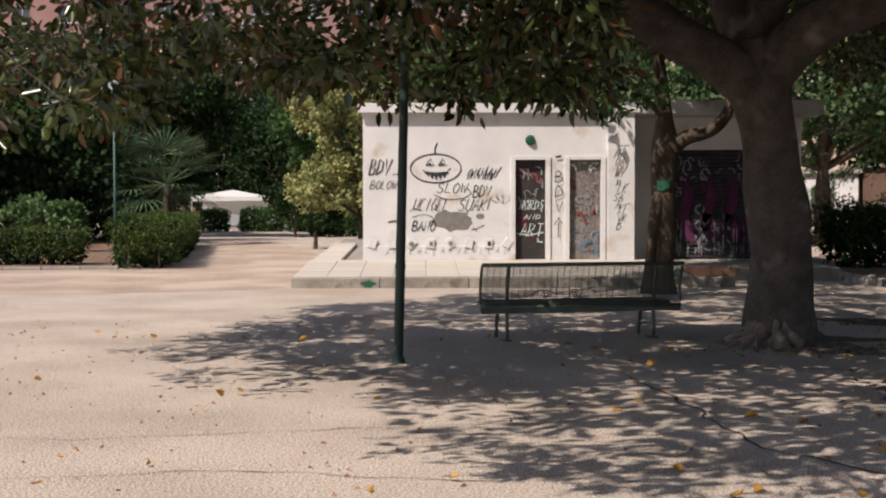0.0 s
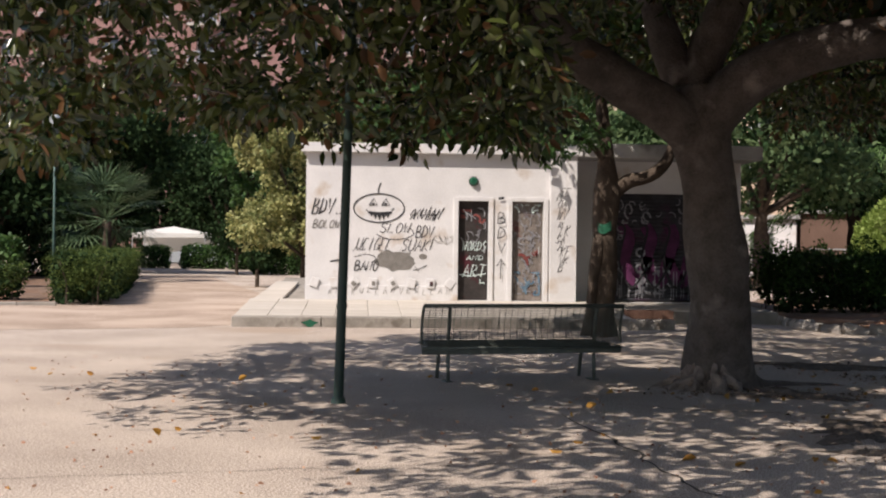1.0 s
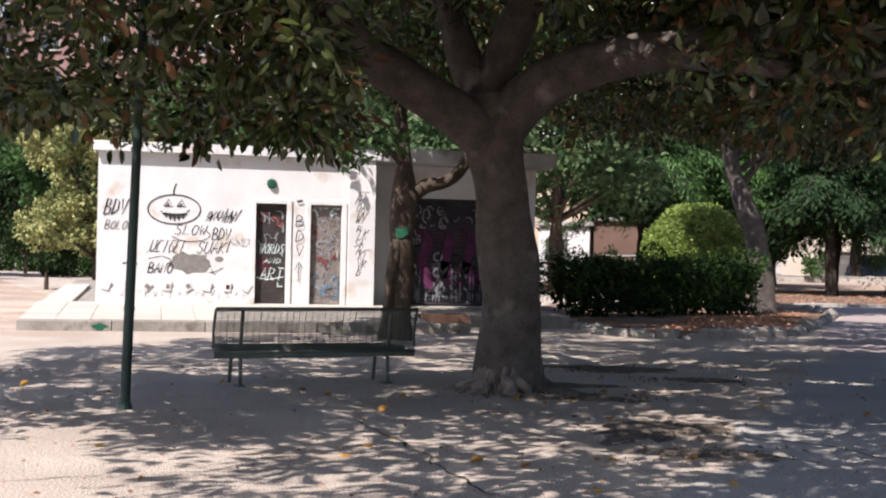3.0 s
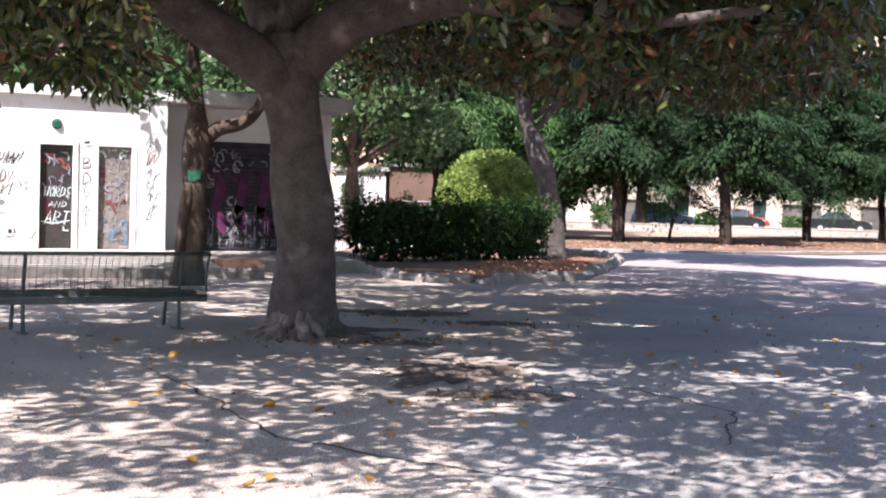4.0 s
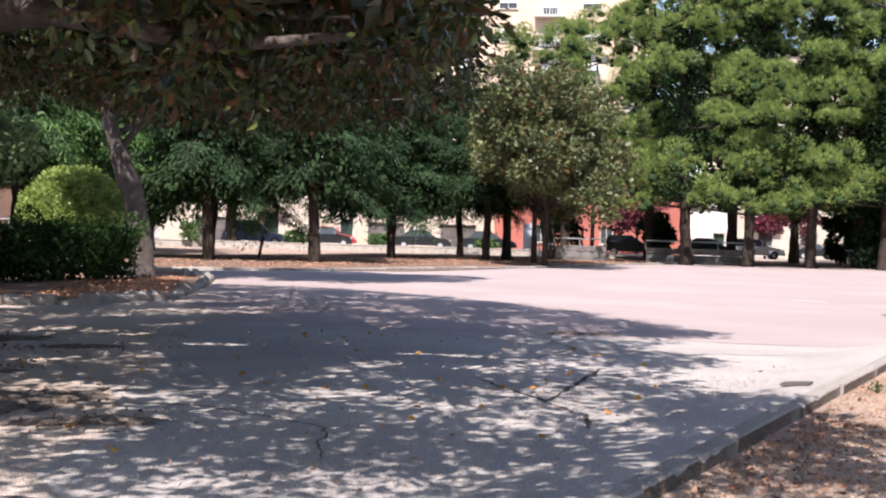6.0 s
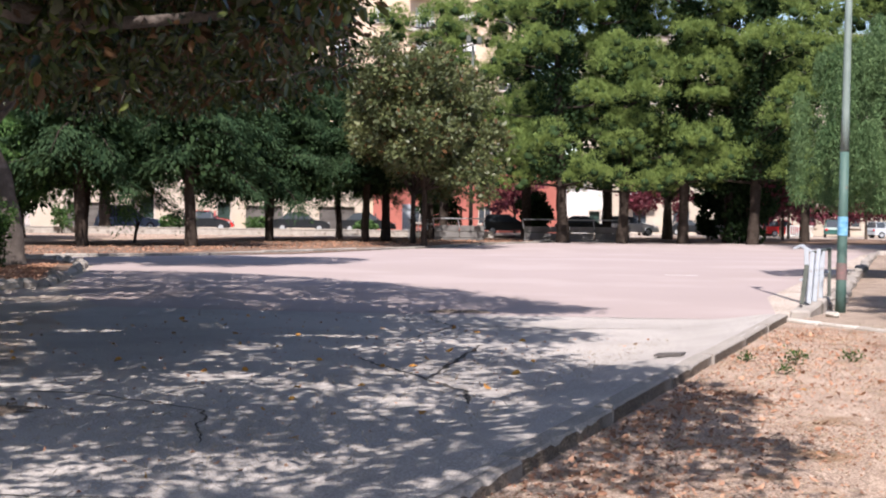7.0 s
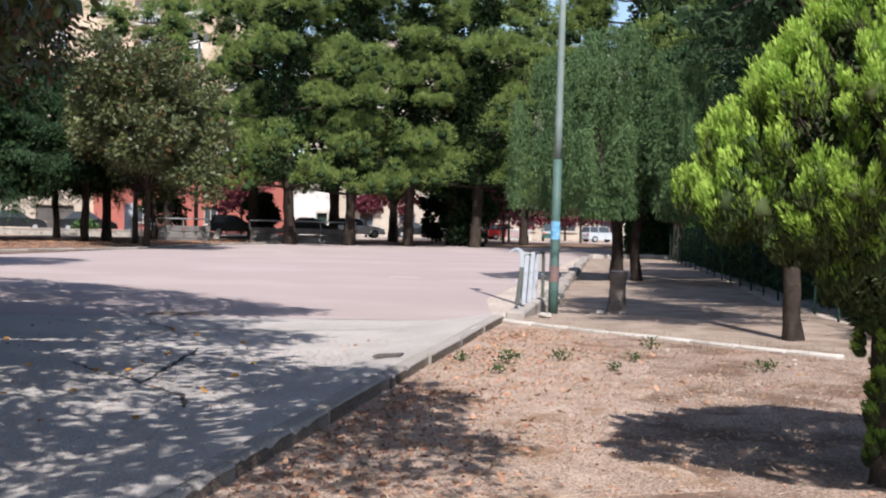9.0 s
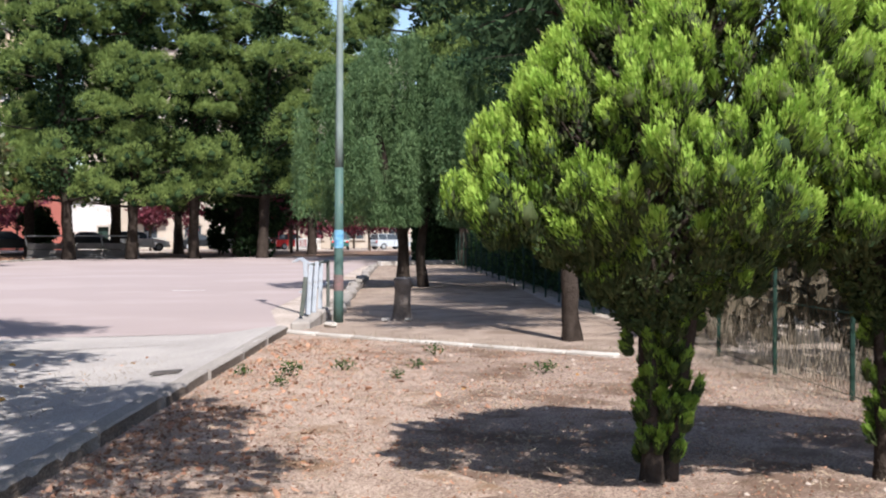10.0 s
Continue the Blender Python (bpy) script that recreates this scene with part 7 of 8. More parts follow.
def litter(name, n, where, z, size, mat, label, seed, flat=0.25, wide=0.55):
    rng = np.random.default_rng(seed)
    p = where(rng, n)
    k = len(p)
    c = np.concatenate([p, np.full((k, 1), z) + rng.random((k, 1)) * 0.012], 1)
    axis = rng.normal(size=(k, 3)) * np.array([1, 1, flat])
    v, f = leaves(c, axis, size * (0.6 + 0.8 * rng.random(k)), wide, rng, 0.5, 0.2, size < 0.06)
    tagged(fast(name, v, f, [mat]), label, "leaves", kind="stuff")


def inside_bed(rng, n):
    x, y = rng.uniform(0, 16, n), rng.uniform(-2, 10, n)
    edge = 2.50 + 0.443 * x
    gap = edge - y
    drift = np.array([noise.noise(Vector((p * 0.9, q * 0.9, 5.0))) + 0.6 * noise.noise(Vector((p * 2.6, q * 2.6, 9.0))) for p, q in zip(x, y)])
    keep = (gap > 0.1) & (rng.random(n) < (np.exp(-np.maximum(gap, 0) / 1.7) + 0.10) * np.clip(0.55 + 1.5 * drift, 0.1, 1.3)) & (x < 16.0) & (x * 0.0 + y > 1.0 + 0.0 * x)
    return np.stack([x, y], 1)[keep]


litter("leaf_litter", 64000, inside_bed, 0.036, 0.026, L_litter, "crumbled orange brown leaves gathered along the kerb", 151)
def open_bed(rng, n):
    x, y = rng.uniform(3, 15.5, n), rng.uniform(0.5, 9, n)
    patch = np.array([noise.noise(Vector((p * 0.8, q * 0.8, 15.0))) + 0.5 * noise.noise(Vector((p * 3, q * 3, 2.0))) for p, q in zip(x, y)])
    return np.stack([x, y], 1)[(2.5 + 0.43 * x - y > 0) & (y > 2.4 * (x - 12.8)) & (rng.random(n) < 0.45 + 1.2 * patch)]


litter("straw", 34000, open_bed, 0.036, 0.05, L_stalk, "fine dry straw and grass stalks on the soil", 158, 0.2, 0.12)
litter("leaf_crumbs", 26000, open_bed, 0.036, 0.02, L_litter, "crumbled leaf bits over the soil", 159, 0.3)
litter("leaf_litter", 1300, lambda r, n: (lambda x, q: np.stack([x, 2.42 + 0.443 * x - q], 1))(r.uniform(2, 9.5, n), 0.1 + np.abs(r.normal(size=n)) * 0.55), 0.04, 0.042, L_curled, "curled dry leaves heaped against the kerb", 156, 0.35)
litter("leaf_litter", 420, lambda r, n: (lambda x, q: np.stack([x, 2.42 + 0.443 * x - q], 1))(r.uniform(3, 15.0, n), 0.1 + np.abs(r.normal(size=n)) * 1.2), 0.04, 0.06, L_litter, "curled dry leaves scattered over the bed", 157, 0.4)
litter("leaf_litter", 3000, lambda r, n: (lambda s, q: np.stack([21 + 42 * s, 40.2 + 13.5 * s + q], 1))(r.random(n), r.random(n) * 9), 0.035, 0.10, L_litter, "brown dry leaves under the far trees", 152)
litter("leaf_litter", 5200, lambda r, n: (lambda s, q: np.stack([9.0 + 3.4 * s + 5 * q, 23.2 + 1.0 * s + 8.4 * q - 0.0 * s], 1))(r.random(n), r.random(n)), 0.075, 0.055, L_litter, "brown dry leaves in the hedge bed", 153)
for k, (x0, y0, rx, ry) in enumerate(((4.3, 10.6, 0.8, 0.7), (4.2, 9.25, 0.6, 0.4), (5.9, 16.2, 1.1, 0.6), (4.5, 13.1, 0.9, 0.5), (6.4, 14.8, 0.8, 0.4), (3.9, 13.2, 1.0, 0.5))):
    litter("root_debris", 90, lambda r, n: np.stack([x0 + r.normal(size=n) * rx * 0.55, y0 + r.normal(size=n) * ry * 0.5], 1), 0.014, 0.05, L_debris, "dark bark bits and dry leaves round the roots", 170 + k, 0.3)
litter("fallen_leaves", 170, lambda r, n: np.stack([r.uniform(-5, 13, n), r.uniform(4.0, 16, n)], 1), 0.008, 0.08, L_fallen, "single yellow leaves scattered on the asphalt", 154)
litter("fallen_leaves", 1500, lambda r, n: np.stack([r.uniform(-5, 13, n), r.uniform(4.0, 17, n)], 1), 0.006, 0.035, L_litter, "small brown leaf bits scattered on the asphalt", 155)


def weed(x, y, s, seed):
    rng = np.random.default_rng(seed)
    t = thing("weed", (x, y, 0.035), "small dusty green weed rooted in the dry soil", "plant", "weeds in the bed")
    n = 70
    c = rng.normal(size=(n, 3)) * np.array([0.05, 0.05, 0.03]) * s + np.array([0, 0, 0.05 * s])
    v, f = leaves(c, rng.normal(size=(n, 3)) * [1, 1, 0.5] + [0, 0, 0.5], 0.035 * s, 0.4, rng, 0.3)
    fast("foliage", v, f, [L_hedge, L_mid], t)
    for k in range(0, n, 12):
        link("stem", tube([(0, 0, 0), tuple(c[k])], [0.004, 0.002], 4), M_bark2, t)


for k, (x, y, s) in enumerate(((11.75, 6.8, 1.4), (12.5, 6.6, 1.2), (12.9, 5.9, 1.0), (13.05, 4.5, 1.3), (14.4, 6.4, 1.2), (10.9, 6.4, 1.0), (12.0, 5.7, 0.9), (11.6, 7.3, 1.0))):
    weed(x, y, s, 160 + k)

for k in range(13):
    s = k / 12
    x, y = 15.5 + 42 * s, 1.2 + 21.0 * s
    hh = (1.7, 4.4, 3.6, 5.0)[k % 4] if k > 1 else 2.0
    blob_tree("shrub", (x, y, 0), "dusty dark shrub behind the wire fence" if k > 1 else "dry grey-brown brush behind the wire fence", hh, 1.5 + 0.5 * (k % 2), (L_dark, L_hedge, L_dark)[k % 3] if k > 1 else L_brush, 500 + k, 0.3, 0.06, size=0.16 + 0.06 * s, clumps=80, per=44, category="shrub", low=-1.0, lobes=6, group="shrubs behind the fence")

for k, (x, y, h) in enumerate(((13.6, 0.0, 1.3), (15.6, -0.9, 1.9), (18.6, 0.6, 2.6), (17.5, -2.5, 2.4), (21.5, -1.0, 3.4), (22.5, 2.6, 3.6))):
    blob_tree("shrub", (x, y, 0), "dusty dark shrub behind the wire fence" if k > 3 else "dry grey-brown brush behind the wire fence", h, 1.0 + 0.3 * h, L_hedge if k > 3 else L_brush, 540 + k, 0.25, 0.05, size=0.06 + 0.012 * k, clumps=150, per=80, category="shrub", low=-1.0, lobes=6, group="shrubs behind the fence")

# ---- cracks, drain, patch ----
def crack(pts, w, seed, z=0.006):
    rng = random.Random(seed)
    line = []
    for a, b in zip(pts, pts[1:]):
        for k in range(14):
            t = k / 14
            px, py = a[0] + (b[0] - a[0]) * t, a[1] + (b[1] - a[1]) * t
            line.append((px + 0.07 * noise.noise(Vector((px * 2.6, py * 2.6, seed))) + rng.uniform(-0.018, 0.018), py + 0.07 * noise.noise(Vector((px * 2.6, py * 2.6, seed + 9))) + rng.uniform(-0.018, 0.018)))
    vs, fs = [], []
    for k, (x, y) in enumerate(line):
        a, b = line[max(0, k - 1)], line[min(len(line) - 1, k + 1)]
        d = math.dist(a, b) or 1
        ox, oy = -(b[1] - a[1]) / d, (b[0] - a[0]) / d
        q = w * (0.35 + 0.5 * rng.random() + 0.7 * max(0, noise.noise(Vector((x * 1.7, y * 1.7, 4))))) * (1 - 0.7 * abs(2 * k / len(line) - 1) ** 3)
        vs += [(x + ox * q, y + oy * q, z), (x - ox * q, y - oy * q, z)]
        if k:
            fs.append((2 * k - 2, 2 * k - 1, 2 * k + 1, 2 * k))
    return vs, fs


M_white_line = material("worn white line paint", (0.42, 0.38, 0.37), (0.66, 0.63, 0.61), scale=9, fine=50, rough=0.8, bump=0.1)
M_crack = material("dirt filled crack", (0.03, 0.026, 0.022), (0.08, 0.07, 0.06), scale=6, fine=60, rough=1.0, bump=0.5)
CR = [[(1.75, 11.6), (1.97, 10.0), (2.1, 7.9), (3.0, 6.5), (3.75, 5.75)], [(8.9, 10.31), (8.5, 9.2), (8.17, 8.47), (7.93, 7.65), (7.35, 7.1)], [(8.17, 8.47), (9.4, 9.3), (10.96, 10.39)], [(2.5, 12.4), (3.0, 11.9), (4.6, 11.6), (6.4, 12.2)], [(-4.5, 8.6), (-2.2, 8.3), (0.2, 8.8), (1.9, 9.0)], [(-3.6, 6.9), (-1.2, 7.3), (0.4, 7.0), (2.2, 7.4)], [(4.8, 7.0), (5.6, 8.2), (5.4, 9.6), (4.4, 10.6)], [(9.6, 10.8), (12.4, 12.3), (13.4, 14.0)], [(15.1, 12.3), (15.6, 11.75), (16.05, 11.2)], [(12.2, 12.6), (13.4, 11.2), (14.9, 10.2)]]
tagged(link("asphalt_cracks", cat(*[crack(c, 0.036 if k in (1, 2) else 0.018 if k != 4 and k != 5 else 0.007, k) for k, c in enumerate(CR)]), M_crack), "dark branching cracks in the asphalt", "cracks", kind="structure")
tagged(link("court_line", box(28.7, 20.1, 0.009, 0.85, 0.11, 0.004, 0, math.radians(-50)), M_white_line), "worn stub of a white painted court line", "marking", kind="structure")
rngp = random.Random(5)
M_patch = material("dark rooty earth in broken asphalt", (0.05, 0.04, 0.033), (0.20, 0.16, 0.13), scale=5, fine=35, fine_amt=2.5, rough=1.0, bump=1.0)
for x, y, rx, ry, turn in ((4.3, 10.6, 0.75, 0.42, 0.75), (4.2, 9.25, 0.55, 0.2, -0.35), (5.9, 16.35, 0.9, 0.4, -0.5), (4.4, 13.0, 0.6, 0.22, -0.1), (6.6, 14.8, 0.45, 0.16, -0.4), (14.3, 14.1, 0.5, 0.16, -0.75)):
    vs, fs, n = [(x, y, 0.03)], [], 34
    for q, z in ((0.35, 0.034), (0.7, 0.022), (1.0, 0.0045)):
        for k in range(n):
            a = 2 * math.pi * k / n
            u, v = rx * math.cos(a), ry * math.sin(a)
            g = q * (1 + (0.26 * math.sin(3 * a + x) + 0.2 * math.sin(7 * a + y) + rngp.uniform(-0.3, 0.3)) * q)
            vs.append((x + g * (u * math.cos(turn) - v * math.sin(turn)), y + g * (u * math.sin(turn) + v * math.cos(turn)), z + (rngp.uniform(-0.012, 0.016) if q < 1 else 0)))
    for k in range(n):
        j = (k + 1) % n
        fs.append((0, 1 + k, 1 + j))
        for r0 in (1, 1 + n):
            fs.append((r0 + k, r0 + n + k, r0 + n + j, r0 + j))
    tagged(link("broken_patch", (vs, fs), M_patch), "dark broken patch in the asphalt where roots lift it", "patch", kind="structure")
M_iron = material("rusty cast iron", (0.05, 0.045, 0.042), (0.15, 0.13, 0.12), scale=6, fine=50, rough=0.8, bump=0.4)
dr = thing("drain_grate", (10.85, 7.78, 0.0), "square iron drain cover set in the asphalt", "drain")
dr.matrix_world = pose(10.75, 7.62, 0.131, -5.0, 0, 23.3) @ Matrix.Diagonal((0.4, 0.5, 1, 1))
link("frame", cat(box(0, 0.25, 0.006, 0.56, 0.05, 0.02), box(0, -0.25, 0.006, 0.56, 0.05, 0.02), box(0.255, 0, 0.006, 0.05, 0.45, 0.02), box(-0.255, 0, 0.006, 0.05, 0.45, 0.02)), M_iron, dr)
for k in range(7):
    link("bar", box(0, -0.19 + 0.063 * k, 0.006, 0.46, 0.045, 0.016), M_iron, dr)


# ---- cars ----
def car(at, rz, paint, label, hatch=False, L=4.2, H=1.45):
    t = thing("car", at, label, "car", "parked cars", rz=rz)
    W = 1.7
    f = L / 4.2
    if hatch:
        low = [(-2.0, 0.3), (-2.05, 0.75), (-1.95, 0.95), (0.95, 0.95), (1.75, 0.82), (2.02, 0.62), (2.05, 0.3)]
        top = [(-1.95, 0.95), (-1.75, H * 0.97), (-0.9, H), (0.1, H * 0.98), (0.95, 0.95)]
    else:
        low = [(-2.05, 0.32), (-2.1, 0.75), (-1.98, 0.92), (-1.3, 0.96), (0.8, 0.96), (1.7, 0.84), (2.03, 0.65), (2.08, 0.3)]
        top = [(-1.55, 0.95), (-0.95, H * 0.96), (-0.3, H), (0.3, H * 0.96), (1.0, 0.95)]

    def ext(line, w0, w1, zmax):
        vs, fs = [], []
        for x, z in line:
            k = (z - 0.3) / (zmax - 0.3)
            w = (w0 + (w1 - w0) * max(0, k)) / 2
            vs += [(x * f, -w, z), (x * f, w, z)]
        n = len(line)
        for i in range(n):
            j = (i + 1) % n
            fs.append((2 * i, 2 * i + 1, 2 * j + 1, 2 * j))
        fs += [tuple(range(0, 2 * n, 2)), tuple(range(2 * n - 1, 0, -2))]
        return vs, fs

    link("body", ext(low, W, W * 0.97, 1.0), paint, t)
    cabin = link("cabin", ext(top, W * 0.95, W * 0.72, H), M_glass, t, "dark glass cabin")
    link("roof_panel", box((top[1][0] + top[3][0]) / 2 * f, 0, H - 0.01, (top[3][0] - top[1][0]) * f, W * 0.74, 0.05, 0.02), paint, t)
    for x in (top[1][0] * 0.5 + top[3][0] * 0.5, top[0][0] * 0.55 + top[1][0] * 0.45, top[3][0] * 0.5 + top[4][0] * 0.5):
        for s in (-1, 1):
            link("pillar", tube([(x * f, s * W * 0.478, 0.93), (x * f * 0.98, s * W * 0.375, H - 0.02)], [0.035, 0.03], 5), paint, cabin)
    for x in (-1.28, 1.32):
        for s in (-1, 1):
            wh = link("wheel", tube([(x * f, s * 0.66, 0.31), (x * f, s * 0.86, 0.31)], [0.31, 0.31], 16), M_black, t)
            link("rim", tube([(x * f, s * 0.8, 0.31), (x * f, s * 0.872, 0.31)], [0.2, 0.18], 12), M_zinc, wh)
    for s in (-1, 1):
        link("headlight", box(2.0 * f, s * 0.6, 0.68, 0.12, 0.35, 0.13, 0.03), M_zinc, t)
        link("taillight", box(-2.04 * f, s * 0.66, 0.75, 0.08, 0.25, 0.18, 0.03), M_red, t)
        link("mirror", box(0.75 * f, s * 0.92, 1.0, 0.1, 0.16, 0.12, 0.03), paint, t)
    link("bumper", box(2.06 * f, 0, 0.42, 0.12, W * 0.96, 0.2, 0.04), paint, t)
    link("bumper", box(-2.08 * f, 0, 0.42, 0.12, W * 0.96, 0.2, 0.04), paint, t)
    for x in (-0.85, 0.05, 0.85):
        for s in (-1, 1):
            link("door_seam", box(x * f, s * W * 0.497, 0.65, 0.012, 0.02, 0.55), M_black, t)


def paint_mat(name, c):
    return material(name, c, tuple(min(1, v * 1.25 + 0.005) for v in c), scale=1, fine=10, rough=0.3, bump=0, spec=0.25)


M_red = paint_mat("red car paint", (0.45, 0.02, 0.02))
P_blue, P_blk, P_wht, P_slv, P_grn = paint_mat("grey blue car paint", (0.10, 0.13, 0.19)), paint_mat("black car paint", (0.012, 0.014, 0.016)), paint_mat("white car paint", (0.7, 0.7, 0.7)), paint_mat("silver car paint", (0.35, 0.38, 0.40)), paint_mat("dark green car paint", (0.03, 0.09, 0.08))
ALONG = -38
car((50.5, 84.0, 0.2), ALONG, P_blue, "grey blue people carrier parked at the kerb", True, 4.9, 1.82)
car((54.9, 80.7, 0.2), ALONG, P_blk, "black small car parked at the kerb", True, 3.5, 1.42)
car((56.3, 82.4, 0.2), ALONG, M_red, "red and silver hatchback parked at the kerb", True, 3.7, 1.5)
car((60.7, 76.9, 0.2), ALONG, P_blk, "black saloon parked at the kerb", False, 4.4, 1.45)
car((64.6, 73.8, 0.2), ALONG - 2, P_blk, "dark saloon parked under the trees", False, 4.3, 1.48)
car((72.3, 66.4, 0.2), ALONG - 8, P_blk, "black hatchback parked behind the railing", True, 4.0, 1.5)
car((76.3, 62.4, 0.2), ALONG - 8, P_blk, "dark saloon parked under the pines", False, 4.3, 1.45)
car((80.0, 61.0, 0.2), ALONG - 8, P_wht, "white estate car parked under the pines", True, 4.4, 1.5)
car((86.0, 56.0, 0.2), -45, P_wht, "white car glimpsed between the trunks", False, 4.2, 1.45)
car((108, 70.0, 0.0), -50, P_wht, "white saloon parked on the far street", False, 4.3, 1.4)
car((110.5, 60.6, 0.0), 30, P_grn, "dark green off-road car facing the park", True, 4.0, 1.65)
car((113.0, 56.5, 0.0), -30, P_slv, "silver hatchback on the far street", True, 3.9, 1.5)
car((108.6, 64.6, 0.0), -40, M_red, "red car parked behind the barrier", True, 4.0, 1.5)
car((105.0, 73.0, 0.0), -40, P_blk, "dark car on the far street", False, 4.3, 1.45)
car((-9.2, 77.5, 0.0), 10, P_slv, "silver car glinting behind the hedges", False, 4.2, 1.3)

# ---- crowd barrier ----
br = thing("crowd_barrier", (104.6, 60.7, 0), "white steel crowd barrier", "barrier", rz=-67)
link("frame", cat(tube([(-1.15, 0, 0.15), (-1.15, 0, 1.05), (1.15, 0, 1.05), (1.15, 0, 0.15), (-1.15, 0, 0.15)], [0.05] * 5, 6)), M_canvas, br)
for k in range(12):
    link("bar", tube([(-1.0 + 0.18 * k, 0, 0.15), (-1.0 + 0.18 * k, 0, 1.05)], [0.05, 0.05], 5), M_canvas, br)
for s in (-0.8, 0.8):
    link("foot", tube([(s, -0.3, 0.02), (s, 0, 0.16), (s, 0.3, 0.02)], [0.02] * 3, 5), M_canvas, br)

# ---- stone planters with rails at the far edge ----
M_dark_conc = material("dark grey concrete", (0.10, 0.095, 0.09), (0.22, 0.21, 0.20), scale=2, fine=30, rough=0.95, bump=0.4, objrand=0.5)


def rail_planter(a, b, label):
    L = math.dist(a, b)
    t = thing("railed_bench_wall", ((a[0] + b[0]) / 2, (a[1] + b[1]) / 2, 0), label, "railing", "railed walls at the edge of the square", rz=math.degrees(math.atan2(b[1] - a[1], b[0] - a[0])))
    n = max(1, round(L / 2.1))
    for k in range(n):
        x = -L / 2 + L * (k + 0.5) / n
        for j in range(2):
            link("block", box(x, 0, 0.36 + 0.4 * j, L / n - 0.05, 0.3, 0.37, 0.02), M_dark_conc, t)
    link("base", box(0, 0, 0.08, L, 0.4, 0.16, 0.02), M_dark_conc, t)
    link("rail", cat(tube([(-L / 2, -0.1, 1.38), (L / 2, -0.1, 1.38)], [0.04, 0.04], 6)), M_zinc, t)
    for k in range(n + 1):
        x = -L / 2 + L * k / n
        link("post", tube([(x, 0, 0.8), (x - 0.1, -0.1, 1.38)], [0.035, 0.035], 6), M_zinc, t)


rail_planter((57.0, 58.7), (59.3, 56.5), "dark concrete block wall with a steel rail")
rail_planter((61.1, 54.8), (65.2, 49.6), "dark concrete block wall with a steel rail")
fr = thing("steel_railing", (56.3, 59.4, 0), "low grey steel railing", "railing", rz=-44)
for k in range(3):
    link("post", tube([(-0.6 + 0.6 * k, 0, 0), (-0.6 + 0.6 * k, 0, 1.3)], [0.035, 0.035], 6), M_zinc, fr)
link("rail", cat(*[tube([(-0.7, 0, z), (0.9, 0, z)], [0.03, 0.03], 6) for z in (0.7, 1.0, 1.28)]), M_zinc, fr)
cab = thing("utility_cabinet", (68.2, 73.1, 0.2), "pale grey utility cabinet on the pavement", "cabinet", rz=-40)
link("body", box(0, 0, 1.1, 0.95, 0.5, 2.2, 0.02), M_rail, cab)
link("door", box(0, -0.265, 1.1, 0.85, 0.02, 2.0, 0.006), M_rail, cab)


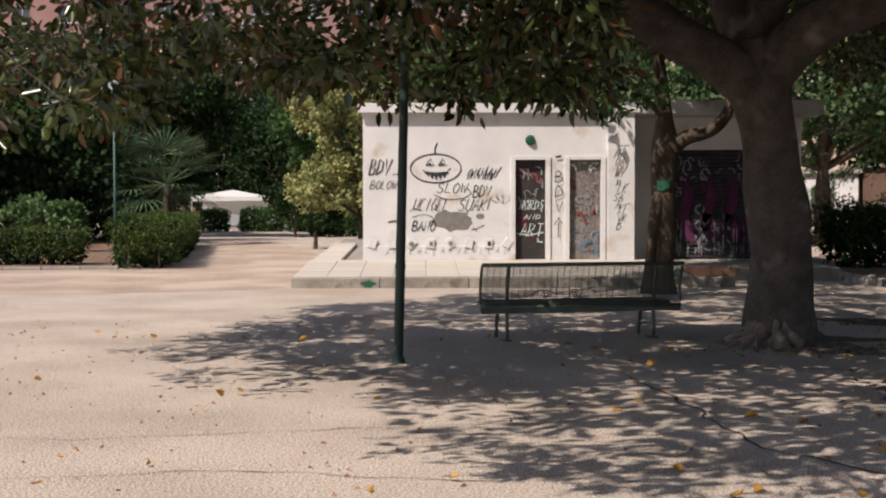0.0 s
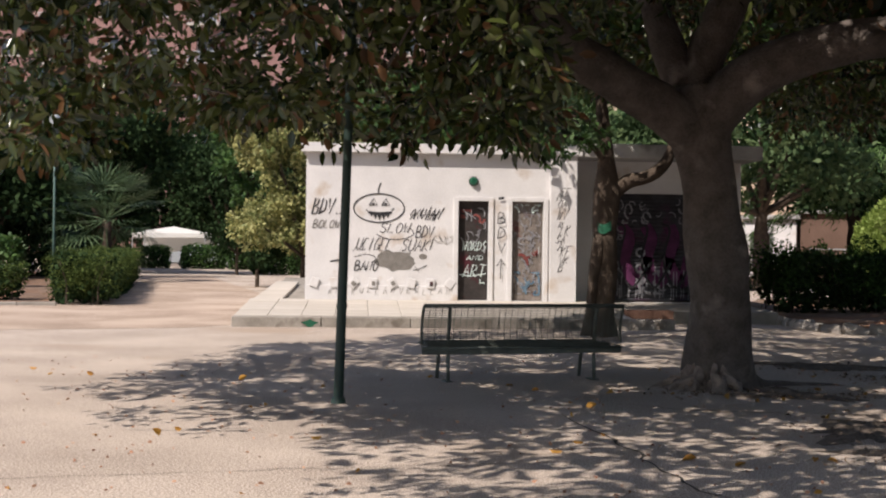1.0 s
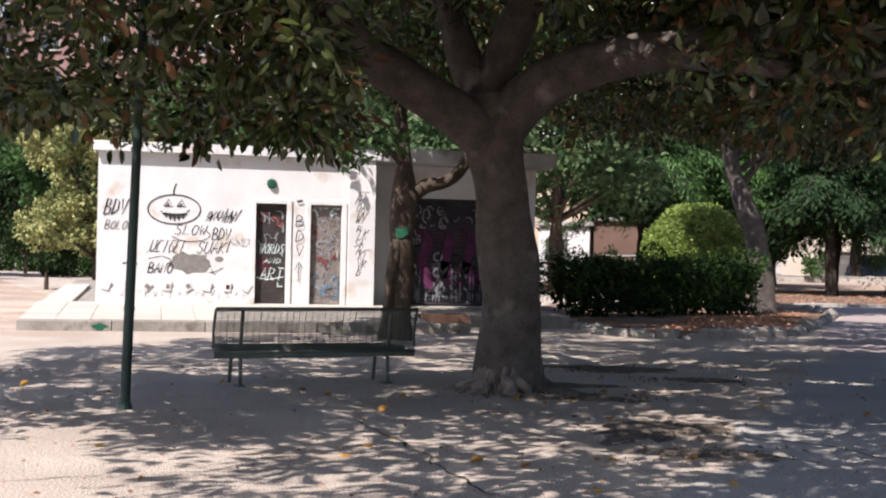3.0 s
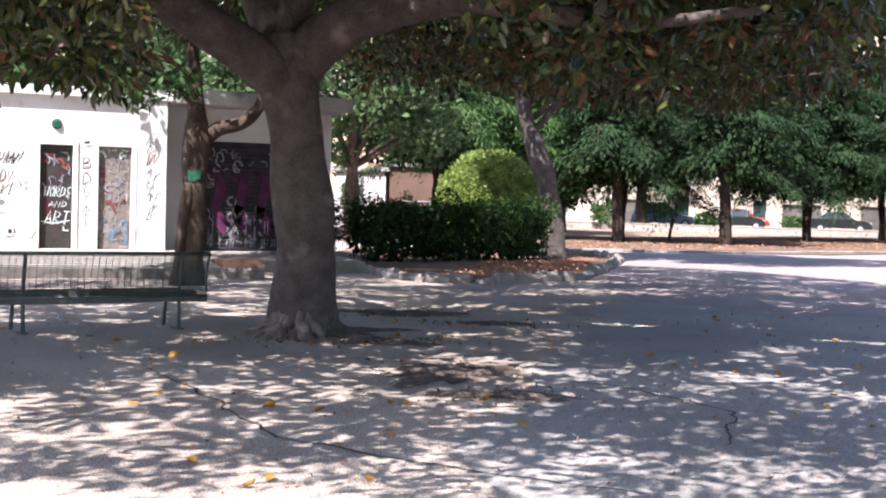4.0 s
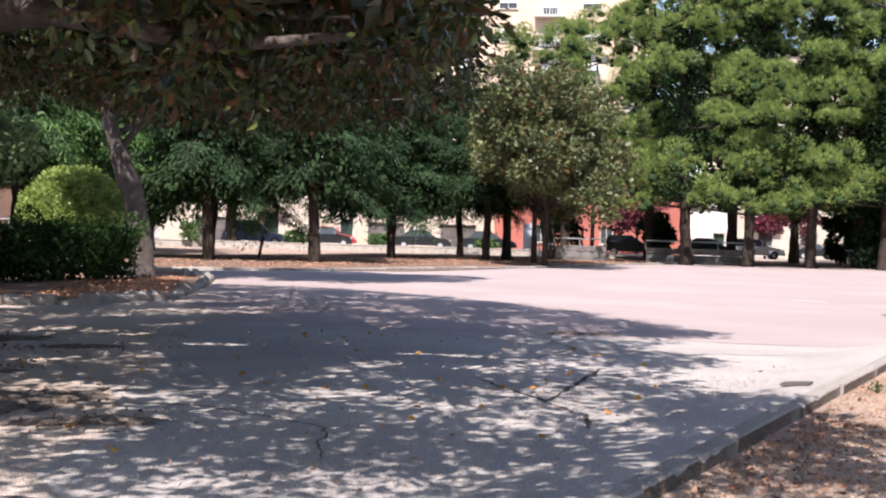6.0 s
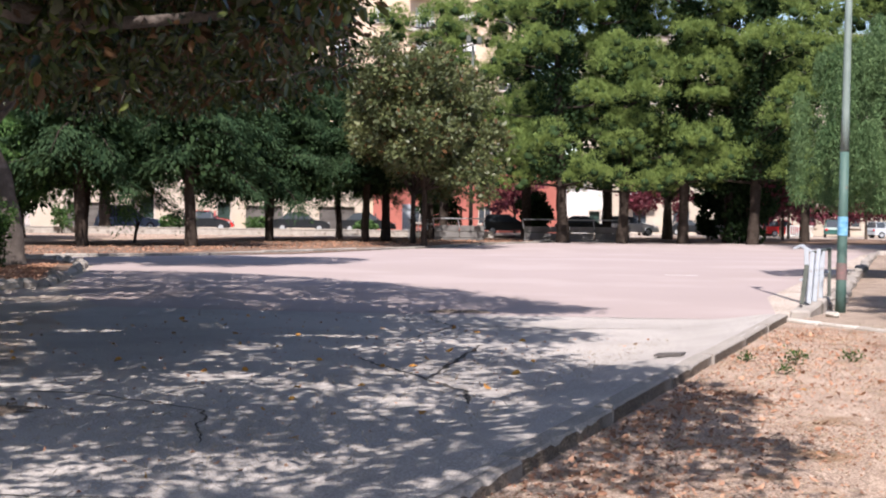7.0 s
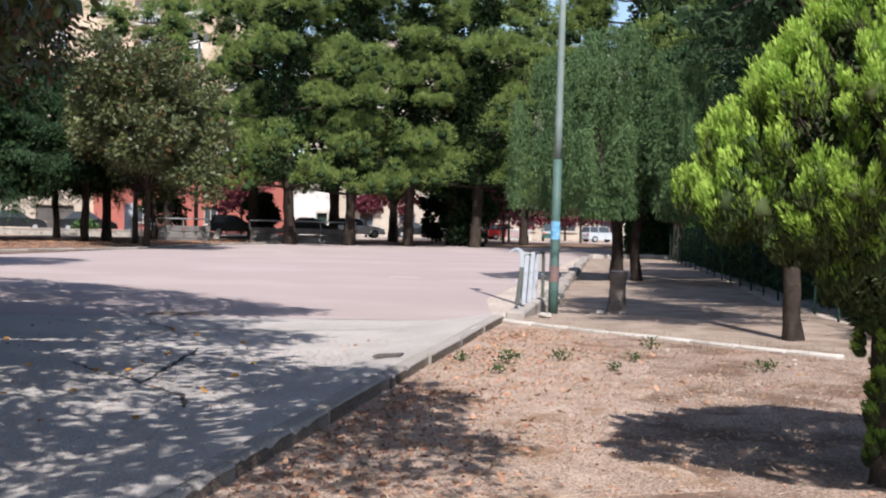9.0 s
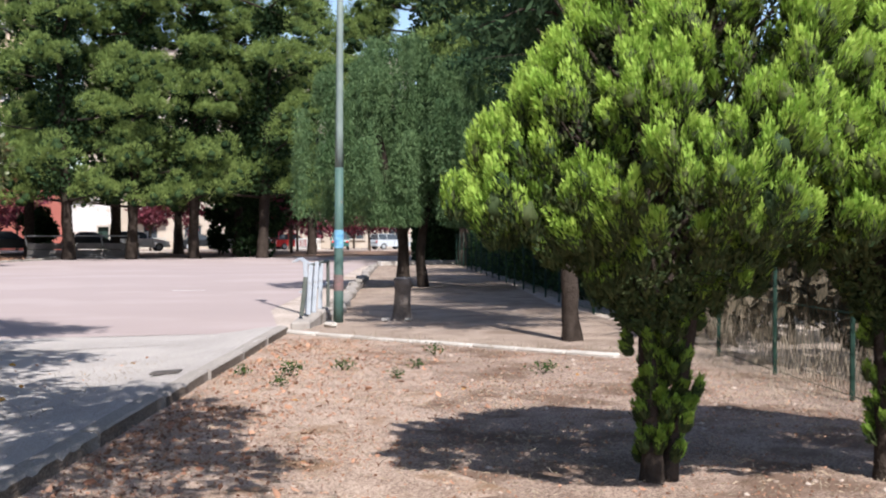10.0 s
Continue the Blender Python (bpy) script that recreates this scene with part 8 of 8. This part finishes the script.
# ---- houses on the street ----
def facade_house(name, a, b, height, wall, label, floors, openings, depth=9.0, roof_mat=None, storey=3.2, base=0.0, balcony=None, shutters=None):
    """A house whose front runs from a to b; openings: (floor, along 0 to 1, width, sill, head, kind)."""
    L = math.dist(a, b)
    ang = math.atan2(b[1] - a[1], b[0] - a[0])
    t = thing(name, (a[0], a[1], base), label, "house", rz=math.degrees(ang))
    cuts = []
    for fl, s, w, z0, z1, kind in openings:
        cuts.append((s * L - w / 2, s * L + w / 2, fl * storey + z0, fl * storey + z1, kind))
    link("wall", pierced(0, L, 0.0, height, [c[:4] for c in cuts], 0.0, 0.4), wall, t)
    link("side_wall", box(0.2, depth / 2 + 0.2, height / 2, 0.4, depth - 0.4, height), wall, t)
    link("side_wall", box(L - 0.2, depth / 2 + 0.2, height / 2, 0.4, depth - 0.4, height), wall, t)
    link("back_wall", box(L / 2, depth + 0.2, height / 2, L, 0.4, height), wall, t)
    link("roof", box(L / 2, depth / 2, height + 0.12, L + 0.5, depth + 0.5, 0.24, 0.03), roof_mat or M_roof, t)
    for x0, x1, z0, z1, kind in cuts:
        cx, cz, w, h = (x0 + x1) / 2, (z0 + z1) / 2, x1 - x0, z1 - z0
        if kind == "garage":
            d = link("garage_door", box(cx, 0.3, cz, w, 0.05, h), M_garage, t, "dark garage door")
            for k in range(4):
                link("panel", box(cx, 0.26, z0 + h * (k + 0.5) / 4, w * 0.96, 0.03, h / 4 - 0.04, 0.01), M_garage, d)
        elif kind == "door":
            d = link("door", box(cx, 0.28, cz, w, 0.06, h), M_green_metal, t, "dark green door")
            link("door_frame", cat(box(x0 - 0.06, -0.02, cz, 0.12, 0.08, h + 0.1), box(x1 + 0.06, -0.02, cz, 0.12, 0.08, h + 0.1), box(cx, -0.02, z1 + 0.08, w + 0.24, 0.08, 0.14)), M_slab, d)
        else:
            wdw = link("window", cat(box(x0 + 0.04, 0.2, cz, 0.08, 0.08, h), box(x1 - 0.04, 0.2, cz, 0.08, 0.08, h), box(cx, 0.2, z1 - 0.04, w, 0.08, 0.08), box(cx, 0.2, z0 + 0.04, w, 0.08, 0.08), box(cx, 0.2, cz, 0.06, 0.07, h)), M_slab, t)
            link("pane", box(cx, 0.24, cz, w, 0.02, h), M_glass, wdw)
            link("sill", box(cx, -0.06, z0 - 0.04, w + 0.2, 0.25, 0.08), M_slab, wdw)
            if shutters:
                link("shutter", box(cx, 0.12, cz + h * 0.2, w * 0.98, 0.05, h * 0.6), shutters, wdw)
            if kind == "balcony":
                bal = link("balcony", box(cx, -0.6, z0 - 0.1, w + 1.4, 1.2, 0.16), M_slab, t)
                link("balcony_rail", pierced(cx - w / 2 - 0.7, cx + w / 2 + 0.7, z0, z0 + 0.93, [(cx - w / 2 - 0.66 + (w + 1.32) * k / 10, cx - w / 2 - 0.62 + (w + 1.32) * (k + 0.62) / 10, z0 + 0.05, z0 + 0.87) for k in range(10)], -1.19, -1.15), balcony or M_zinc, bal)
    return t


M_garage = material("brown grey sheet metal", (0.05, 0.045, 0.042), (0.13, 0.12, 0.11), scale=1, fine=14, rough=0.6, bump=0.1)
W_cream = material("cream plaster", (0.34, 0.29, 0.23), (0.48, 0.42, 0.35), scale=0.4, fine=12, rough=0.9, bump=0.2, stain=(0.45, 0.36, 0.26), stain_scale=0.5, stain_at=0.6)
W_red = material("red painted plaster", (0.28, 0.085, 0.065), (0.38, 0.14, 0.11), scale=0.4, fine=12, rough=0.9, bump=0.2, stain=(0.36, 0.22, 0.18), stain_scale=0.5, stain_at=0.6)
W_pink = material("pinkish red render", (0.21, 0.11, 0.097), (0.31, 0.19, 0.17), scale=0.4, fine=12, rough=0.9, bump=0.2)
W_orange = material("pale orange render", (0.50, 0.36, 0.25), (0.60, 0.48, 0.37), scale=0.4, fine=12, rough=0.9, bump=0.2)
W_brown = material("brown corrugated cladding", (0.09, 0.055, 0.04), (0.16, 0.10, 0.075), scale=1, fine=12, rough=0.8, bump=0.2)
facade_house("street_house", (50.0, 98.5), (72.6, 82.6), 6.6, W_cream, "long cream plastered house with garage doors", 2,
             [(0, 0.16, 3.0, 0.0, 2.3, "garage"), (0, 0.335, 1.1, 0.0, 2.7, "door"), (0, 0.56, 1.0, 0.0, 2.4, "door"), (0, 0.68, 3.0, 0.0, 2.2, "garage"), (0, 0.9, 3.0, 0.0, 2.2, "garage"), (1, 0.12, 1.2, 0.6, 2.2, "window"), (1, 0.33, 1.0, 0.2, 2.4, "balcony"), (1, 0.55, 1.2, 0.6, 2.2, "window"), (1, 0.78, 1.2, 0.6, 2.2, "window")])
facade_house("street_house", (72.8, 82.4), (84.0, 71.4), 6.8, W_red, "red painted street house with barred windows", 2, [(0, 0.25, 1.1, 0.9, 2.4, "window"), (0, 0.6, 1.1, 0.9, 2.4, "window"), (0, 0.85, 1.2, 0, 2.4, "door"), (1, 0.25, 1.1, 0.6, 2.2, "window"), (1, 0.6, 1.1, 0.6, 2.2, "window")])
facade_house("low_house", (85.4, 72.6), (88.2, 70.0), 4.2, M_plaster, "low white rendered street wall with a gate", 1, [(0, 0.8, 0.9, 0.0, 2.1, "door")], depth=5)
facade_house("low_house", (20.2, 68.0), (22.7, 66.8), 3.1, M_plaster, "small white flat-roofed kiosk with a shuttered opening", 1, [(0, 0.36, 1.2, 0.6, 2.4, "window")], depth=4, shutters=M_bench)
facade_house("low_house", (22.9, 66.7), (28.4, 64.4), 3.4, W_brown, "brown clad shed beside the white kiosk", 1, [], depth=4)
wr = thing("white_railing", (23.6, 60.0, 0), "thin pale rail fence behind the hedge", "fence", rz=-22)
link("rail", tube([(-2.4, 0, 1.55), (2.4, 0, 1.55)], [0.035, 0.035], 6), M_zinc, wr)
for k in range(4):
    link("post", tube([(-2.4 + 1.6 * k, 0, 0), (-2.4 + 1.6 * k, 0, 1.55)], [0.03, 0.03], 6), M_zinc, wr)


def flats(a, b, floors, wall, label, base=0.1, shutters=None):
    L = math.dist(a, b)
    n = max(2, round(L / 4.2))
    ops = []
    for f in range(floors):
        for k in range(n):
            ops.append((f, (k + 0.5) / n, 1.5 if (k + f) % 2 else 1.8, 0.2 if (k % 3) == 1 else 0.9, 2.4, "balcony" if k % 3 == 1 else "window"))
    return facade_house("apartment_building", a, b, floors * 3.2 + 1.0, wall, label, floors, ops, depth=12, shutters=shutters)


flats((-44, 113), (14, 104), 8, W_pink, "reddish apartment block with balconies behind the trees")
flats((18, 108), (52, 104), 8, W_orange, "pale orange apartment block behind the trees", shutters=M_canvas)
flats((74, 104), (94, 84), 8, W_orange, "pale orange apartment block with white balconies", shutters=M_canvas)
flats((104, 86), (126, 60), 6, W_cream, "cream apartment block beyond the pines")
flats((132, 84), (150, 52), 3, W_cream, "cream street houses closing the far street")
